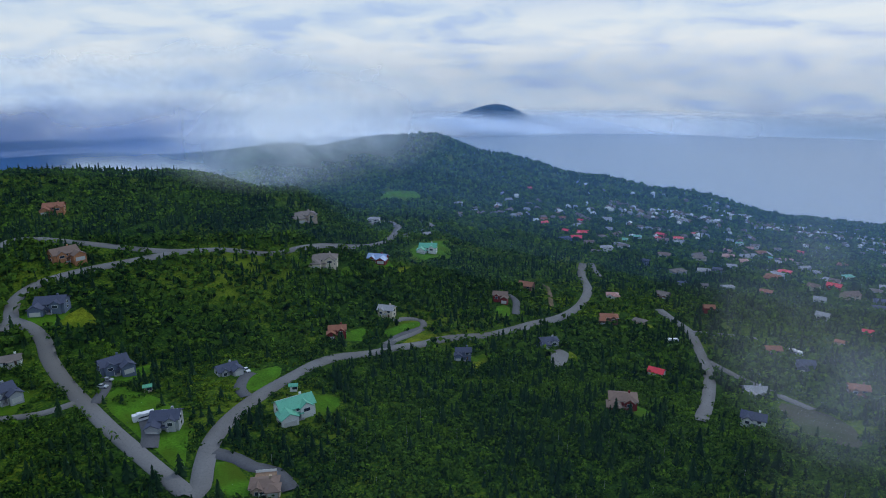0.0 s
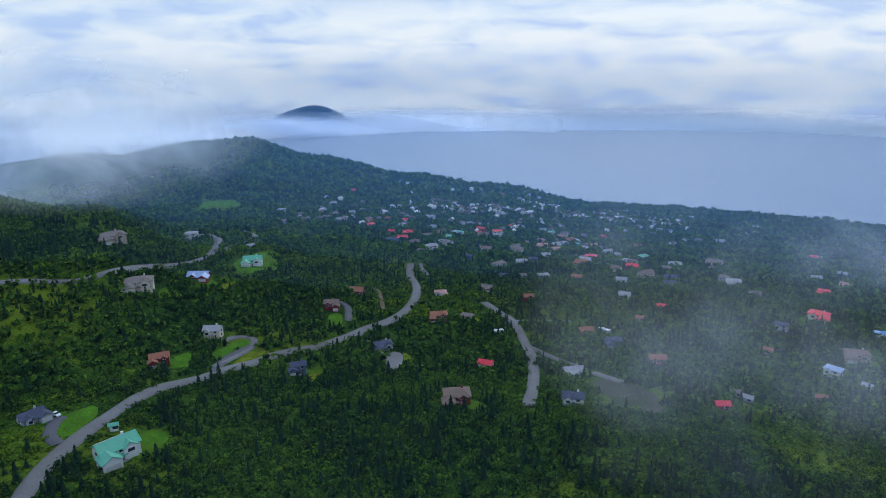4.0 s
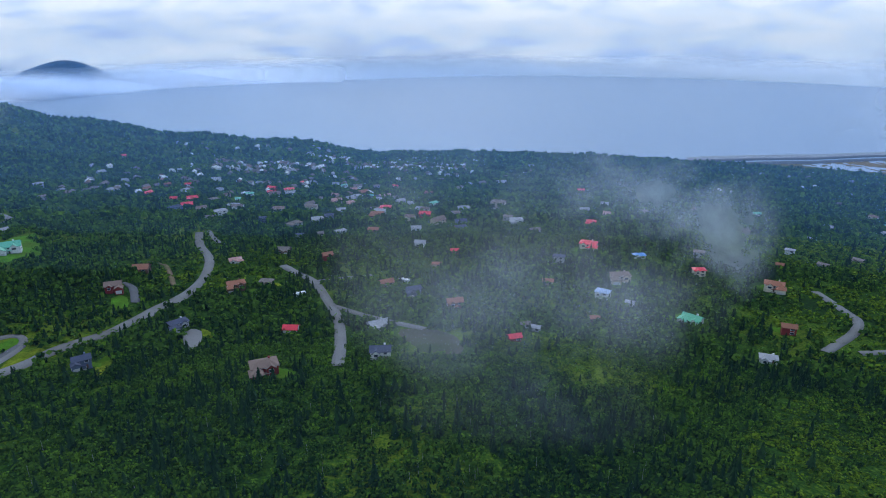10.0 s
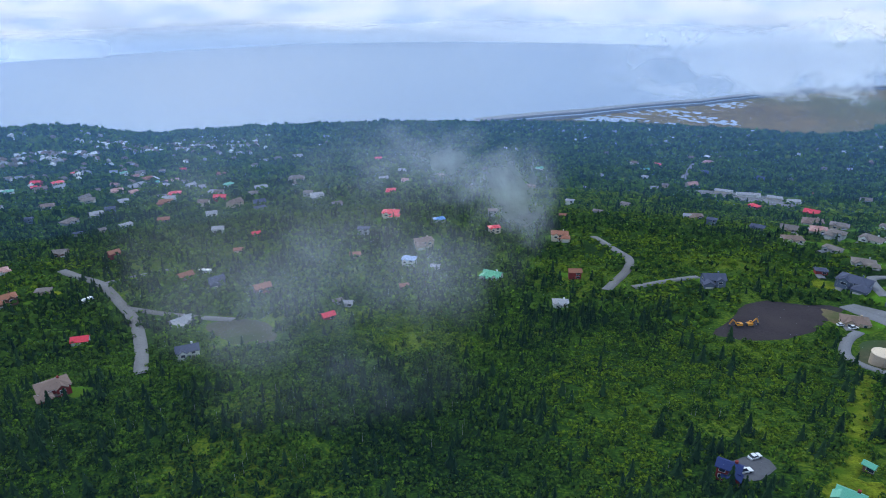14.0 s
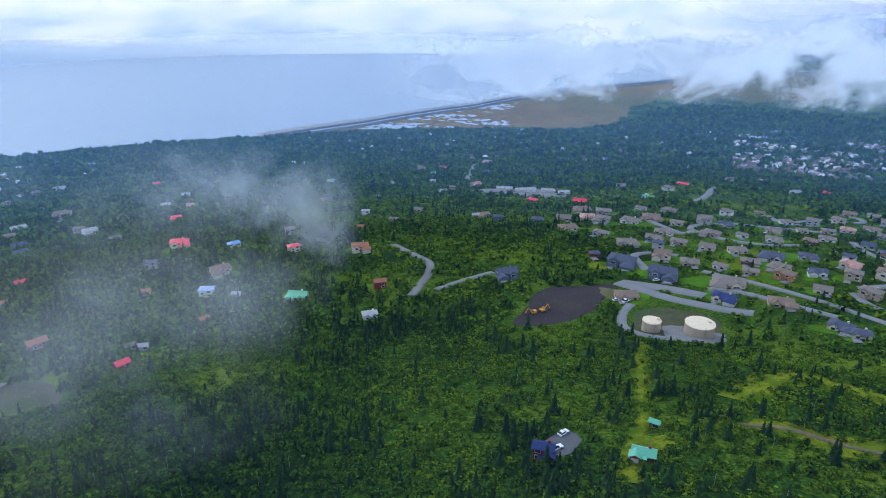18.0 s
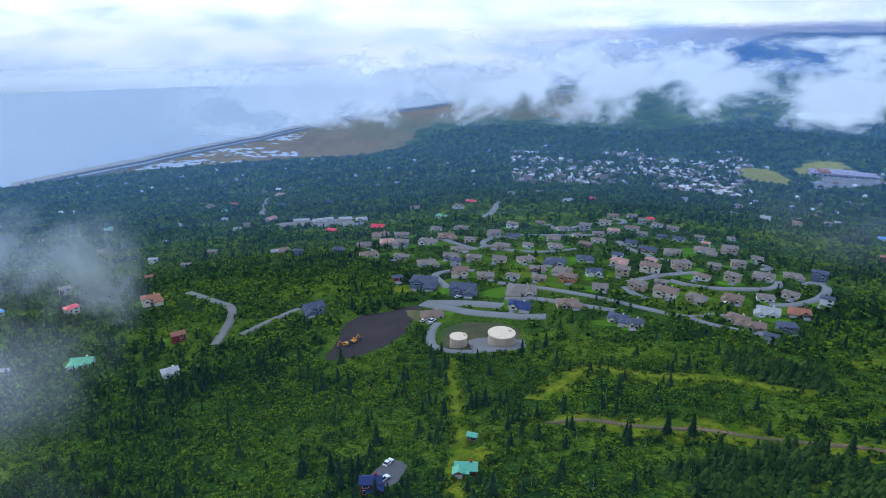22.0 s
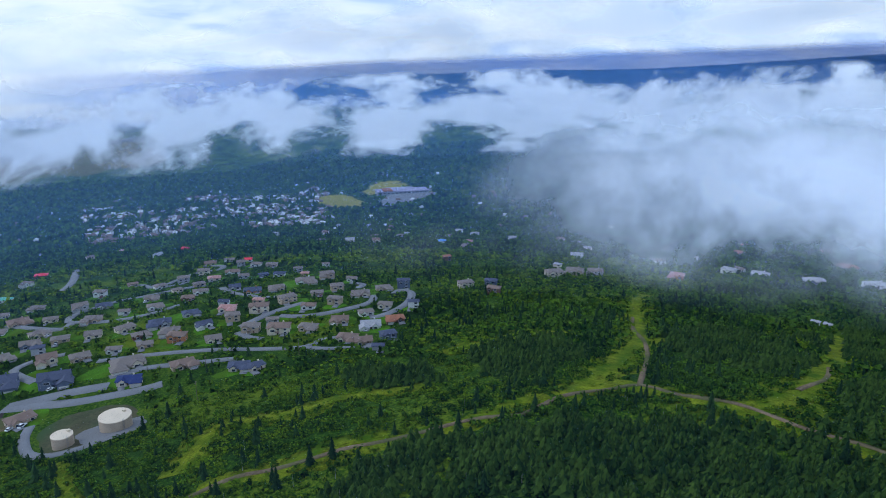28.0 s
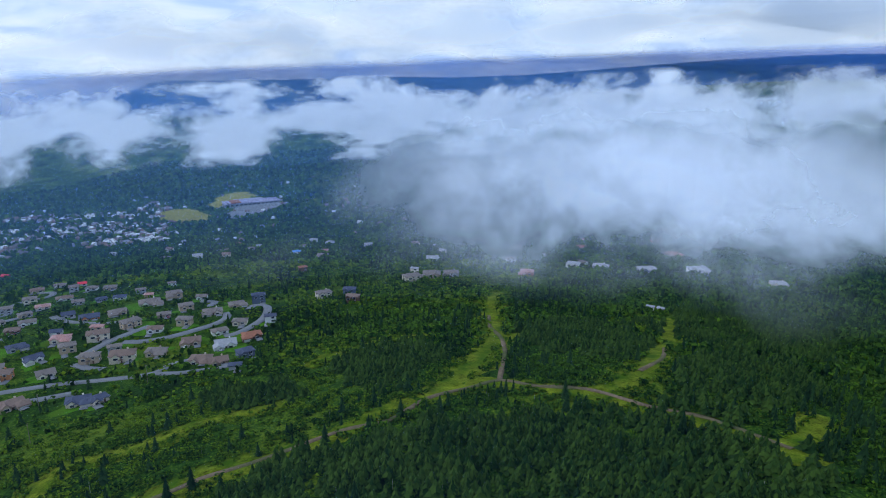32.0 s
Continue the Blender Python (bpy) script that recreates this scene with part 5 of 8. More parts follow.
house("tan house with brown shingle roof beside an estate street", 205.0, 582.1, -13, 15.4, 10.7, 1, "hip", "tan", "brown", wing="r", group="estate houses", lawn=3)
road("drive", "short paved drive of an estate house", 4.0, asphalt_mat, (208.2, 577.1), (206.2, 568.1), step=3.0)
patch("lawn", "bright green mown lawn beside a house", lawn_mat, 213.3, 580.0, 14, 8, 179, category="lawn")
house("tan house with grey shingle roof beside an estate street", 240.5, 632.3, -41, 11.9, 7.2, 1, "hip", "tan", "grey", wing="l", far=True, group="estate houses", lawn=3)
road("drive", "short paved drive of an estate house", 4.0, asphalt_mat, (235.6, 632.9), (230.5, 626.0), step=3.0)
patch("lawn", "bright green mown lawn beside a house", lawn_mat, 233.5, 633.0, 13, 8, 63, category="lawn")
house("cream house with grey shingle roof on the housing estate", 219.0, 556.3, -29, 10.6, 6.8, 1, "hip", "cream", "grey", far=True, group="estate houses")
road("drive", "short paved drive of an estate house", 4.0, asphalt_mat, (215.4, 555.9), (211.3, 547.9), step=3.0)
house("cream house with grey shingle roof on an estate plot", 197.4, 529.1, -4, 11.7, 7.6, 1, "hip", "cream", "grey", wing="r", far=True, group="estate houses", lawn=3)
road("drive", "short paved drive of an estate house", 4.0, asphalt_mat, (200.2, 526.0), (200.2, 517.0), step=3.0)
patch("lawn", "bright green mown lawn beside a house", lawn_mat, 196.1, 535.1, 10, 7, 42, category="lawn")
house("slate-blue house with grey shingle roof beside an estate street", 184.1, 510.4, -28, 12.9, 7.6, 1, "gable", "slate", "grey", wing="r", far=True, group="estate houses")
road("drive", "short paved drive of an estate house", 4.0, asphalt_mat, (179.0, 509.3), (174.9, 501.3), step=3.0)
house("tan house with grey shingle roof on an estate plot", 199.5, 497.5, -29, 11.9, 7.7, 1, "hip", "tan", "grey", far=True, group="estate houses", lawn=3)
road("drive", "short paved drive of an estate house", 4.0, asphalt_mat, (195.2, 496.9), (191.1, 489.0), step=3.0)
patch("lawn", "bright green mown lawn beside a house", lawn_mat, 206.3, 498.7, 12, 8, 118, category="lawn")
house("grey house with dark slate roof on the housing estate", 179.5, 486.8, -28, 8.5, 5.5, 2, "hip", "grey", "slate", far=True, group="estate houses", lawn=3)
road("drive", "short paved drive of an estate house", 4.0, asphalt_mat, (181.0, 484.1), (177.0, 476.1), step=3.0)
patch("lawn", "bright green mown lawn beside a house", lawn_mat, 184.1, 489.1, 10, 5, 140, category="lawn")
house("grey house with grey shingle roof on an estate plot", 158.7, 499.2, -8, 14.8, 9.2, 1, "hip", "grey", "grey", wing="r", group="estate houses", lawn=3)
road("drive", "short paved drive of an estate house", 4.0, asphalt_mat, (162.7, 495.4), (161.7, 486.4), step=3.0)
patch("lawn", "bright green mown lawn beside a house", lawn_mat, 166.8, 502.4, 16, 9, 8, category="lawn")
house("grey house with grey shingle roof on the housing estate", 250.9, 574.2, -14, 12.0, 7.3, 2, "gable", "grey", "grey", wing="l", far=True, group="estate houses", lawn=3)
road("drive", "short paved drive of an estate house", 4.0, asphalt_mat, (254.0, 570.2), (250.9, 562.2), step=3.0)
patch("lawn", "bright green mown lawn beside a house", lawn_mat, 256.0, 578.2, 11, 8, 116, category="lawn")
house("white house with dark slate roof on an estate plot", 266.3, 564.7, -27, 11.9, 8.0, 1, "hip", "white", "slate", wing="r", far=True, group="estate houses", lawn=3)
road("drive", "short paved drive of an estate house", 4.0, asphalt_mat, (262.1, 563.0), (258.1, 556.0), step=3.0)
patch("lawn", "bright green mown lawn beside a house", lawn_mat, 272.2, 562.8, 10, 8, 115, category="lawn")
house("tan house with grey shingle roof on an estate plot", 234.8, 519.7, -42, 12.6, 9.1, 1, "hip", "tan", "grey", wing="l", far=True, group="estate houses")
road("drive", "short paved drive of an estate house", 4.0, asphalt_mat, (229.7, 519.4), (223.6, 512.5), step=3.0)
house("white house with grey shingle roof on the housing estate", 290.7, 618.4, -46, 11.0, 7.2, 2, "hip", "white", "grey", far=True, group="estate houses", lawn=3)
road("drive", "short paved drive of an estate house", 4.0, asphalt_mat, (290.5, 613.7), (284.5, 607.8), step=3.0)
patch("lawn", "bright green mown lawn beside a house", lawn_mat, 285.5, 615.8, 10, 7, 131, category="lawn")
house("white house with grey shingle roof on an estate plot", 258.3, 515.6, -42, 8.5, 5.5, 1, "hip", "white", "grey", far=True, group="estate houses", lawn=3)
road("drive", "short paved drive of an estate house", 4.0, asphalt_mat, (258.9, 512.7), (252.8, 505.8), step=3.0)
patch("lawn", "bright green mown lawn beside a house", lawn_mat, 259.9, 511.7, 7, 5, 15, category="lawn")
house("tan house with brown shingle roof beside an estate street", 331.3, 633.6, -20, 9.4, 5.8, 1, "hip", "tan", "brown", far=True, group="estate houses")
road("drive", "short paved drive of an estate house", 4.0, asphalt_mat, (332.7, 631.0), (329.7, 622.0), step=3.0)
house("white house with grey shingle roof on an estate plot", 332.2, 585.6, -12, 10.9, 7.6, 1, "hip", "white", "grey", far=True, group="estate houses", lawn=3)
road("drive", "short paved drive of an estate house", 4.0, asphalt_mat, (328.4, 583.8), (326.3, 574.8), step=3.0)
patch("lawn", "bright green mown lawn beside a house", lawn_mat, 327.4, 588.8, 10, 7, 100, category="lawn")
house("tan house with grey shingle roof on an estate plot", 300.5, 546.6, -44, 11.9, 8.1, 1, "hip", "tan", "grey", wing="r", far=True, group="estate houses", lawn=3)
road("drive", "short paved drive of an estate house", 4.0, asphalt_mat, (296.1, 546.2), (290.1, 540.2), step=3.0)
patch("lawn", "bright green mown lawn beside a house", lawn_mat, 298.1, 540.1, 10, 8, 69, category="lawn")
house("white house with grey shingle roof beside an estate street", 277.9, 502.7, -29, 11.9, 7.4, 1, "hip", "white", "grey", wing="r", far=True, group="estate houses", lawn=3)
road("drive", "short paved drive of an estate house", 4.0, asphalt_mat, (273.8, 501.3), (269.7, 494.3), step=3.0)
patch("lawn", "bright green mown lawn beside a house", lawn_mat, 283.8, 505.1, 13, 8, 5, category="lawn")
house("cream house with grey shingle roof beside an estate street", 216.1, 481.8, -35, 11.0, 7.8, 1, "gable", "cream", "grey", far=True, group="estate houses", lawn=3)
road("drive", "short paved drive of an estate house", 4.0, asphalt_mat, (211.5, 481.5), (206.4, 473.6), step=3.0)
patch("lawn", "bright green mown lawn beside a house", lawn_mat, 216.5, 487.4, 10, 6, 59, category="lawn")
house("cream house with grey shingle roof on the housing estate", 235.1, 472.2, -5, 13.3, 8.2, 1, "hip", "cream", "grey", group="estate houses", lawn=3)
road("drive", "short paved drive of an estate house", 4.0, asphalt_mat, (230.6, 469.0), (230.5, 460.9), step=3.0)
patch("lawn", "bright green mown lawn beside a house", lawn_mat, 229.6, 467.0, 11, 9, 78, category="lawn")
house("grey house with dark slate roof beside an estate street", 253.0, 454.4, -31, 15.5, 9.9, 1, "hip", "grey", "slate", wing="l", group="estate houses", lawn=3)
road("drive", "short paved drive of an estate house", 4.0, asphalt_mat, (254.4, 448.3), (250.3, 441.3), step=3.0)
patch("lawn", "bright green mown lawn beside a house", lawn_mat, 261.4, 457.2, 16, 8, 85, category="lawn")
house("brown house with grey shingle roof on an estate plot", 231.8, 445.4, -19, 11.3, 6.9, 1, "hip", "brown", "grey", wing="r", far=True, group="estate houses", lawn=3)
road("drive", "short paved drive of an estate house", 4.0, asphalt_mat, (228.4, 443.8), (225.4, 435.8), step=3.0)
patch("lawn", "bright green mown lawn beside a house", lawn_mat, 238.4, 446.6, 11, 7, 159, category="lawn")
house("tan house with grey shingle roof on an estate plot", 246.6, 430.6, -38, 12.6, 8.2, 1, "hip", "tan", "grey", wing="l", group="estate houses", lawn=3)
road("drive", "short paved drive of an estate house", 4.0, asphalt_mat, (242.3, 430.4), (236.2, 423.5), step=3.0)
patch("lawn", "bright green mown lawn beside a house", lawn_mat, 242.3, 435.4, 14, 9, 119, category="lawn")
house("white house with grey shingle roof beside an estate street", 205.4, 433.0, -41, 9.4, 5.7, 1, "hip", "white", "grey", far=True, group="estate houses", lawn=3)
road("drive", "short paved drive of an estate house", 4.0, asphalt_mat, (205.3, 429.2), (200.3, 423.3), step=3.0)
patch("lawn", "bright green mown lawn beside a house", lawn_mat, 210.4, 434.1, 8, 5, 129, category="lawn")
house("tan house with grey shingle roof beside an estate street", 221.6, 421.5, -29, 10.0, 6.6, 1, "hip", "tan", "grey", far=True, group="estate houses", lawn=3)
road("drive", "short paved drive of an estate house", 4.0, asphalt_mat, (218.3, 420.8), (213.2, 412.9), step=3.0)
patch("lawn", "bright green mown lawn beside a house", lawn_mat, 223.2, 415.7, 9, 5, 92, category="lawn")
house("warm timber house with brown shingle roof beside an estate street", 239.0, 410.0, -51, 12.1, 7.6, 2, "hip", "orange", "brown", group="estate houses", lawn=3)
road("drive", "short paved drive of an estate house", 4.0, asphalt_mat, (239.1, 405.2), (232.0, 400.4), step=3.0)
patch("lawn", "bright green mown lawn beside a house", lawn_mat, 232.1, 410.5, 12, 8, 81, category="lawn")
house("cream house with brown shingle roof on the housing estate", 172.2, 456.1, -19, 11.7, 8.1, 2, "gable", "cream", "brown", wing="l", far=True, group="estate houses", lawn=3)
road("drive", "short paved drive of an estate house", 4.0, asphalt_mat, (174.0, 452.1), (170.9, 444.1), step=3.0)
patch("lawn", "bright green mown lawn beside a house", lawn_mat, 179.0, 454.0, 9, 8, 37, category="lawn")
house("tan house with grey shingle roof on an estate plot", 186.4, 440.7, -19, 12.2, 8.4, 1, "hip", "tan", "grey", group="estate houses", lawn=3)
road("drive", "short paved drive of an estate house", 4.0, asphalt_mat, (188.2, 436.7), (186.1, 427.7), step=3.0)
patch("lawn", "bright green mown lawn beside a house", lawn_mat, 184.1, 446.9, 14, 7, 129, category="lawn")
house("dark red house with dark slate roof on an estate plot", 125.7, 469.4, 5, 7.3, 5.2, 1, "hip", "red", "slate", far=True, group="estate houses", lawn=3)
road("drive", "short paved drive of an estate house", 4.0, asphalt_mat, (124.0, 466.8), (125.1, 458.8), step=3.0)
patch("lawn", "bright green mown lawn beside a house", lawn_mat, 121.9, 469.9, 6, 4, 62, category="lawn")
house("slate-blue house with dark slate roof on an estate plot", 139.6, 445.7, -31, 18.2, 12.2, 2, "hip", "slate", "slate", wing="r", group="estate houses", lawn=3)
road("drive", "short paved drive of an estate house", 4.0, asphalt_mat, (132.3, 444.7), (128.2, 436.7), step=3.0)
patch("lawn", "bright green mown lawn beside a house", lawn_mat, 148.6, 440.4, 18, 11, 20, category="lawn")
house("slate-blue house with dark slate roof on the housing estate", 158.0, 412.8, -32, 17.4, 10.3, 2, "gable", "slate", "slate", wing="r", group="estate houses", lawn=3)
road("drive", "short paved drive of an estate house", 4.0, asphalt_mat, (159.8, 407.1), (154.8, 399.1), step=3.0)
patch("lawn", "bright green mown lawn beside a house", lawn_mat, 154.8, 422.3, 15, 11, 162, category="lawn")
house("cream house with grey shingle roof beside an estate street", 195.1, 396.1, -19, 19.3, 12.7, 1, "hip", "cream", "grey", wing="l", group="estate houses", lawn=3)
road("drive", "short paved drive of an estate house", 4.0, asphalt_mat, (198.1, 389.0), (195.0, 381.0), step=3.0)
patch("lawn", "bright green mown lawn beside a house", lawn_mat, 186.2, 401.4, 18, 12, 163, category="lawn")
house("cream house with navy blue roof on an estate plot", 181.0, 369.6, -40, 13.2, 7.7, 1, "hip", "cream", "navy", wing="r", group="estate houses", lawn=3)
road("drive", "short paved drive of an estate house", 4.0, asphalt_mat, (176.0, 369.4), (170.9, 362.5), step=3.0)
patch("lawn", "bright green mown lawn beside a house", lawn_mat, 179.0, 376.4, 13, 8, 78, category="lawn")
house("tan house with brown shingle roof on the housing estate", 209.0, 356.7, -20, 13.9, 8.2, 1, "hip", "tan", "brown", wing="r", group="estate houses", lawn=3)
road("drive", "short paved drive of an estate house", 4.0, asphalt_mat, (211.7, 352.3), (208.6, 343.3), step=3.0)
patch("lawn", "bright green mown lawn beside a house", lawn_mat, 213.7, 362.4, 13, 7, 34, category="lawn")
house("tan house with brown shingle roof on an estate plot", 124.8, 381.5, -3, 13.6, 8.8, 1, "hip", "tan", "brown", group="estate houses", lawn=3)
road("drive", "short paved drive of an estate house", 4.0, asphalt_mat, (120.3, 378.6), (120.4, 369.6), step=3.0)
patch("lawn", "bright green mown lawn beside a house", lawn_mat, 132.5, 381.4, 14, 7, 60, category="lawn")
house("tan house with brown shingle roof on an estate plot", 437.7, 657.0, -36, 12.7, 7.9, 1, "hip", "tan", "brown", far=True, group="estate houses", lawn=3)
road("drive", "short paved drive of an estate house", 4.0, asphalt_mat, (432.6, 656.9), (427.5, 649.9), step=3.0)
patch("lawn", "bright green mown lawn beside a house", lawn_mat, 435.7, 650.7, 14, 9, 113, category="lawn")
house("white house with grey shingle roof on an estate plot", 465.0, 658.5, -43, 11.7, 7.1, 1, "hip", "white", "grey", far=True, group="estate houses", lawn=3)
road("drive", "short paved drive of an estate house", 4.0, asphalt_mat, (460.1, 659.0), (455.0, 652.0), step=3.0)
patch("lawn", "bright green mown lawn beside a house", lawn_mat, 465.2, 664.9, 13, 7, 1, category="lawn")
house("grey house with grey shingle roof on an estate plot", 443.9, 609.2, -36, 8.8, 6.3, 2, "gable", "grey", "grey", far=True, group="estate houses", lawn=3)
road("drive", "short paved drive of an estate house", 4.0, asphalt_mat, (440.9, 608.8), (434.8, 601.9), step=3.0)
patch("lawn", "bright green mown lawn beside a house", lawn_mat, 438.8, 609.9, 10, 6, 3, category="lawn")
house("cream house with bright red metal roof on the housing estate", 470.0, 630.0, -43, 8.0, 4.8, 1, "gable", "cream", "red", far=True, group="estate houses", lawn=3)
road("drive", "short paved drive of an estate house", 4.0, asphalt_mat, (470.3, 627.1), (464.2, 621.2), step=3.0)
patch("lawn", "bright green mown lawn beside a house", lawn_mat, 467.3, 626.2, 8, 4, 20, category="lawn")
house("white house with grey shingle roof on an estate plot", 451.4, 592.2, -57, 10.9, 7.0, 1, "hip", "white", "grey", far=True, group="estate houses", lawn=3)
road("drive", "short paved drive of an estate house", 4.0, asphalt_mat, (447.9, 593.3), (439.8, 588.5), step=3.0)
patch("lawn", "bright green mown lawn beside a house", lawn_mat, 450.9, 598.3, 11, 6, 174, category="lawn")
house("cream house with grey shingle roof on an estate plot", 397.9, 611.2, -38, 11.7, 8.3, 2, "hip", "cream", "grey", far=True, group="estate houses", lawn=3)
road("drive", "short paved drive of an estate house", 4.0, asphalt_mat, (393.0, 610.4), (388.0, 603.5), step=3.0)
patch("lawn", "bright green mown lawn beside a house", lawn_mat, 392.0, 613.5, 9, 6, 147, category="lawn")
house("cream house with salmon roof on an estate plot", 373.5, 557.8, -35, 11.8, 7.5, 1, "hip", "cream", "pink", far=True, group="estate houses", lawn=3)
road("drive", "short paved drive of an estate house", 4.0, asphalt_mat, (368.7, 557.4), (363.6, 550.5), step=3.0)
patch("lawn", "bright green mown lawn beside a house", lawn_mat, 379.9, 560.1, 10, 9, 80, category="lawn")
house("white house with brown shingle roof beside an estate street", 411.0, 579.8, -36, 14.6, 8.5, 1, "hip", "white", "brown", far=True, group="estate houses", lawn=3)
road("drive", "short paved drive of an estate house", 4.0, asphalt_mat, (405.3, 579.5), (400.2, 572.6), step=3.0)
patch("lawn", "bright green mown lawn beside a house", lawn_mat, 404.3, 584.6, 15, 9, 107, category="lawn")
house("grey house with grey shingle roof on an estate plot", 358.2, 586.6, -35, 11.1, 7.5, 2, "hip", "grey", "grey", far=True, group="estate houses", lawn=3)
road("drive", "short paved drive of an estate house", 4.0, asphalt_mat, (358.6, 582.0), (353.5, 575.1), step=3.0)
patch("lawn", "bright green mown lawn beside a house", lawn_mat, 363.6, 582.9, 10, 8, 136, category="lawn")
house("cream house with grey shingle roof on an estate plot", 327.4, 549.2, -10, 8.5, 6.1, 1, "hip", "cream", "grey", far=True, group="estate houses", lawn=3)
road("drive", "short paved drive of an estate house", 4.0, asphalt_mat, (324.2, 547.6), (323.1, 538.5), step=3.0)
patch("lawn", "bright green mown lawn beside a house", lawn_mat, 324.2, 552.6, 7, 5, 65, category="lawn")
house("tan house with grey shingle roof on an estate plot", 349.6, 547.7, -21, 10.5, 6.2, 1, "hip", "tan", "grey", far=True, group="estate houses", lawn=3)
road("drive", "short paved drive of an estate house", 4.0, asphalt_mat, (351.4, 543.8), (348.4, 535.8), step=3.0)
patch("lawn", "bright green mown lawn beside a house", lawn_mat, 355.5, 548.7, 10, 6, 117, category="lawn")
house("grey house with grey shingle roof on the housing estate", 393.3, 537.7, -37, 9.8, 5.8, 1, "gable", "grey", "grey", far=True, group="estate houses", lawn=3)
road("drive", "short paved drive of an estate house", 4.0, asphalt_mat, (394.1, 534.1), (389.1, 527.2), step=3.0)
patch("lawn", "bright green mown lawn beside a house", lawn_mat, 398.2, 535.0, 7, 5, 77, category="lawn")
house("slate-blue house with dark slate roof on the housing estate", 406.1, 523.4, -25, 8.8, 5.3, 1, "hip", "slate", "slate", far=True, group="estate houses", lawn=3)
road("drive", "short paved drive of an estate house", 4.0, asphalt_mat, (403.0, 522.8), (398.9, 514.8), step=3.0)
patch("lawn", "bright green mown lawn beside a house", lawn_mat, 405.1, 527.8, 7, 5, 55, category="lawn")
house("tan house with grey shingle roof beside an estate street", 457.0, 572.9, -49, 11.8, 7.8, 1, "hip", "tan", "grey", far=True, group="estate houses")
road("drive", "short paved drive of an estate house", 4.0, asphalt_mat, (456.6, 567.9), (449.5, 563.0), step=3.0)
house("white house with dark slate roof on the housing estate", 414.2, 509.3, -50, 10.6, 7.1, 1, "hip", "white", "slate", far=True, group="estate houses", lawn=3)
road("drive", "short paved drive of an estate house", 4.0, asphalt_mat, (409.8, 509.5), (403.8, 504.6), step=3.0)
patch("lawn", "bright green mown lawn beside a house", lawn_mat, 419.8, 509.2, 11, 6, 91, category="lawn")
house("grey house with grey shingle roof beside an estate street", 440.3, 511.5, -40, 8.9, 5.2, 2, "hip", "grey", "grey", far=True, group="estate houses", lawn=3)
road("drive", "short paved drive of an estate house", 4.0, asphalt_mat, (441.0, 507.7), (434.9, 501.8), step=3.0)
patch("lawn", "bright green mown lawn beside a house", lawn_mat, 444.0, 507.7, 9, 6, 79, category="lawn")
house("tan house with salmon roof beside an estate street", 426.5, 486.1, -51, 7.6, 5.0, 1, "hip", "tan", "pink", far=True, group="estate houses", lawn=3)
road("drive", "short paved drive of an estate house", 4.0, asphalt_mat, (426.7, 482.8), (419.6, 478.0), step=3.0)
patch("lawn", "bright green mown lawn beside a house", lawn_mat, 430.7, 485.8, 7, 4, 168, category="lawn")
house("white house with grey shingle roof on an estate plot", 485.9, 518.8, -41, 7.3, 4.6, 1, "hip", "white", "grey", far=True, group="estate houses", lawn=3)
road("drive", "short paved drive of an estate house", 4.0, asphalt_mat, (486.4, 515.7), (480.3, 509.8), step=3.0)
patch("lawn", "bright green mown lawn beside a house", lawn_mat, 487.4, 514.7, 7, 4, 82, category="lawn")
house("white house with grey shingle roof on the housing estate", 330.4, 516.7, -34, 12.6, 7.4, 1, "hip", "white", "grey", far=True, group="estate houses", lawn=3)
road("drive", "short paved drive of an estate house", 4.0, asphalt_mat, (326.1, 516.1), (321.0, 509.2), step=3.0)
patch("lawn", "bright green mown lawn beside a house", lawn_mat, 335.2, 520.9, 14, 8, 61, category="lawn")
house("brown house with brown shingle roof on an estate plot", 308.5, 502.7, -42, 10.4, 7.3, 1, "hip", "brown", "brown", far=True, group="estate houses", lawn=3)
road("drive", "short paved drive of an estate house", 4.0, asphalt_mat, (308.9, 498.4), (302.8, 492.5), step=3.0)
patch("lawn", "bright green mown lawn beside a house", lawn_mat, 312.0, 507.4, 11, 7, 107, category="lawn")
house("grey house with dark slate roof on an estate plot", 354.4, 499.9, -32, 9.9, 7.0, 1, "gable", "grey", "slate", far=True, group="estate houses", lawn=3)
road("drive", "short paved drive of an estate house", 4.0, asphalt_mat, (355.5, 495.8), (350.5, 488.9), step=3.0)
patch("lawn", "bright green mown lawn beside a house", lawn_mat, 349.4, 498.1, 7, 5, 148, category="lawn")
house("warm timber house with dark slate roof on the housing estate", 351.0, 470.1, -40, 14.7, 9.4, 1, "hip", "orange", "slate", group="estate houses", lawn=3)
road("drive", "short paved drive of an estate house", 4.0, asphalt_mat, (351.3, 464.5), (346.2, 457.5), step=3.0)
patch("lawn", "bright green mown lawn beside a house", lawn_mat, 344.3, 464.6, 12, 11, 20, category="lawn")
house("tan house with grey shingle roof on the housing estate", 368.7, 458.4, -29, 13.9, 8.7, 1, "hip", "tan", "grey", wing="l", far=True, group="estate houses", lawn=3)
road("drive", "short paved drive of an estate house", 4.0, asphalt_mat, (363.2, 457.1), (359.1, 449.1), step=3.0)
patch("lawn", "bright green mown lawn beside a house", lawn_mat, 376.1, 455.8, 14, 8, 73, category="lawn")
house("white house with grey shingle roof beside an estate street", 401.1, 457.6, -40, 17.0, 12.0, 1, "hip", "white", "grey", wing="r", group="estate houses", lawn=3)
road("drive", "short paved drive of an estate house", 4.0, asphalt_mat, (401.3, 451.1), (395.2, 444.2), step=3.0)
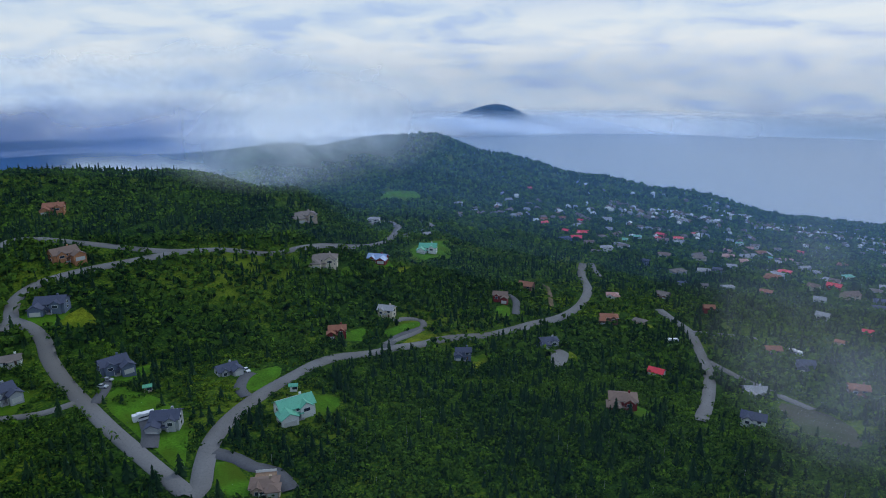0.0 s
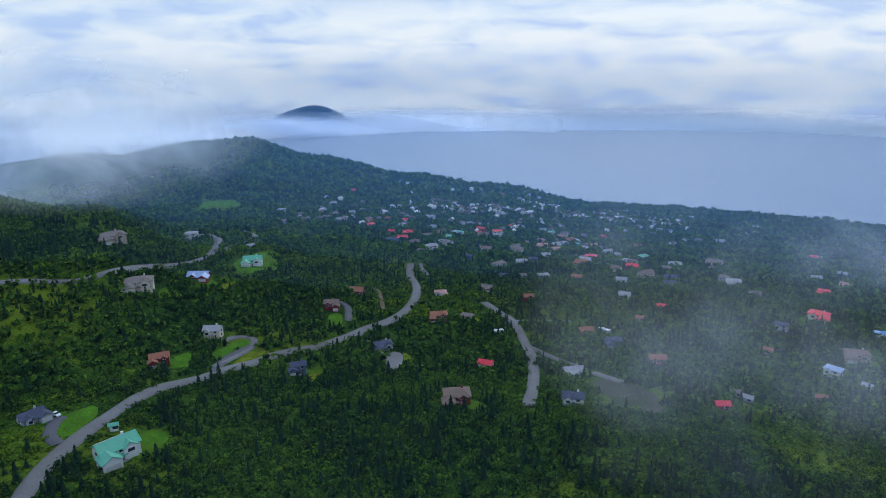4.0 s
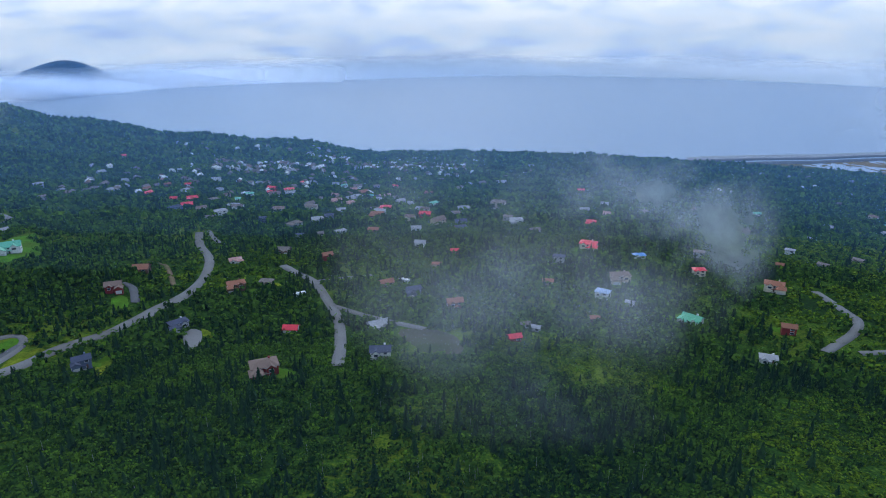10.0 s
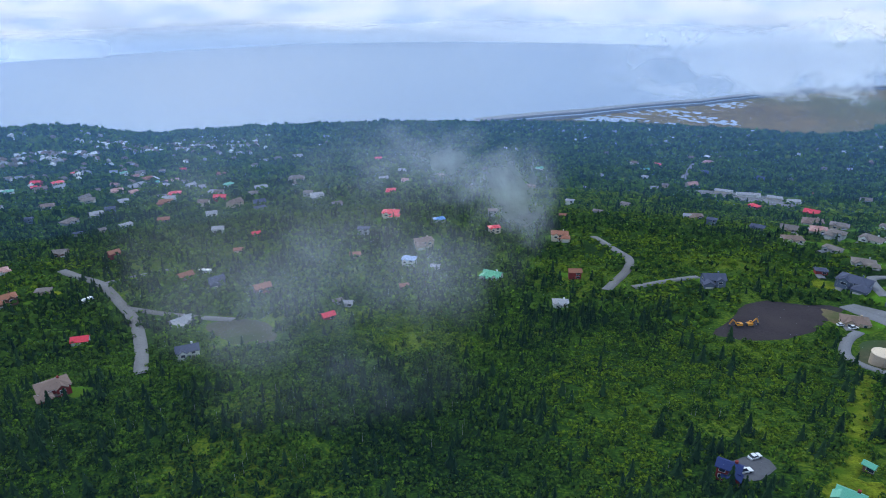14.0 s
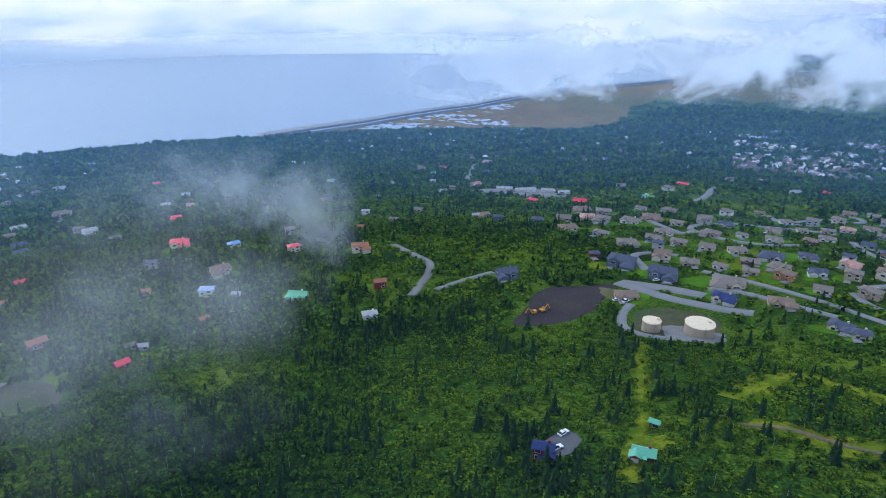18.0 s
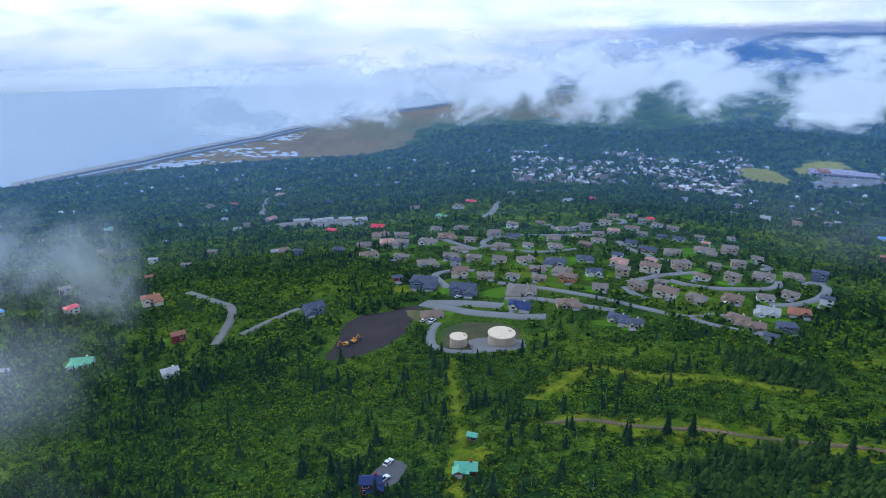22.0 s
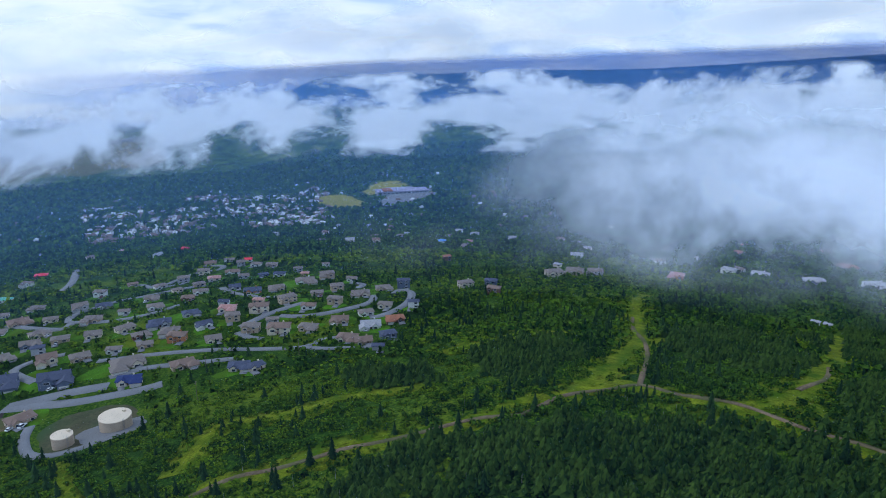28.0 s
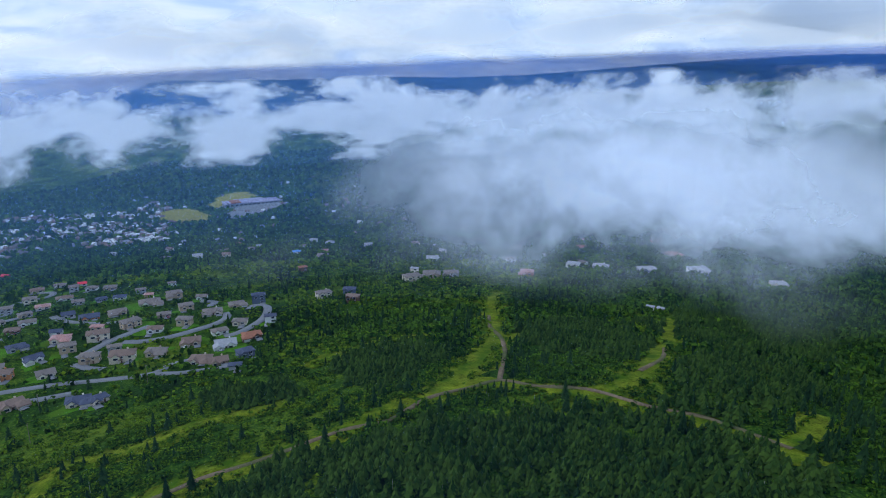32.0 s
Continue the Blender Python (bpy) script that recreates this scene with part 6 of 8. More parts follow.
patch("lawn", "bright green mown lawn beside a house", lawn_mat, 394.3, 464.4, 17, 13, 57, category="lawn")
house("tan house with grey shingle roof on an estate plot", 426.8, 455.2, -36, 12.9, 8.3, 2, "hip", "tan", "grey", wing="l", far=True, group="estate houses", lawn=3)
road("drive", "short paved drive of an estate house", 4.0, asphalt_mat, (427.5, 450.5), (422.4, 443.6), step=3.0)
patch("lawn", "bright green mown lawn beside a house", lawn_mat, 430.6, 461.5, 10, 8, 124, category="lawn")
house("white house with grey shingle roof beside an estate street", 428.9, 424.8, -60, 8.9, 5.5, 1, "gable", "white", "grey", far=True, group="estate houses", lawn=3)
road("drive", "short paved drive of an estate house", 4.0, asphalt_mat, (428.2, 421.2), (420.2, 417.3), step=3.0)
patch("lawn", "bright green mown lawn beside a house", lawn_mat, 424.3, 425.3, 10, 5, 43, category="lawn")
house("grey house with dark slate roof beside an estate street", 275.5, 449.0, -26, 11.7, 7.1, 1, "hip", "grey", "slate", wing="r", far=True, group="estate houses", lawn=3)
road("drive", "short paved drive of an estate house", 4.0, asphalt_mat, (277.4, 444.6), (273.4, 436.6), step=3.0)
patch("lawn", "bright green mown lawn beside a house", lawn_mat, 271.4, 453.9, 13, 7, 113, category="lawn")
house("white house with dark slate roof on an estate plot", 305.8, 448.0, -51, 8.1, 4.8, 1, "gable", "white", "slate", far=True, group="estate houses", lawn=3)
road("drive", "short paved drive of an estate house", 4.0, asphalt_mat, (305.8, 444.7), (298.7, 439.9), step=3.0)
patch("lawn", "bright green mown lawn beside a house", lawn_mat, 307.8, 444.6, 8, 4, 175, category="lawn")
house("cream house with salmon roof beside an estate street", 296.1, 430.5, -52, 12.4, 8.7, 1, "hip", "cream", "pink", wing="r", far=True, group="estate houses", lawn=3)
road("drive", "short paved drive of an estate house", 4.0, asphalt_mat, (291.6, 431.0), (284.5, 426.1), step=3.0)
patch("lawn", "bright green mown lawn beside a house", lawn_mat, 293.6, 437.0, 11, 7, 180, category="lawn")
house("tan house with salmon roof beside an estate street", 323.2, 426.6, -57, 8.8, 5.2, 1, "hip", "tan", "pink", far=True, group="estate houses", lawn=3)
road("drive", "short paved drive of an estate house", 4.0, asphalt_mat, (322.8, 423.8), (315.8, 418.9), step=3.0)
patch("lawn", "bright green mown lawn beside a house", lawn_mat, 326.9, 429.7, 8, 5, 5, category="lawn")
house("tan house with grey shingle roof on the housing estate", 284.1, 408.1, -34, 10.4, 7.4, 2, "hip", "tan", "grey", far=True, group="estate houses", lawn=3)
road("drive", "short paved drive of an estate house", 4.0, asphalt_mat, (280.4, 406.9), (275.3, 400.0), step=3.0)
patch("lawn", "bright green mown lawn beside a house", lawn_mat, 278.4, 409.0, 8, 7, 21, category="lawn")
house("cream house with brown shingle roof on the housing estate", 307.7, 406.7, -42, 14.5, 8.6, 2, "hip", "cream", "brown", group="estate houses")
road("drive", "short paved drive of an estate house", 4.0, asphalt_mat, (308.5, 400.9), (302.5, 395.0), step=3.0)
house("tan house with grey shingle roof beside an estate street", 334.8, 405.3, -18, 13.3, 8.0, 2, "hip", "tan", "grey", group="estate houses", lawn=3)
road("drive", "short paved drive of an estate house", 4.0, asphalt_mat, (330.5, 403.4), (327.4, 395.3), step=3.0)
patch("lawn", "bright green mown lawn beside a house", lawn_mat, 341.5, 401.1, 12, 9, 95, category="lawn")
house("tan house with grey shingle roof on the housing estate", 364.1, 402.3, -44, 9.7, 6.9, 1, "hip", "tan", "grey", far=True, group="estate houses", lawn=3)
road("drive", "short paved drive of an estate house", 4.0, asphalt_mat, (363.7, 398.5), (357.6, 392.6), step=3.0)
patch("lawn", "bright green mown lawn beside a house", lawn_mat, 366.7, 406.5, 10, 6, 73, category="lawn")
house("tan house with grey shingle roof on the housing estate", 389.2, 404.0, -35, 10.8, 7.4, 2, "hip", "tan", "grey", far=True, group="estate houses", lawn=3)
road("drive", "short paved drive of an estate house", 4.0, asphalt_mat, (384.8, 403.1), (379.7, 396.1), step=3.0)
patch("lawn", "bright green mown lawn beside a house", lawn_mat, 383.8, 406.1, 9, 6, 116, category="lawn")
house("white house with brown shingle roof beside an estate street", 331.4, 377.1, -56, 10.5, 7.1, 1, "hip", "white", "brown", far=True, group="estate houses", lawn=3)
road("drive", "short paved drive of an estate house", 4.0, asphalt_mat, (327.3, 378.2), (320.2, 373.3), step=3.0)
patch("lawn", "bright green mown lawn beside a house", lawn_mat, 329.3, 383.2, 12, 7, 126, category="lawn")
house("tan house with grey shingle roof on an estate plot", 350.0, 367.0, -64, 10.6, 7.0, 2, "hip", "tan", "grey", far=True, group="estate houses", lawn=3)
road("drive", "short paved drive of an estate house", 4.0, asphalt_mat, (349.3, 363.5), (341.2, 359.7), step=3.0)
patch("lawn", "bright green mown lawn beside a house", lawn_mat, 346.3, 362.6, 10, 8, 166, category="lawn")
house("cream house with grey shingle roof on an estate plot", 382.4, 369.9, -44, 14.2, 8.9, 1, "hip", "cream", "grey", wing="l", group="estate houses", lawn=3)
road("drive", "short paved drive of an estate house", 4.0, asphalt_mat, (382.5, 364.7), (376.4, 357.8), step=3.0)
patch("lawn", "bright green mown lawn beside a house", lawn_mat, 390.6, 368.5, 11, 9, 136, category="lawn")
house("tan house with grey shingle roof on an estate plot", 412.2, 371.6, -40, 12.4, 7.9, 1, "hip", "tan", "grey", wing="r", far=True, group="estate houses", lawn=3)
road("drive", "short paved drive of an estate house", 4.0, asphalt_mat, (412.7, 367.0), (406.6, 360.0), step=3.0)
patch("lawn", "bright green mown lawn beside a house", lawn_mat, 408.8, 377.2, 13, 8, 128, category="lawn")
house("slate-blue house with dark slate roof on an estate plot", 427.6, 361.4, -49, 10.8, 6.3, 3, "hip", "slate", "slate", far=True, group="estate houses", lawn=3)
road("drive", "short paved drive of an estate house", 4.0, asphalt_mat, (427.6, 357.5), (420.6, 351.6), step=3.0)
patch("lawn", "bright green mown lawn beside a house", lawn_mat, 428.6, 355.4, 12, 6, 96, category="lawn")
house("white house with dark slate roof on the housing estate", 265.3, 417.3, -17, 11.1, 6.8, 1, "gable", "white", "slate", wing="l", far=True, group="estate houses", lawn=3)
road("drive", "short paved drive of an estate house", 4.0, asphalt_mat, (267.2, 413.5), (265.2, 405.5), step=3.0)
patch("lawn", "bright green mown lawn beside a house", lawn_mat, 261.2, 412.7, 10, 7, 41, category="lawn")
house("cream house with grey shingle roof on an estate plot", 249.1, 382.8, -29, 10.3, 7.1, 1, "gable", "cream", "grey", far=True, group="estate houses", lawn=3)
road("drive", "short paved drive of an estate house", 4.0, asphalt_mat, (250.0, 378.5), (245.9, 371.5), step=3.0)
patch("lawn", "bright green mown lawn beside a house", lawn_mat, 244.0, 384.8, 9, 7, 67, category="lawn")
house("tan house with grey shingle roof beside an estate street", 276.5, 377.2, -55, 12.0, 7.4, 2, "hip", "tan", "grey", group="estate houses", lawn=3)
road("drive", "short paved drive of an estate house", 4.0, asphalt_mat, (272.3, 378.7), (265.2, 373.8), step=3.0)
patch("lawn", "bright green mown lawn beside a house", lawn_mat, 280.4, 382.4, 9, 6, 138, category="lawn")
house("grey house with grey shingle roof beside an estate street", 297.5, 379.0, -39, 8.7, 5.4, 1, "hip", "grey", "grey", far=True, group="estate houses", lawn=3)
road("drive", "short paved drive of an estate house", 4.0, asphalt_mat, (294.3, 379.0), (289.2, 372.1), step=3.0)
patch("lawn", "bright green mown lawn beside a house", lawn_mat, 302.3, 379.8, 9, 6, 112, category="lawn")
house("cream house with brown shingle roof on the housing estate", 285.1, 357.0, -51, 15.2, 10.2, 2, "hip", "cream", "brown", group="estate houses", lawn=3)
road("drive", "short paved drive of an estate house", 4.0, asphalt_mat, (284.9, 350.9), (277.8, 346.0), step=3.0)
patch("lawn", "bright green mown lawn beside a house", lawn_mat, 292.9, 355.8, 13, 8, 61, category="lawn")
house("tan house with grey shingle roof on an estate plot", 298.9, 342.1, -63, 12.4, 7.9, 1, "hip", "tan", "grey", wing="r", group="estate houses", lawn=3)
road("drive", "short paved drive of an estate house", 4.0, asphalt_mat, (297.8, 337.5), (289.7, 333.6), step=3.0)
patch("lawn", "bright green mown lawn beside a house", lawn_mat, 301.9, 348.5, 14, 7, 139, category="lawn")
house("tan house with brown shingle roof on the housing estate", 322.0, 333.7, -48, 11.9, 7.7, 1, "gable", "tan", "brown", wing="l", group="estate houses", lawn=3)
road("drive", "short paved drive of an estate house", 4.0, asphalt_mat, (321.9, 328.8), (315.8, 322.9), step=3.0)
patch("lawn", "bright green mown lawn beside a house", lawn_mat, 327.9, 331.7, 10, 8, 36, category="lawn")
house("white house with grey shingle roof on an estate plot", 344.9, 329.5, -33, 10.8, 6.9, 1, "hip", "white", "grey", far=True, group="estate houses", lawn=3)
road("drive", "short paved drive of an estate house", 4.0, asphalt_mat, (346.0, 325.2), (340.9, 318.2), step=3.0)
patch("lawn", "bright green mown lawn beside a house", lawn_mat, 343.9, 323.2, 9, 7, 129, category="lawn")
house("cream house with grey shingle roof on the housing estate", 366.3, 329.1, -62, 10.3, 6.9, 1, "hip", "cream", "grey", far=True, group="estate houses")
road("drive", "short paved drive of an estate house", 4.0, asphalt_mat, (365.0, 325.7), (357.0, 321.8), step=3.0)
house("white house with pale grey roof on the housing estate", 325.4, 307.0, -44, 13.5, 9.2, 1, "gable", "white", "pale", wing="l", group="estate houses", lawn=3)
road("drive", "short paved drive of an estate house", 4.0, asphalt_mat, (319.7, 306.6), (313.6, 300.7), step=3.0)
patch("lawn", "bright green mown lawn beside a house", lawn_mat, 322.6, 299.4, 13, 10, 162, category="lawn")
house("brown house with rust-brown roof beside an estate street", 345.7, 301.5, -39, 12.5, 7.9, 1, "hip", "brown", "rust", wing="l", group="estate houses", lawn=3)
road("drive", "short paved drive of an estate house", 4.0, asphalt_mat, (346.7, 296.8), (340.6, 289.9), step=3.0)
patch("lawn", "bright green mown lawn beside a house", lawn_mat, 344.8, 308.0, 12, 9, 59, category="lawn")
house("white house with dark slate roof beside an estate street", 376.2, 308.9, -53, 8.0, 5.6, 2, "hip", "white", "slate", far=True, group="estate houses", lawn=3)
road("drive", "short paved drive of an estate house", 4.0, asphalt_mat, (372.9, 309.3), (365.8, 304.4), step=3.0)
patch("lawn", "bright green mown lawn beside a house", lawn_mat, 371.9, 309.3, 6, 5, 140, category="lawn")
house("cream house with brown shingle roof on the housing estate", 288.9, 294.0, -62, 12.6, 8.6, 1, "hip", "cream", "brown", wing="r", group="estate houses", lawn=3)
road("drive", "short paved drive of an estate house", 4.0, asphalt_mat, (287.3, 289.2), (279.3, 285.4), step=3.0)
patch("lawn", "bright green mown lawn beside a house", lawn_mat, 292.5, 300.2, 11, 9, 8, category="lawn")
house("tan house with brown shingle roof on an estate plot", 287.7, 279.1, -39, 11.0, 6.5, 1, "gable", "tan", "brown", group="estate houses", lawn=3)
road("drive", "short paved drive of an estate house", 4.0, asphalt_mat, (288.2, 275.0), (283.1, 268.1), step=3.0)
patch("lawn", "bright green mown lawn beside a house", lawn_mat, 289.3, 285.1, 10, 7, 111, category="lawn")
house("slate-blue house with dark slate roof on the housing estate", 302.6, 270.8, -31, 9.9, 6.9, 2, "hip", "slate", "slate", far=True, group="estate houses", lawn=3)
road("drive", "short paved drive of an estate house", 4.0, asphalt_mat, (303.2, 266.6), (299.1, 259.6), step=3.0)
patch("lawn", "bright green mown lawn beside a house", lawn_mat, 307.2, 273.5, 9, 6, 29, category="lawn")
house("grey house with dark slate roof beside an estate street", 280.1, 259.3, -53, 7.1, 4.2, 1, "hip", "grey", "slate", far=True, group="estate houses", lawn=3)
road("drive", "short paved drive of an estate house", 4.0, asphalt_mat, (280.0, 257.1), (272.9, 252.2), step=3.0)
patch("lawn", "bright green mown lawn beside a house", lawn_mat, 283.0, 261.0, 8, 4, 123, category="lawn")
house("cream house with dark slate roof on an estate plot", 220.1, 315.9, -43, 11.8, 7.6, 1, "hip", "cream", "slate", wing="r", group="estate houses", lawn=3)
road("drive", "short paved drive of an estate house", 4.0, asphalt_mat, (220.5, 311.3), (214.4, 305.4), step=3.0)
patch("lawn", "bright green mown lawn beside a house", lawn_mat, 213.4, 315.7, 9, 7, 159, category="lawn")
house("cream house with dark slate roof on the housing estate", 224.7, 306.6, -17, 10.0, 6.0, 1, "hip", "cream", "slate", group="estate houses", lawn=3)
road("drive", "short paved drive of an estate house", 4.0, asphalt_mat, (221.5, 305.1), (218.4, 297.1), step=3.0)
patch("lawn", "bright green mown lawn beside a house", lawn_mat, 219.5, 309.3, 11, 6, 66, category="lawn")
house("cream house with grey shingle roof below the wooded hill", 551.7, 279.3, -43, 16.1, 9.6, 2, "hip", "cream", "grey")
house("tan house with grey shingle roof below the wooded hill", 580.0, 271.3, -66, 16.7, 11.4, 2, "hip", "tan", "grey", wing="l")
house("grey house with grey shingle roof below the wooded hill", 598.0, 257.9, -63, 14.4, 9.6, 2, "hip", "grey", "grey", wing="l")
house("cream house with grey shingle roof below the wooded hill", 451.1, 312.1, -37, 12.3, 7.2, 2, "hip", "cream", "grey")
house("brown house with brown shingle roof below the wooded hill", 434.7, 273.7, -75, 10.2, 6.8, 2, "hip", "brown", "brown", far=True)
house("slate-blue house with dark slate roof below the wooded hill", 467.7, 296.9, -66, 10.2, 6.8, 2, "hip", "slate", "slate", far=True)
house("cream house with pale grey roof below the wooded hill", 621.3, 310.6, -83, 8.1, 5.2, 2, "hip", "cream", "pale", far=True)
house("cream house with pale grey roof below the wooded hill", 879.3, 392.1, -80, 11.2, 7.0, 2, "hip", "cream", "pale", far=True)
house("white house with blue metal roof below the wooded hill", 761.9, 566.1, -44, 11.0, 7.2, 2, "hip", "white", "blue", far=True)
house("brown house with rust-brown roof below the wooded hill", 577.2, 423.3, -37, 8.4, 5.8, 2, "hip", "brown", "rust", far=True)
house("white house with pale grey roof below the wooded hill", 898.2, 744.9, -44, 10.5, 7.3, 2, "hip", "white", "pale", far=True)
house("warm timber house with salmon roof below the wooded hill", 637.5, 190.4, -78, 13.0, 9.4, 2, "hip", "orange", "pink", wing="l", far=True)
house("white house with pale grey roof below the wooded hill", 759.2, 170.6, -94, 15.1, 9.7, 2, "hip", "white", "pale", far=True)
house("white house with pale grey roof below the wooded hill", 766.0, 139.6, -84, 18.1, 12.5, 2, "hip", "white", "pale", wing="r")
house("slate-blue house with pale grey roof below the wooded hill", 786.9, 89.7, -63, 22.5, 14.3, 2, "hip", "slate", "pale")
house("white house with pale grey roof below the wooded hill", 831.5, 35.9, -64, 23.7, 14.2, 2, "hip", "white", "pale", wing="r")
house("cream house with pale grey roof below the wooded hill", 754.1, -46.9, -79, 16.7, 10.9, 2, "hip", "cream", "pale")
house("warm timber house with rust-brown roof below the wooded hill", 1047.1, 223.0, -83, 16.5, 10.0, 2, "hip", "orange", "rust", far=True)
house("warm timber house with rust-brown roof below the wooded hill", 1062.8, 82.7, -106, 26.0, 17.6, 2, "hip", "orange", "rust", wing="r")
house("small white shed with pale grey roof", 517.5, 54.7, -91, 5.5, 3.4, 1, "hip", "white", "pale", far=True)
house("small white shed with pale grey roof", 515.9, 46.5, -99, 5.5, 3.9, 1, "hip", "white", "pale", far=True)
house("dark red house with teal metal roof deep in green brush", 69.6, 178.0, -21, 6.8, 4.0, 1, "gable", "red", "teal", wing="l")
house("small dark red shed with navy blue roof", 38.4, 183.5, -17, 6.5, 3.9, 2, "gable", "red", "navy", wing="r")
house("small brown shed with teal metal roof", 81.6, 202.5, -35, 3.0, 1.9, 1, "gable", "brown", "teal", far=True)
# ---- ground round the tanks and in the estate ----
plot("building_site", "dark bare earth cleared for building", dirt_mat, (74.3, 403.1), (106.9, 411.9), (127.3, 407.6), (111.1, 379.7), (94.9, 351.8), (72.5, 336.0), (44.1, 336.1), (58.2, 364.1), lift=0.5)
patch("bare_bank", "bank of rusty brown earth and weeds", trail_mat, 119.3, 390.7, 9, 15, 20, lift=0.6)
plot("tank_berm", "ring of reddish weeds round the tanks", plain("reddish_weeds", (0.060, 0.055, 0.022), 0.95, 0.3, 0.08, 0.6, dirt=(0.028, 0.060, 0.012)),
     (120.4, 357.5), (134.6, 366.3), (152.8, 358.9), (167.8, 344.4), (161.6, 318.3), (140.6, 302.7), (116.4, 304.3), (109.3, 323.5), lift=0.3)
plot("tank_yard", "grey gravel yard under the water tanks", gravel_mat, (127.5, 331.3), (141.6, 331.9), (160.6, 319.3), (153.5, 304.3), (139.6, 301.7), (121.4, 304.2), lift=0.6)
patch("lawn", "bright yellow-green lawn at the estate edge", yellow_grass_mat, 125.1, 446.8, 9, 11, 0, category="lawn")
plot("paved_yard", "dark paved yard beside a blue-roofed house", drive_mat, (38.7, 194.0), (50.7, 206.0), (54.7, 195.9), (44.7, 183.0), lift=0.4)
patch("lawn", "bright lawn round the teal-roofed house", yellow_grass_mat, 76.8, 190.4, 8, 6, 30, category="lawn", wobble=0.5)
plot("playing_field", "far green playing field among woods", lawn_mat, (-1084.1, 348.3), (-1154.6, 386.5), (-1150.1, 436.9), (-1095.1, 433.6), (-1059.4, 372.8), lift=1.5, category="field")
plot("sports_field", "dry yellow sports field beside the school", field_mat, (1632.1, 1550.4), (1834.3, 1659.8), (1914.5, 1613.3), (1825.2, 1506.3), (1639.7, 1484.5), lift=1.5, category="field")
plot("sports_field", "dry yellow practice field beside the school", field_mat, (1461.8, 1594.9), (1593.0, 1600.9), (1500.2, 1404.1), (1341.3, 1299.8), (1362.2, 1437.7), lift=1.5, category="field")
plot("car_park", "pale paved yards round the school", asphalt_mat, (1522.2, 1372.2), (1718.1, 1458.3), (1814.4, 1401.1), (1700.9, 1307.9), (1480.9, 1238.7), (1450.0, 1283.0), lift=1.6, category="car park")
plot("lawn", "green lawn among far woods", lawn_mat, (698.3, 1211.8), (759.2, 1256.8), (728.9, 1185.8), (657.8, 1116.9), lift=1.0, category="lawn")
plot("works_yard", "pale gravel works yard in the far woods", gravel_mat, (57.3, 938.2), (116.3, 948.3), (199.8, 938.2), (179.9, 833.2), (129.0, 848.3), (83.1, 883.2), lift=0.8)
for fx, fy, fr in ((288.2, 560.4, 24), (399.2, 587.9, 22), (474.3, 515.0, 20), (333.8, 640.0, 26), (525.2, 594.6, 24), (252.8, 500.7, 14), (352.8, 427.0, 16), (433.0, 394.8, 16)):
    patch("lawn", "green lawn between estate houses", lawn_mat, fx, fy, fr, fr * 0.55, fx * 1.3, category="lawn", clear=False)


def water_tank(x, y, r, h):
    z = float(ground_z(x, y)) + 0.4
    top = tagged(new("water_tank"), "round cream steel water tank on a gravel yard", "water tank", "water tanks")
    top.matrix_basis = pose(x, y, z)
    tank_mat = plain("tank_paint", (0.50, 0.40, 0.30), 0.7, 0.05, 0.2, 2.0, dirt=(0.40, 0.31, 0.22), spec=0.1)
    lid_mat = plain("tank_roof_paint", (0.70, 0.58, 0.44), 0.8, 0.04, 0.2, 2.0, spec=0.05)
    part("shell", Shape().drum(0, 0, -2.5, h, r, r, 48, False), tank_mat, top, smooth=True)
    part("roof", Shape().drum(0, 0, h, h + r * 0.06, r * 1.015, r * 0.25, 48), lid_mat, top, "pale domed tank roof")
    part("rim", Shape().drum(0, 0, h - 0.35, h + 0.02, r * 1.02, r * 1.02, 48, False), lid_mat, top)
    part("hatch", Shape().box(r * 0.55, -0.8, h + 0.2, r * 0.55 + 1.4, 0.8, h + 1.1), lid_mat, top)
    lad = part("ladder", Shape().box(-0.35, -r - 0.28, 0, -0.25, -r - 0.18, h + 1).box(0.25, -r - 0.28, 0, 0.35, -r - 0.18, h + 1), concrete_mat, top)
    for k in range(int(h / 0.6)):
        part("rung", Shape().box(-0.25, -r - 0.25, 0.4 + k * 0.6, 0.25, -r - 0.2, 0.46 + k * 0.6), concrete_mat, lad)


water_tank(120.4, 321.3, 4.9, 6.2)
water_tank(144.6, 316.7, 7.7, 7.0)


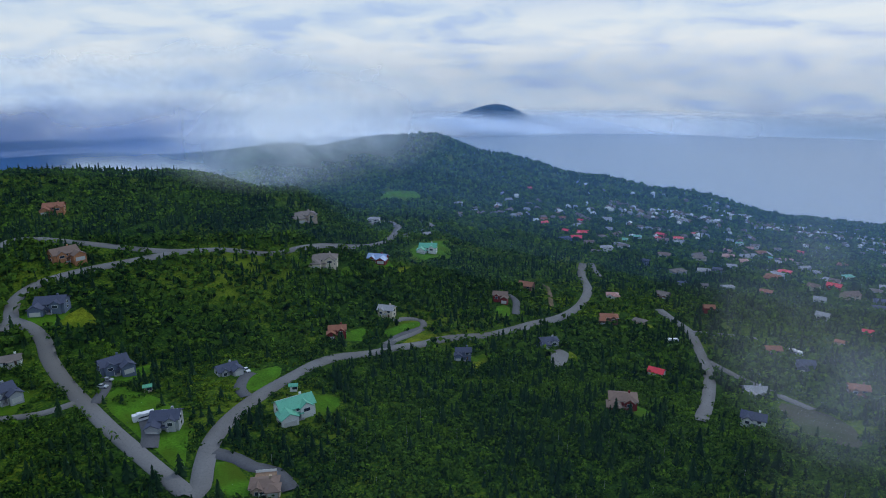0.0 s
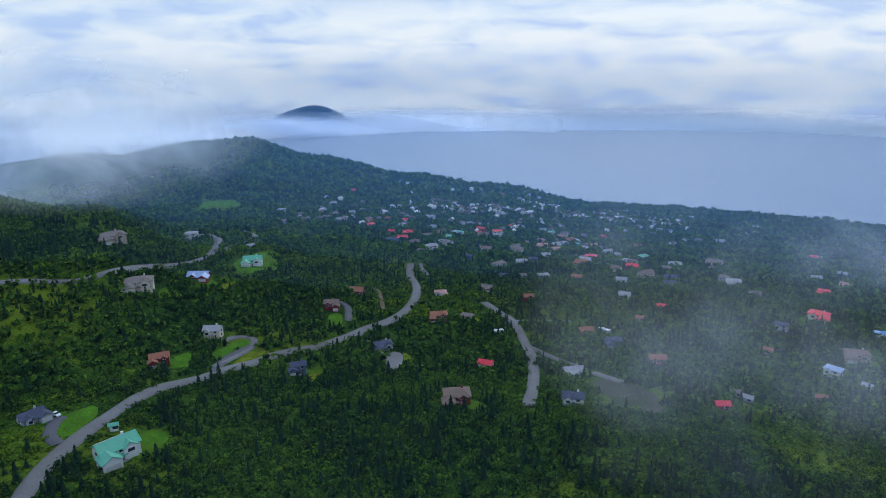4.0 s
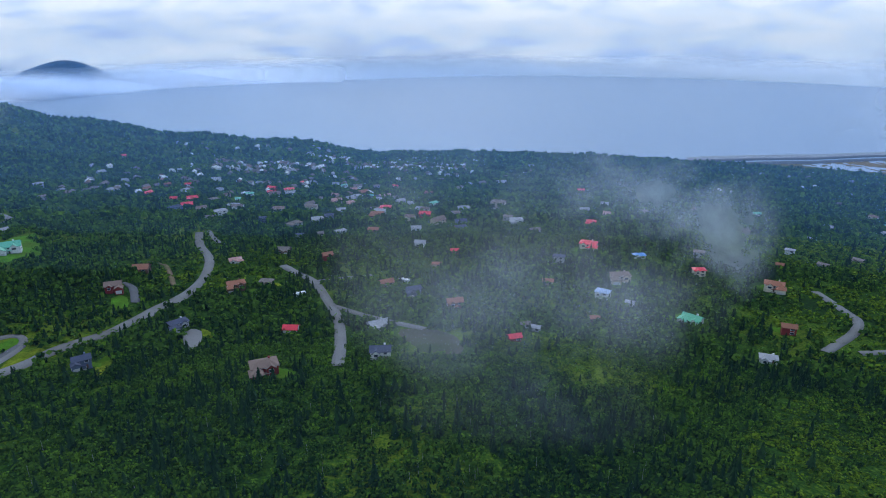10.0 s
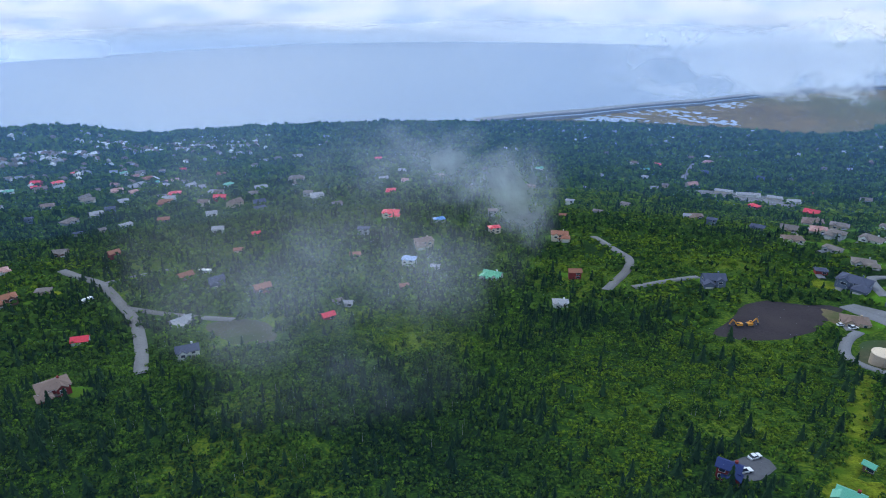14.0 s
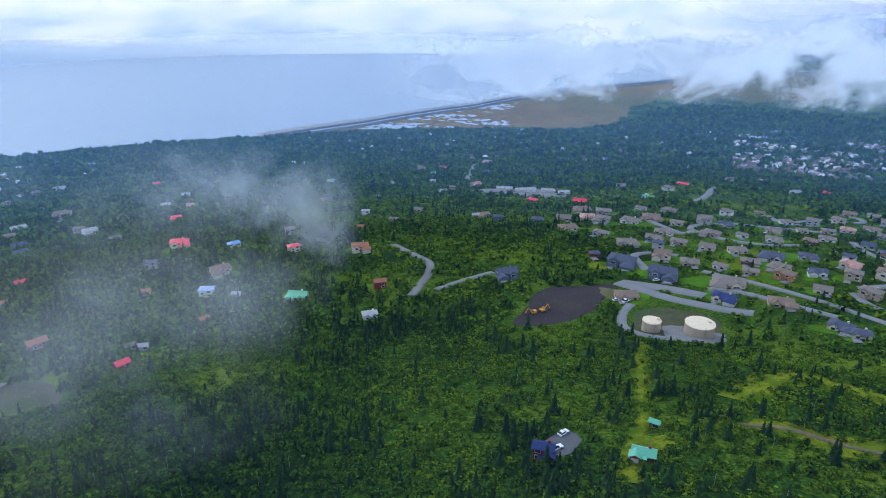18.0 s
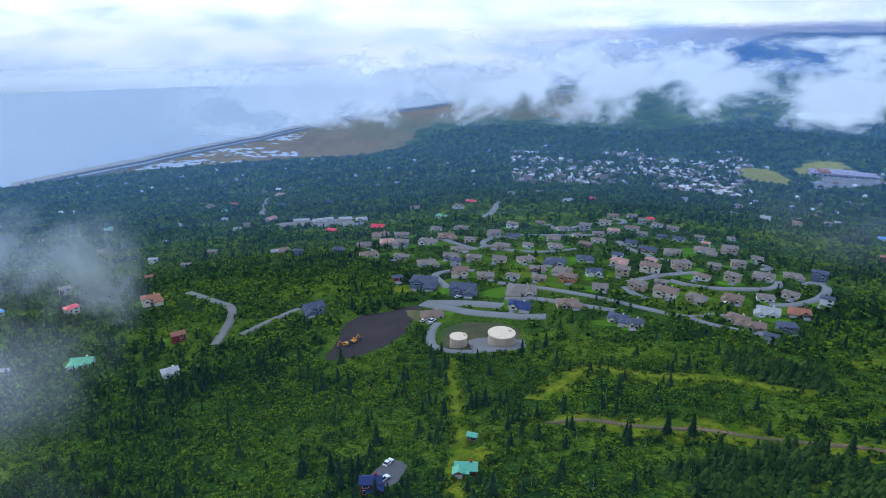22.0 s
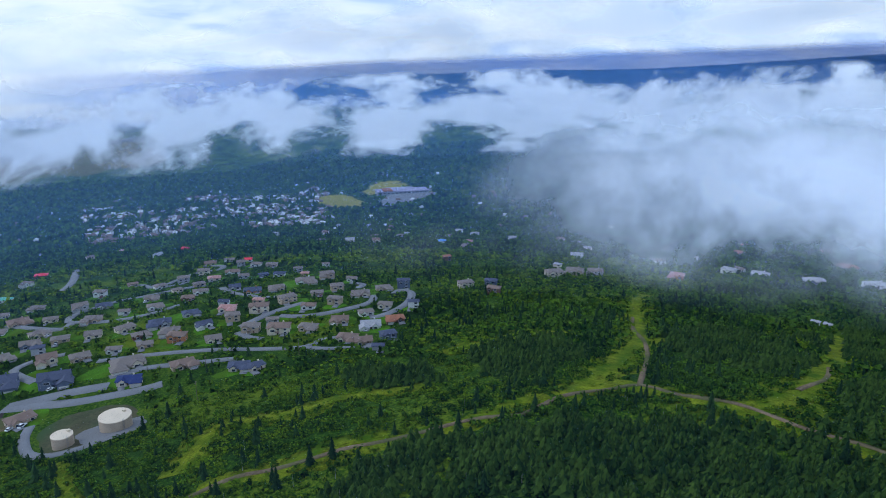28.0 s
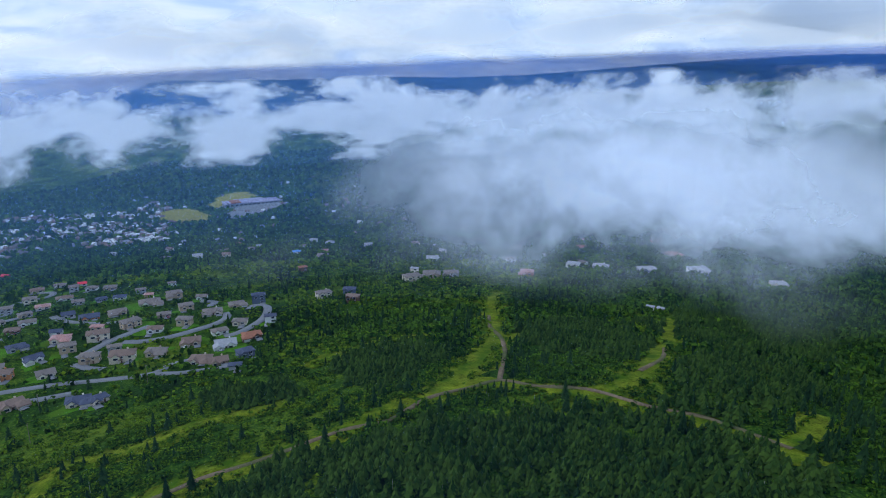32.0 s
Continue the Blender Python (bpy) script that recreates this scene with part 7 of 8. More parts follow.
def digger(x, y, turn, label):
    top = tagged(new("excavator"), label, "excavator", "diggers")
    top.matrix_basis = pose(x, y, float(ground_z(x, y)) + 0.5, 0, 0, turn) @ Matrix.Scale(0.78, 4)
    yellow = plain("digger_paint", (0.62, 0.27, 0.03), 0.5, 0.08)
    steel = plain("digger_steel", (0.05, 0.05, 0.055), 0.6, 0.1)
    for s in (-1, 1):
        part("track", Shape().box(-2.2, s * 1.5 - 0.4, 0, 2.2, s * 1.5 + 0.4, 1.0), steel, top)
    body = part("body", Shape().box(-2.4, -1.5, 1.1, 1.6, 1.5, 2.5), yellow, top)
    part("counterweight", Shape().box(-3.0, -1.4, 1.2, -2.4, 1.4, 2.4), steel, body)
    cab = part("cab", Shape().box(0.0, 0.3, 2.5, 1.6, 1.4, 3.5), yellow, top)
    part("window", Shape().box(0.2, 0.28, 2.6, 1.63, 1.42, 3.3), pane_mat, cab)
    part("boom", Shape().add([(1.2, -0.3, 2.0), (1.2, 0.2, 2.0), (4.6, 0.2, 5.0), (4.6, -0.3, 5.0), (1.2, -0.3, 2.8), (1.2, 0.2, 2.8), (4.4, 0.2, 5.7), (4.4, -0.3, 5.7)],
         [(3, 2, 1, 0), (4, 5, 6, 7), (0, 1, 5, 4), (1, 2, 6, 5), (2, 3, 7, 6), (3, 0, 4, 7)]), yellow, top)
    arm = part("arm", Shape().add([(4.3, -0.2, 5.2), (4.3, 0.15, 5.2), (6.4, 0.15, 1.6), (6.4, -0.2, 1.6), (4.8, -0.2, 5.6), (4.8, 0.15, 5.6), (6.9, 0.15, 1.8), (6.9, -0.2, 1.8)],
               [(3, 2, 1, 0), (4, 5, 6, 7), (0, 1, 5, 4), (1, 2, 6, 5), (2, 3, 7, 6), (3, 0, 4, 7)]), yellow, top)
    part("bucket", Shape().box(5.6, -0.8, 0.3, 7.0, 0.75, 1.6), steel, arm)


digger(62.4, 354.1, 200, "orange-yellow excavator parked on bare earth")
digger(68.4, 357.1, 30, "orange-yellow excavator with its arm lowered")


def vehicle(label, x, y, turn, color, length=4.6, high=1.5, category="car"):
    top = tagged(new("car" if category == "car" else "motorhome"), label, category, "parked vehicles")
    top.matrix_basis = pose(x, y, float(ground_z(x, y)) + 0.55, 0, 0, turn)
    paint = plain("vehicle_paint_" + label.split()[0], color, 0.3, 0.03, spec=0.6)
    tyre = plain("tyre_rubber", (0.02, 0.02, 0.022), 0.8, 0.05)
    L, W = length / 2, 0.95 if category == "car" else 1.2
    if category == "car":
        body = [(-L, 0.3), (-L, 0.85), (-L * 0.9, 0.95), (L * 0.45, 0.95), (L, 0.75), (L, 0.3)]
        roof = [(-L * 0.85, 0.95), (-L * 0.62, high), (L * 0.05, high), (L * 0.42, 0.95)]
    else:
        body = [(-L, 0.35), (-L, high), (L * 0.95, high), (L, 1.4), (L, 0.35)]
        roof = [(-L * 0.6, high), (-L * 0.55, high + 0.3), (-L * 0.2, high + 0.3), (-L * 0.15, high)]

    def prism(prof, w):
        n = len(prof)
        v = [(a, -w, b) for a, b in prof] + [(a, w, b) for a, b in prof]
        return Shape().add(v, [tuple(range(n)), tuple(range(2 * n - 1, n - 1, -1))] + [(i, n + i, n + (i + 1) % n, (i + 1) % n) for i in range(n)])
    bd = part("body", prism(body, W), paint, top)
    part("cabin" if category == "car" else "roof_unit", prism(roof, W * 0.88), pane_mat if category == "car" else paint, top)
    part("roof_panel" if category == "car" else "window", Shape().box(-L * 0.6, -W * 0.8, high - 0.02, L * 0.03, W * 0.8, high + 0.04) if category == "car"
         else Shape().box(-L * 0.5, -W - 0.02, 1.4, L * 0.4, W + 0.02, 2.0), paint if category == "car" else pane_mat, bd)
    for a in (-0.62, 0.62):
        for s in (-1, 1):
            ring = [(a * L + 0.34 * math.cos(t * math.pi / 6), 0.34 + 0.34 * math.sin(t * math.pi / 6)) for t in range(12)]
            v = [(p, s * W - 0.12, q) for p, q in ring] + [(p, s * W + 0.06, q) for p, q in ring]
            part("wheel", Shape().add(v, [tuple(range(12)), tuple(range(23, 11, -1))] + [(i, 12 + i, 12 + (i + 1) % 12, (i + 1) % 12) for i in range(12)]), tyre, top)


WHITE, SILVER = (0.75, 0.76, 0.78), (0.40, 0.42, 0.45)
vehicle("white motorhome parked on a paved drive", -270.1, -13.4, 100, WHITE, 8.5, 3.0, "motorhome")
vehicle("white motorhome in a forest clearing", -283.6, 372.5, 10, WHITE, 8.5, 3.0, "motorhome")
vehicle("white motorhome beside a gravel road", -325.5, 306.6, 70, WHITE, 8.5, 3.0, "motorhome")
vehicle("white car parked on a drive", -310.8, 31.6, 20, WHITE)
vehicle("silver car parked beside a house", -315.0, -28.0, 60, SILVER)
vehicle("silver car on a narrow drive", -307.9, -29.9, 60, SILVER)
vehicle("white car beside a paved drive", -203.6, 23.2, 110, WHITE)
vehicle("white car in a paved yard", 48.7, 201.0, 40, WHITE)
vehicle("white van in a paved yard", 43.7, 189.0, 30, WHITE, 5.6, 2.1)
vehicle("white car beside a building site", 117.3, 376.6, 20, WHITE)
vehicle("white van beside a building site", 122.4, 373.5, 30, WHITE, 5.4, 2.0)
vehicle("white car outside an estate house", 313.9, 331.0, 0, WHITE)
vehicle("white car on an estate drive", 151.7, 406.2, 10, WHITE)
vehicle("white car on a far estate drive", 401.3, 451.1, 10, WHITE)
vehicle("silver car on an estate street", 192.2, 409.3, 10, SILVER)

vehicle("white car parked on an estate drive", 200.2, 521.0, 86, WHITE)
vehicle("silver car parked on an estate drive", 193.2, 491.9, 61, SILVER)
vehicle("dark red car parked on an estate drive", 287.5, 610.8, 44, (0.16, 0.02, 0.02))
vehicle("white car parked on an estate drive", 292.1, 543.2, 46, WHITE)
vehicle("dark red car parked on an estate drive", 305.9, 495.5, 48, (0.16, 0.02, 0.02))
vehicle("dark blue car parked on an estate drive", 360.6, 394.6, 46, (0.03, 0.05, 0.13))
vehicle("white car parked on an estate drive", 316.6, 303.6, 46, WHITE)

def power_pole(x, y, h):
    top = tagged(new("utility_pole"), "weathered wooden utility pole in the brush", "utility pole", "utility poles")
    top.matrix_basis = pose(x, y, float(ground_z(x, y)), 0, 0, 30)
    part("pole", Shape().drum(0, 0, -1, h, 0.18, 0.12, 8), bark_mat, top)
    part("crossarm", Shape().box(-1.2, -0.08, h - 0.9, 1.2, 0.08, h - 0.7), bark_mat, top)


for px, py in ((194.9, 373.0), (207.5, 330.2), (181.3, 300.6), (251.2, 298.2)):
    power_pole(px, py, 11)

# ---- school ----
school = tagged(new("school"), "large low school with grey and purple roofs", "school")
school.matrix_basis = pose(1706, 1422, float(ground_z(1706, 1422)) + 2, 0, 0, -38)
part("wall", Shape().box(-90, -24, -12, 80, 26, 9).box(-50, 26, -12, 40, 48, 8), wall_mat("grey"), school)
part("roof", Shape().box(-92, -26, 9, 82, 27, 10.5), plain("school_roof", (0.30, 0.28, 0.40), 0.7, 0.08, 0.05), school)
part("roof", Shape().box(-51, 27, 8, 41, 49, 9.5), roof_mat("pale"), school)
part("roof", Shape().box(-70, -22, 10.6, -40, 20, 14), roof_mat("rust"), school, "raised rusty red roof over the hall")
for k in range(12):
    part("window", Shape().box(-85 + k * 13.5, -24.3, 3, -77 + k * 13.5, -23.9, 6.5), pane_mat, school)
for k, (wx, wy, wl) in enumerate(((110.4, 918.3, 11), (138.9, 908.3, 14), (171.4, 915.3, 9), (189.8, 893.2, 7))):
    works = tagged(new("works_hall"), "low pale works hall in a gravel yard", "hall", "works halls")
    works.matrix_basis = pose(wx, wy, float(ground_z(wx, wy)) + 0.6, 0, 0, -8 + 14 * (k % 2))
    part("wall", Shape().box(-wl, -5, -4, wl, 5, 3.6), wall_mat("white" if k % 2 else "cream"), works)
    part("roof", gable_shape(-wl, -5, wl, 5, 3.6, 1.5), roof_mat("pale"), works)
    for q in (-0.5, 0.4):
        part("door", Shape().box(wl * q, -5.1, 0, wl * q + 3.2, -4.95, 3), garage_mat, works)

# ---- scattered dwellings on the lower slopes ----
plot_rnd = random.Random(11)
PALETTE = [("white", "grey"), ("cream", "brown"), ("grey", "grey"), ("tan", "brown"), ("white", "pale"), ("slate", "slate"), ("brown", "rust"), ("cream", "grey"), ("grey", "pale"), ("tan", "pink"), ("white", "teal"), ("red", "red"), ("white", "pale"), ("brown", "red")]


def hamlet(b0, b1, r0, r1, count, where):
    for _ in range(count):
        b, r = radians(plot_rnd.uniform(b0, b1)), math.sqrt(plot_rnd.uniform(r0 * r0, r1 * r1))
        x, y = r * math.sin(b), r * math.cos(b)
        if ground_z(x, y) < SEA + 12 or any((x - c[0]) ** 2 + (y - c[1]) ** 2 < (c[2] + 14) ** 2 for c in CLEAR):
            continue
        wl, rf = plot_rnd.choice(PALETTE)
        w = plot_rnd.uniform(10, 15)
        house("%s house with a %s roof %s" % (wl, "grey" if rf in ("grey", "pale", "slate") else "coloured", where), x, y, -math.degrees(b) + plot_rnd.uniform(-40, 40), w, w * plot_rnd.uniform(0.55, 0.7), plot_rnd.choice((1, 2, 2)),
              plot_rnd.choice(("hip", "gable")), wl, rf, far=True, group="valley houses", wing=plot_rnd.choice(("", "", "l")), lawn=plot_rnd.choice((0, 4, 9)))


hamlet(-61, -38, 760, 1200, 44, "in the wooded valley")
hamlet(-50, -33, 640, 1080, 44, "in the wooded valley")
hamlet(-36, 0, 620, 1300, 16, "on the lower slope")
hamlet(-5, 24, 620, 1300, 18, "in the lower woods")
hamlet(24, 50, 950, 1300, 14, "below the estate")
hamlet(50, 90, 750, 1300, 16, "in the misty woods")


def distant_town(name, label, b0, b1, r0, r1, count, size, seed, clump=0.0):
    """Crowds of small far roofs in one mesh."""
    rnd = np.random.default_rng(seed)
    b, r = np.radians(rnd.uniform(b0, b1, count)), np.sqrt(rnd.uniform(r0 * r0, r1 * r1, count))
    x, y = r * np.sin(b), r * np.cos(b)
    keep = (ground_z(x, y) > SEA + 8) & (lattice(x, y, 120, seed) > clump)
    x, y = x[keep], y[keep]
    for lo, mat in enumerate((roof_mat("pale"), roof_mat("grey"), wall_mat("white"), roof_mat("brown"))):
        s = Shape()
        for k in range(lo, len(x), 4):
            w, d, h = size * rnd.uniform(0.7, 1.3), size * rnd.uniform(0.5, 0.8), size * 0.36
            t, z = rnd.uniform(0, 3.14), float(ground_z(x[k], y[k]))
            c, q = math.cos(t), math.sin(t)
            pts = [(-w, -d, -3), (w, -d, -3), (w, d, -3), (-w, d, -3), (-w, -d, h), (w, -d, h), (w, d, h), (-w, d, h), (-w * 0.8, 0, h * 1.7), (w * 0.8, 0, h * 1.7)]
            s.add([(x[k] + (c * a - q * e) / 2, y[k] + (q * a + c * e) / 2, z + f) for a, e, f in pts], [(0, 1, 5, 4), (1, 2, 6, 5), (5, 6, 9), (2, 3, 7, 6), (3, 0, 4, 7), (7, 4, 8), (4, 5, 9, 8), (6, 7, 8, 9)])
            CLEAR.append((x[k], y[k], size * 0.6, size * 0.6, 0)) if r0 < 3000 else None
        tagged(new(name, s.mesh(name, mat)), label, "town", kind="stuff")


distant_town("far_estate", "crowded pale roofs of a far housing estate", 25, 44, 1450, 2420, 1150, 12.5, 21, 0.36)
distant_town("far_hamlet", "pale roofs scattered along the far hill", -56, -26, 1300, 1950, 160, 11, 22, 0.42)
distant_town("far_hamlet", "row of white houses along the far slope", -53, -44, 1360, 1500, 90, 11, 31, 0.25)
distant_town("far_hamlet", "row of white houses along the far slope", -44, -32, 1560, 1760, 150, 11, 32, 0.25)
distant_town("far_hamlet", "pale roofs in the far valley", -64, -40, 1000, 1350, 60, 11, 25, 0.3)
distant_town("far_hamlet", "pale roofs scattered in far woods", -12, 100, 1300, 2700, 400, 11.5, 23, 0.42)
distant_town("far_city", "pale buildings of the city on the plain", 38, 100, 3600, 4700, 700, 13, 24, 0.5)

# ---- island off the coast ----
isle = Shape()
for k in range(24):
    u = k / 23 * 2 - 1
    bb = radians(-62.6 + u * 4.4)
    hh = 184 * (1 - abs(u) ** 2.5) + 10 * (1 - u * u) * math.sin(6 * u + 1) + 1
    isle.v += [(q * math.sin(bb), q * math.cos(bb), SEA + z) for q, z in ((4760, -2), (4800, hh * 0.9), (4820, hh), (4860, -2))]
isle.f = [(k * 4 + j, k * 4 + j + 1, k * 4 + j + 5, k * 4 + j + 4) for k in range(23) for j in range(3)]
# the blue of distance haze is put into the forest colour
tagged(new("far_island", isle.mesh("far_island", plain("far_forest_hazed", (0.020, 0.055, 0.13), 0.9, 0.2, 0.01, 0.05), True)), "low wooded island tinted dark blue for haze", "island", kind="structure")

# ---- meadows ----
meadow(160.6, 235.2, 75, 100, -20)
meadow(215.2, 213.2, 90, 45, 45)
meadow(118.8, 119.6, 70, 45, 0)
meadow(331.0, 245.5, 60, 30, 50)
meadow(427.4, 50.0, 70, 40, 0)
meadow(60.6, 288.0, 55, 95, 0)
meadow(110.2, 181.1, 60, 50, 0)
meadow(260.0, 186.7, 70, 45, 20)
meadow(9.9, 253.1, 40, 90, 0)
meadow(39.5, 423.1, 40, 60, 0)
meadow(-299.7, 27.7, 40, 40, 0)
meadow(-422.8, 325.4, 60, 80, 0)
meadow(0, 470, 70, 90)
meadow(90, 480, 45, 60)
meadow(60, 620, 90, 70)
meadow(180, 760, 140, 70)
meadow(430, 330, 80, 60)
meadow(-120, 300, 60, 40)
# four wide clearings added to lighten the woods in place of stronger sun
meadow(300, 800, 200, 100)
meadow(560, 480, 120, 150)
meadow(480, 260, 90, 80)
meadow(660, 250, 150, 120)
meadow(-60, 700, 120, 120)


def strip(width, *pts):
    """An open ride of long grass through the woods."""
    road("meadow_strip", GRASS, width, yellow_grass_mat, *pts, lift=0.12, ragged=1.3, category="meadow", bare=0.13)
    for p in smooth_line(pts, 14.0):
        meadow(float(p[0]), float(p[1]), width * 0.62, width * 0.62)


GRASS = "strip of yellow-green meadow grass"
strip(26, (520.4, 179.4), (476.2, 171.5), (419.7, 149.7), (361.2, 128.1), (295.9, 115.7), (247.7, 113.0))
strip(22, (490.1, 38.1), (436.9, 33.5), (383.8, 31.0), (299.9, 34.4), (268.2, 45.4))
strip(14, (284.4, 213.4), (308.4, 202.5), (330.1, 179.5), (344.8, 164.0))
strip(15, (136.1, 192.2), (153.6, 175.4), (179.3, 153.4), (206.1, 134.4), (233.7, 120.6))
strip(16, (234.7, 116.4), (262.5, 99.4), (264.8, 66.8), (262.0, 37.4), (254.2, 11.3), (237.5, -11.4), (223.7, -34.1))
strip(16, (220.0, -25.0), (240.0, -25.6), (284.5, -42.9))
strip(16, (122.8, 225.3), (142.7, 240.9), (160.7, 245.4), (180.2, 221.2), (210.1, 206.3), (234.9, 187.4))
strip(10, (118.5, 206.2), (135.1, 190.2), (158.7, 177.3), (179.5, 164.6))
strip(7, (109.3, 302.4), (101.2, 277.5), (91.1, 247.5), (83.0, 217.5), (72.8, 192.5), (60.7, 162.6))
SPRUCE_WOODS = ((197.8, 66.6, 62, 42, -60), (201.2, 10.8, 60, 55, 0), (284.8, 160.4, 45, 28, 20), (375.1, 79.9, 60, 40, 10), (465.6, -11.8, 90, 60, 0), (240.3, 212.5, 20, 30, 0), (163.9, 128.5, 40, 28, -40), (325.7, -7.8, 50, 30, 0))
ESTATE = (341.3, 518.7, 265, 195, 57)

# ---- planting ----
shape_rnd = np.random.default_rng(3)
NEAR_LEAF = [leaf_ball(30, 1.0, 0.5, 0.29, 5, shape_rnd) for _ in range(6)]
MID_LEAF = [leaf_ball(11, 1.0, 0.55, 0.47, 4, shape_rnd) for _ in range(6)]
FAR_LEAF = [leaf_ball(6, 1.0, 0.5, 0.72, 3, shape_rnd) for _ in range(6)]
LAST_LEAF = [leaf_ball(5, 1.0, 0.5, 0.85, 3, shape_rnd) for _ in range(6)]
NEAR_SPRUCE = [spruce_shape(5, 6, shape_rnd) for _ in range(4)]
MID_SPRUCE = [spruce_shape(4, 5, shape_rnd) for _ in range(4)]
FAR_SPRUCE = [spruce_shape(2, 4, shape_rnd) for _ in range(3)]


def plant(r0, r1, b0, b1, spacing, leaves, spruces, what):
    x, y = sites(r0, r1, b0, b1, spacing)
    o = openness(x, y)
    n1, n2 = lattice(x, y, 45, 1), lattice(x, y, 14, 2)
    keep = rng.uniform(0, 1, len(x)) < np.clip(0.7 + 0.9 * n2 - 0.15 * o, 0, 1)
    dense = np.zeros(len(x))
    for px, py, rx, ry, turn in SPRUCE_WOODS:
        c, s = math.cos(radians(turn)), math.sin(radians(turn))
        dx, dy = x - px, y - py
        dense = np.maximum(dense, (((c * dx + s * dy) / rx) ** 2 + ((c * dy - s * dx) / ry) ** 2 < 1.0) * 1.0)
    keep &= (dense == 0) | (rng.uniform(0, 1, len(x)) < 0.3)
    px, py, rx, ry, turn = ESTATE
    c, s = math.cos(radians(turn)), math.sin(radians(turn))
    inside = ((c * (x - px) + s * (y - py)) / rx) ** 2 + ((c * (y - py) - s * (x - px)) / ry) ** 2 < 1
    keep &= ~inside | (rng.uniform(0, 1, len(x)) < 0.45)
    o = np.maximum(o, inside * 0.8)
    x, y, o, n1, dense = x[keep], y[keep], o[keep], n1[keep], dense[keep]
    conifer = rng.uniform(0, 1, len(x)) < np.maximum(np.clip(0.13 + 0.80 * (n1 - 0.45), 0.04, 0.6) * (0.68 if spacing < 3.5 else 0.8 if spacing < 5 else 0.6) * (1 - 0.75 * o), 0)
    low = (~conifer) & (rng.uniform(0, 1, len(x)) < (0.34 if spacing < 5 else 0.45) + 0.55 * o)
    tree = ~conifer & ~low
    s = min(spacing, 4 + 0.35 * spacing) * rng.uniform(0.5, 0.88, len(x))
    scatter(leaves, x[tree], y[tree], s[tree], s[tree] * rng.uniform(0.9, 1.7, tree.sum()), leaf_mat, "birch_wood", "dense green birch and alder wood, " + what, rng, 0.2, 0.6)
    open_low = low & (rng.uniform(0, 1, len(x)) < 0.9 * o)
    low &= ~open_low
    scatter(leaves, x[low], y[low], s[low] * 0.8, s[low] * rng.uniform(0.7, 1.3, low.sum()), shrub_mat, "brush", "low bright green brush, " + what, rng, 0.2, 0.6)
    scatter(leaves, x[open_low], y[open_low], s[open_low] * rng.uniform(0.6, 1.05, open_low.sum()), s[open_low] * rng.uniform(0.4, 0.95, open_low.sum()), tuft_mat, "meadow_brush", "yellow-green low meadow growth, " + what, rng, 0.2, 0.6)
    h = (4.2 + 5.5 * rng.uniform(0, 1, len(x)) ** 2) * (0.9 + 0.035 * spacing)
    h = np.where(dense > 0, h * 0.62, h)
    scatter(spruces, x[conifer], y[conifer], h[conifer] * np.where(dense[conifer] > 0, 2.1, 1.0) * rng.uniform(0.8, 1.25, conifer.sum()), h[conifer], needle_mat, "spruce_wood", "dark pointed spruces, " + what, rng, 0.3)


def conifer_stand(x, y, rx, ry, turn):
    """A closed stand of young conifers."""
    n = int(math.pi * rx * ry / 8.0)
    a, r = rng.uniform(0, 2 * np.pi, n), np.sqrt(rng.uniform(0, 1, n))
    c, s = math.cos(radians(turn)), math.sin(radians(turn))
    edge = 0.6 + 0.75 * lattice(np.cos(a) * 3 + x, np.sin(a) * 3 + y, 1.0, 9)
    u, v = np.cos(a) * r * rx * edge, np.sin(a) * r * ry * edge
    px, py = x + c * u - s * v, y + s * u + c * v
    ok = is_free(px, py) & (rng.uniform(0, 1, n) < 0.35 + 0.9 * lattice(px, py, 16, 12))
    px, py = px[ok], py[ok]
    h = rng.uniform(3.2, 7.6, len(px)) * (0.8 + 0.4 * lattice(px, py, 25, 13))
    scatter(MID_SPRUCE, px, py, h * rng.uniform(1.5, 2.3, len(px)), h, young_needle_mat, "conifer_stand", "closed dark stand of young conifers", rng, 0.3)


for stand in SPRUCE_WOODS:
    conifer_stand(*stand)
plant(125, 350, -106, 103, 3.1, NEAR_LEAF, NEAR_SPRUCE, "on the near slope")
plant(350, 720, -105, 103, 4.2, MID_LEAF, MID_SPRUCE, "round the houses")
plant(720, 1500, -104, 103, 7.8, FAR_LEAF, FAR_SPRUCE, "on the lower slopes")
plant(1500, 3300, -82, 103, 16.5, LAST_LEAF, FAR_SPRUCE, "far down by the coast")


# ---- single trees nearest to the drone ----
def crown_mesh(name, quads, mat):
    return array_mesh(name, quads.reshape(-1, 3), np.arange(quads.shape[0] * 4).reshape(-1, 4), mat)


def birch_tree(rnd, h):
    top = tagged(new("birch_tree"), "small leafy birch with a pale trunk in green brush", "tree", "birches")
    part("trunk", Shape().drum(0, 0, -0.5, h * 0.75, 0.12, 0.05, 6), plain("birch_bark", (0.42, 0.40, 0.36), 0.85, 0.2, 3, 20), top)
    q = leaf_ball(150, h * 0.30, h * 0.30, 0.28, 7, rnd)
    q[..., 2] += h * 0.22
    part("crown", crown_mesh("crown", q, leaf_mat), None, top)
    return top


def spruce_tree(rnd, h):
    top = tagged(new("spruce_tree"), "dark narrow spruce standing above the brush", "tree", "spruces")
    part("trunk", Shape().drum(0, 0, -0.5, h * 0.9, 0.14, 0.03, 6), bark_mat, top)
    q = spruce_shape(12, 8, rnd) * np.array([h * 0.95, h * 0.95, h])
    part("crown", crown_mesh("crown", q, needle_mat), None, top)
    return top


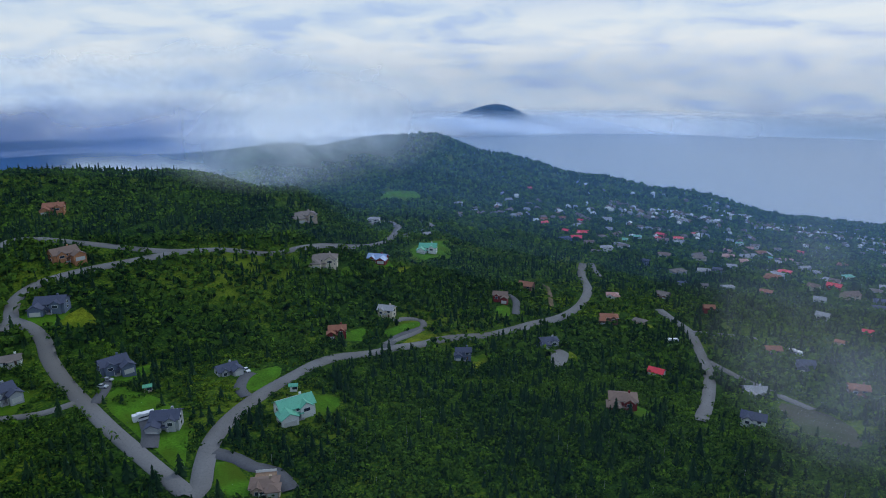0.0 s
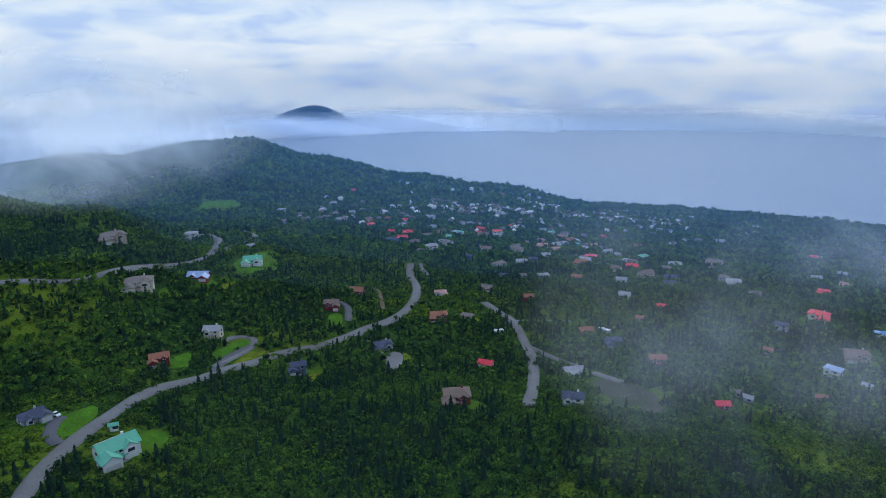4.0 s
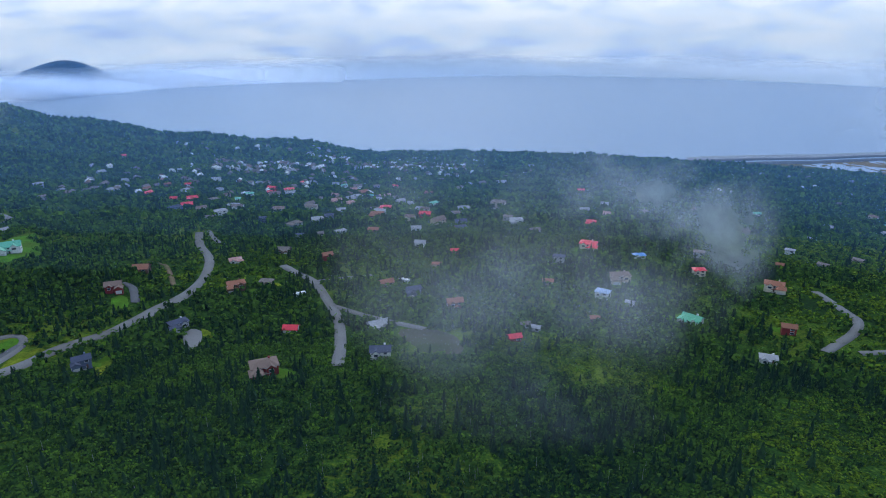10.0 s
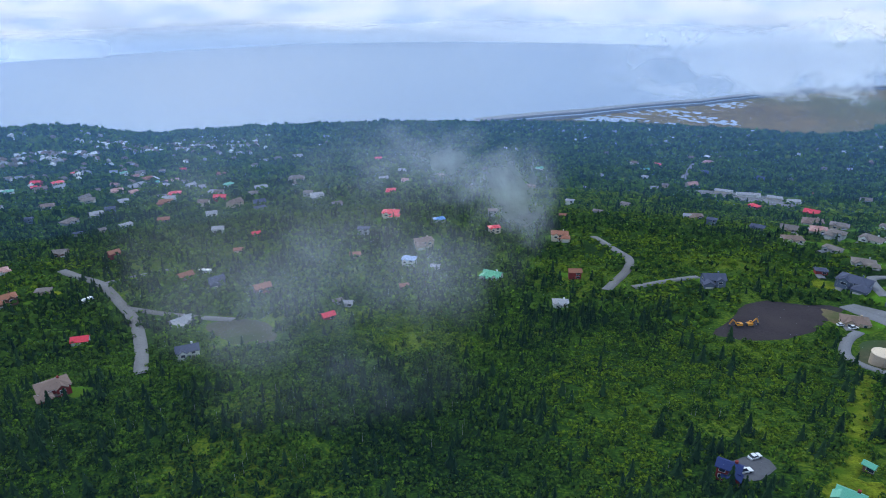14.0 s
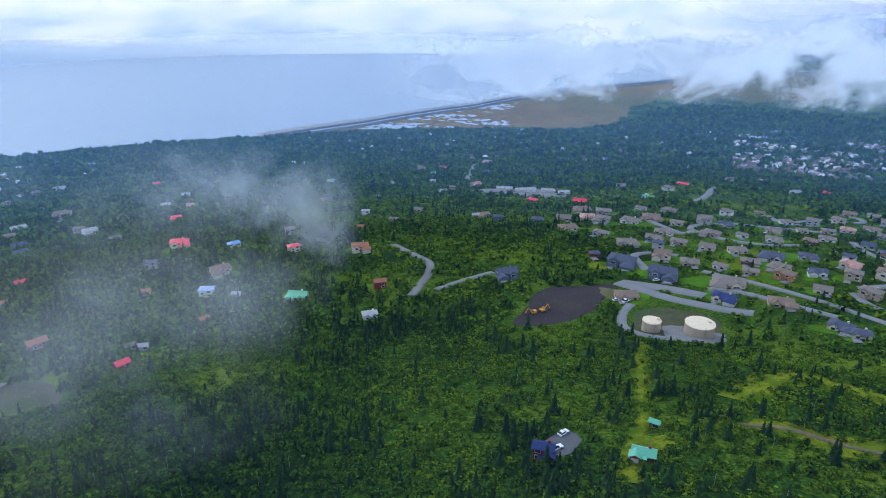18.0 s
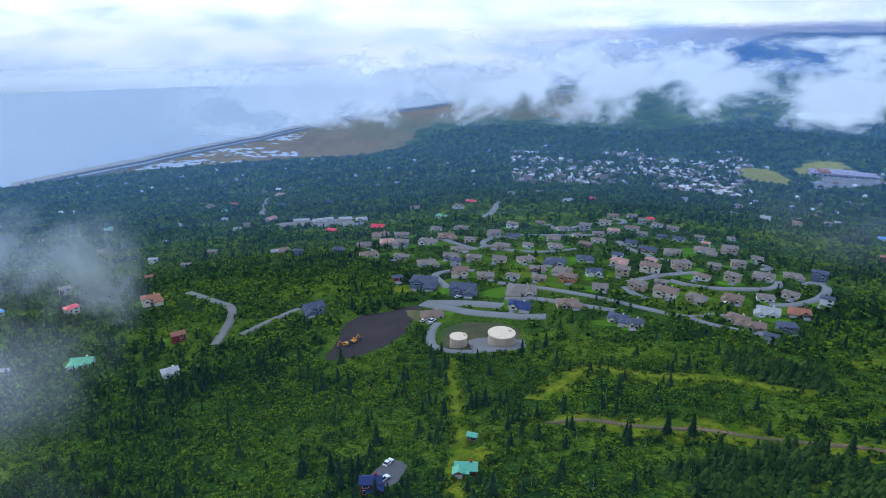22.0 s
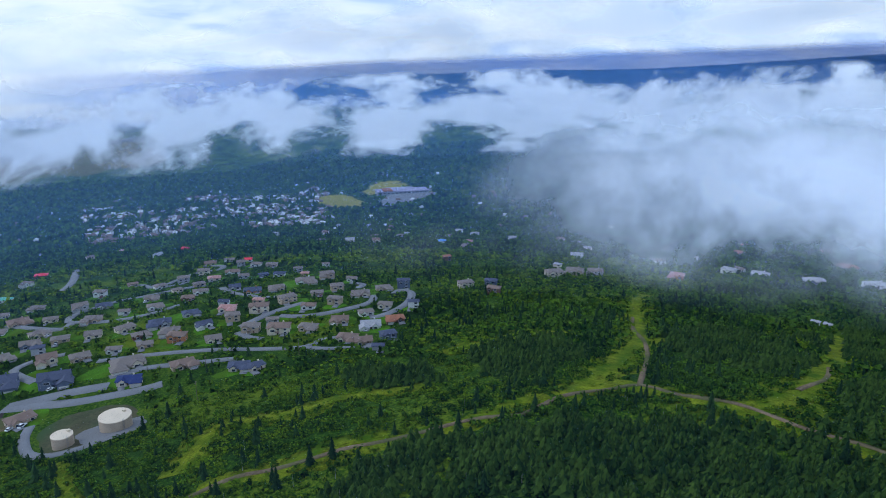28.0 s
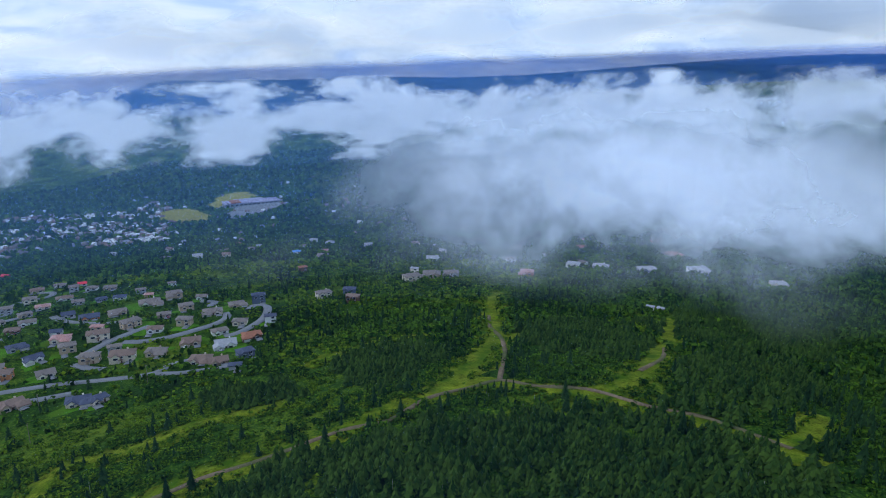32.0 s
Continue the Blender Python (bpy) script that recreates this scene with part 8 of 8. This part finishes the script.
tree_rnd = np.random.default_rng(17)
STOCK = [birch_tree(tree_rnd, 5.5), birch_tree(tree_rnd, 4.2), birch_tree(tree_rnd, 6.5), spruce_tree(tree_rnd, 7.5), spruce_tree(tree_rnd, 9.5), spruce_tree(tree_rnd, 6.0)]
tx, ty = sites(175, 262, -100, 100, 9.5)
tx, ty = tx[:285], ty[:285]
for k, (x, y) in enumerate(zip(tx, ty)):
    kind = STOCK[int(tree_rnd.integers(0, 3)) if tree_rnd.uniform() < 0.55 else int(tree_rnd.integers(3, 6))]
    m = pose(float(x), float(y), float(ground_z(x, y)), 0, 0, float(tree_rnd.uniform(0, 360)))
    if k < len(STOCK):
        STOCK[k].matrix_basis = m
    else:
        copy_thing(kind, m)

# ---- cloud, mist and sheets tinted for haze ----
def cloud_material(name, tone, scale, gain, most, stretch, edge=1.5, band=False, puff=0.0, rough=0.56, seed=0.0, bias=0.0, detail=7.0, soft_rim=4.0):
    m = bpy.data.materials.new(name)
    m.use_nodes = True
    nt = m.node_tree
    nt.nodes.clear()

    def node(kind, **values):
        n = nt.nodes.new(kind)
        for key, value in values.items():
            n.inputs[key].default_value = value
        return n

    def maths(op, a, b=None, clamp=False):
        n = nt.nodes.new("ShaderNodeMath")
        n.operation, n.use_clamp = op, clamp
        for i, v in enumerate((a, b)):
            if v is None:
                continue
            if isinstance(v, (int, float)):
                n.inputs[i].default_value = v
            else:
                link(m, v, n.inputs[i])
        return n.outputs[0]

    uv = nt.nodes.new("ShaderNodeUVMap")
    sep = nt.nodes.new("ShaderNodeSeparateXYZ")
    link(m, uv.outputs[0], sep.inputs[0])
    u, v = maths("SUBTRACT", sep.outputs[0], 0.5), maths("SUBTRACT", sep.outputs[1], 0.5)
    rad = maths("SQRT", maths("ADD", maths("MULTIPLY", u, u), maths("MULTIPLY", v, v)))
    if band:
        mask = maths("SUBTRACT", 1.0, maths("MULTIPLY", maths("ABSOLUTE", v), 2.0))
        rim = maths("MULTIPLY", maths("MULTIPLY", mask, soft_rim * 2, True), maths("MULTIPLY", maths("SUBTRACT", 0.5, maths("ABSOLUTE", u)), 5.0, True))
    else:
        mask = maths("SUBTRACT", 1.0, maths("MULTIPLY", rad, 2.0))
        rim = maths("MULTIPLY", mask, soft_rim, True)
    geo = nt.nodes.new("ShaderNodeNewGeometry")
    mp = nt.nodes.new("ShaderNodeMapping")
    mp.inputs["Scale"].default_value = (1, 1, stretch)
    link(m, geo.outputs["Position"], mp.inputs["Vector"])
    n1 = node("ShaderNodeTexNoise", Scale=scale, Detail=detail, Roughness=rough, Distortion=0.25)
    mp.inputs["Location"].default_value = (seed, seed * 0.7, seed * 1.3)
    link(m, mp.outputs[0], n1.inputs["Vector"])
    body = maths("ADD", mask, maths("MULTIPLY", maths("SUBTRACT", n1.outputs["Fac"], 0.5 + bias), edge * 2))
    a = maths("MULTIPLY", body, gain, True)
    sm = maths("MULTIPLY", maths("MULTIPLY", a, a), maths("SUBTRACT", 3.0, maths("MULTIPLY", a, 2.0)))
    alpha = maths("MULTIPLY", maths("MULTIPLY", sm, rim), most)
    dif, trl = nt.nodes.new("ShaderNodeBsdfDiffuse"), nt.nodes.new("ShaderNodeBsdfTranslucent")
    for s in (dif, trl):
        s.inputs["Color"].default_value = (*tone, 1)
    # light soaks through a cloud from above, whatever way its edge faces
    up = node("ShaderNodeCombineXYZ", Z=1.0)
    down = node("ShaderNodeCombineXYZ", Z=-1.0)
    link(m, up.outputs[0], dif.inputs["Normal"])
    link(m, down.outputs[0], trl.inputs["Normal"])
    if puff:
        n2 = node("ShaderNodeTexNoise", Scale=scale * 0.8, Detail=2.5, Roughness=0.45)
        link(m, mp.outputs[0], n2.inputs["Vector"])
        bump = node("ShaderNodeBump", Strength=0.6, Distance=puff)
        link(m, up.outputs[0], bump.inputs["Normal"])
        link(m, n2.outputs["Fac"], bump.inputs["Height"])
        link(m, bump.outputs[0], dif.inputs["Normal"])
    mixd = nt.nodes.new("ShaderNodeAddShader")
    link(m, dif.outputs[0], mixd.inputs[0])
    link(m, trl.outputs[0], mixd.inputs[1])
    tr = nt.nodes.new("ShaderNodeBsdfTransparent")
    mix, out = nt.nodes.new("ShaderNodeMixShader"), nt.nodes.new("ShaderNodeOutputMaterial")
    link(m, alpha, mix.inputs[0])
    link(m, tr.outputs[0], mix.inputs[1])
    link(m, mixd.outputs[0], mix.inputs[2])
    link(m, mix.outputs[0], out.inputs[0])
    return m


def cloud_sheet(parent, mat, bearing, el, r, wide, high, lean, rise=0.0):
    """A curved veil of cloud, or a tinted sheet standing in for haze: middle at bearing and elevation (degrees) and
    distance, spans in degrees; lean: how far the top lies back; rise: degrees by which its far end stands higher.
    """
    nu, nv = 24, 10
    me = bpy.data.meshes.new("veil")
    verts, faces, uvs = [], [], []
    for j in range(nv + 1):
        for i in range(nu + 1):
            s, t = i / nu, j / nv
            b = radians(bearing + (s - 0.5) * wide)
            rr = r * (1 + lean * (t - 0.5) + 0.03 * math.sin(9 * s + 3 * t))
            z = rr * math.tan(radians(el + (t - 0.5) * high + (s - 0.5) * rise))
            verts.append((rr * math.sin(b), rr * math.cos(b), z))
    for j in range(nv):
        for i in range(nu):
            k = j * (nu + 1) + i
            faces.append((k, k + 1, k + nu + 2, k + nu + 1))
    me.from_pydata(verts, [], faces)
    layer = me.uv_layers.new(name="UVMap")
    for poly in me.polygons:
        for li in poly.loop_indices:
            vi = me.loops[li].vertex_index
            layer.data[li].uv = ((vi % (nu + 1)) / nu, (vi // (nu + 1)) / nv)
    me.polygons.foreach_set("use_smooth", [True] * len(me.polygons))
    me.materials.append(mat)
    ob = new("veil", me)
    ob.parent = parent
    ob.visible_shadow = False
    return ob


def cloud(label, category, mat, *sheets):
    top = new("cloud")
    tagged(top, label, category, kind="stuff")
    for s in sheets:
        cloud_sheet(top, mat, *s)


WHITE_CLOUD, LOW_CLOUD, HAZE_TINT = (0.90, 0.925, 0.95), (0.69, 0.73, 0.80), (0.105, 0.225, 0.42)
sea_edge_tint_mat = cloud_material("sea_edge_tint", (0.68, 0.75, 0.88), 0.0012, 1.2, 0.86, 2.0, 0.25, band=True, soft_rim=0.8)
far_overcast_mat = cloud_material("far_overcast", (0.82, 0.85, 0.90), 0.0016, 0.7, 0.9, 2.2, 1.2, band=True, rough=0.44, seed=120.0, detail=4.0, soft_rim=1.1)
cumulus_mat = cloud_material("cumulus", (0.77, 0.80, 0.85), 0.0050, 1.25, 0.97, 1.0, 1.8, band=True, puff=70, rough=0.55, bias=0.02)
cumulus_back_mat = cloud_material("cumulus_back", LOW_CLOUD, 0.0038, 1.2, 0.95, 1.1, 1.8, band=True, puff=45, rough=0.56, seed=310.0, bias=0.08)
fog_mat = cloud_material("ridge_fog", WHITE_CLOUD, 0.0050, 0.6, 0.90, 1.2, 1.7, rough=0.54, bias=-0.04, soft_rim=1.3)
hill_fog_mat = cloud_material("hill_fog", LOW_CLOUD, 0.0080, 0.8, 0.78, 0.9, 1.8, puff=14, rough=0.55, bias=-0.03, soft_rim=1.7)
wisp_mat = cloud_material("mist_wisp", LOW_CLOUD, 0.015, 0.6, 0.44, 1.2, 1.9, rough=0.58, bias=-0.02)
thin_mat = cloud_material("thin_mist", LOW_CLOUD, 0.017, 0.6, 0.09, 1.1, 2.0, rough=0.58, seed=40.0, bias=-0.02)
faint_mat = cloud_material("faint_mist", LOW_CLOUD, 0.016, 0.6, 0.045, 1.1, 2.0, rough=0.58, seed=75.0)
# distance and opacity of each sheet that paints haze over the land
HAZE_SHEETS = ((500, 0.024), (640, 0.034), (800, 0.040), (980, 0.048), (1200, 0.054), (1450, 0.053), (1750, 0.056), (2150, 0.058), (3000, 0.12), (3700, 0.16))
near_tint_mat = cloud_material("near_tint", (0.14, 0.24, 0.50), 0.004, 4.0, 0.014, 1.0, 0.15, band=True)
hill_haze_mat = cloud_material("hill_haze", LOW_CLOUD, 0.009, 0.6, 0.24, 0.9, 1.8, rough=0.55, seed=210.0, soft_rim=1.6)
drift_mat = cloud_material("drifting_mist", LOW_CLOUD, 0.014, 0.55, 0.12, 1.0, 2.0, rough=0.56, seed=140.0)
far_tint_mat = cloud_material("far_blue_tint", (0.045, 0.125, 0.40), 0.0012, 3.0, 0.74, 1.0, 0.1, band=True)

# mist over the houses on the middle slope
cloud("rounded puff of white mist above the roofs", "mist", wisp_mat, (-11.5, -19.5, 330, 13, 13, 0.15), (-16.5, -17.0, 345, 16, 9, 0.15))
cloud("grey wisps of mist drifting over the houses", "mist", drift_mat, (-23.0, -19.5, 335, 20, 16, 0.15), (-33.0, -16.5, 350, 16, 11, 0.15), (-16.0, -25.0, 300, 22, 14, 0.15))
cloud("broad drift of mist over dark woods", "mist", drift_mat, (-26, -26.5, 270, 26, 12, 0.15))
cloud("thin grey wisps of mist over the woods", "mist", thin_mat, (-27, -23, 280, 44, 24, 0.15), (-33, -28.0, 240, 20, 11, 0.15))
cloud("faint mist low over the near woods", "mist", faint_mat, (-26, -33, 200, 36, 12, 0.15))
# cloud over the upper ridge
cloud("white cloud spilling over the dark ridge", "cloud", fog_mat, (-97.9, -2.7, 1000, 64, 10, 0.2), (-78.7, -7.1, 640, 28, 12, 0.2), (-91.8, -10.4, 860, 36, 5.5, 0.2))
# band of cumulus over the lower slopes
cloud("long white bank of low cumulus", "cloud", cumulus_mat, (52, -5.5, 2400, 116, 7.0, 0.2, 4.5))
cloud("second bank of cumulus behind the first", "cloud", cumulus_back_mat, (70, -4.2, 3200, 92, 5.0, 0.2, 4.5))
cloud("large white cloud lying on the hillside", "cloud", hill_fog_mat, (78.2, -11.2, 640, 50, 17, 0.2), (81.2, -8.7, 900, 54, 14, 0.2), (91.2, -10.2, 780, 44, 16, 0.2))
# haze painted as pale sheets over the sea's end; then far cloud
cloud("pale sheets painted as haze along the sea edge", "haze", sea_edge_tint_mat, (-40, -6.6, 4900, 134, 4.4, 0.0), (-62, -6.5, 4680, 44, 3.0, 0.0), (-62, -6.3, 4720, 30, 2.4, 0.0))
cloud("grey cloud low over the far plain", "cloud", far_overcast_mat, (66, 1.4, 4960, 110, 8.0, 0.0, 6.0))
# distance haze is put in as colour: blue see-through sheets, ever further out
# nearest sheet: added round the drone to lift dark tones towards blue
cloud("faint blue sheet added to tint the near view", "haze", near_tint_mat, (0, -22, 95, 240, 58, 0.0))
cloud("thin mist trailing under the hillside cloud", "mist", hill_haze_mat, (67.1, -14.9, 430, 56, 9, 0.2), (83.1, -16.4, 330, 40, 10, 0.2))
for reach_m, thick in HAZE_SHEETS:
    cloud("thin blue sheet tinting the land for distance haze", "haze", cloud_material("haze_tint_sheet", HAZE_TINT, 0.0012, 3.0, thick, 1.0, 0.2, band=True), (0, -11.5, reach_m, 240, 22, 0.0) if reach_m < 2500 else (81, -8.2, reach_m, 100, 16, 0.0))
# haze painted as dark blue sheets: one before the plain, one behind the ridge
cloud("dark blue sheets painted as haze over plain and ridge", "haze", far_tint_mat, (70, -2.5, 4250, 100, 5.0, 0.0, 4.6), (-103.9, -7.2, 2300, 44, 8, 0.0))
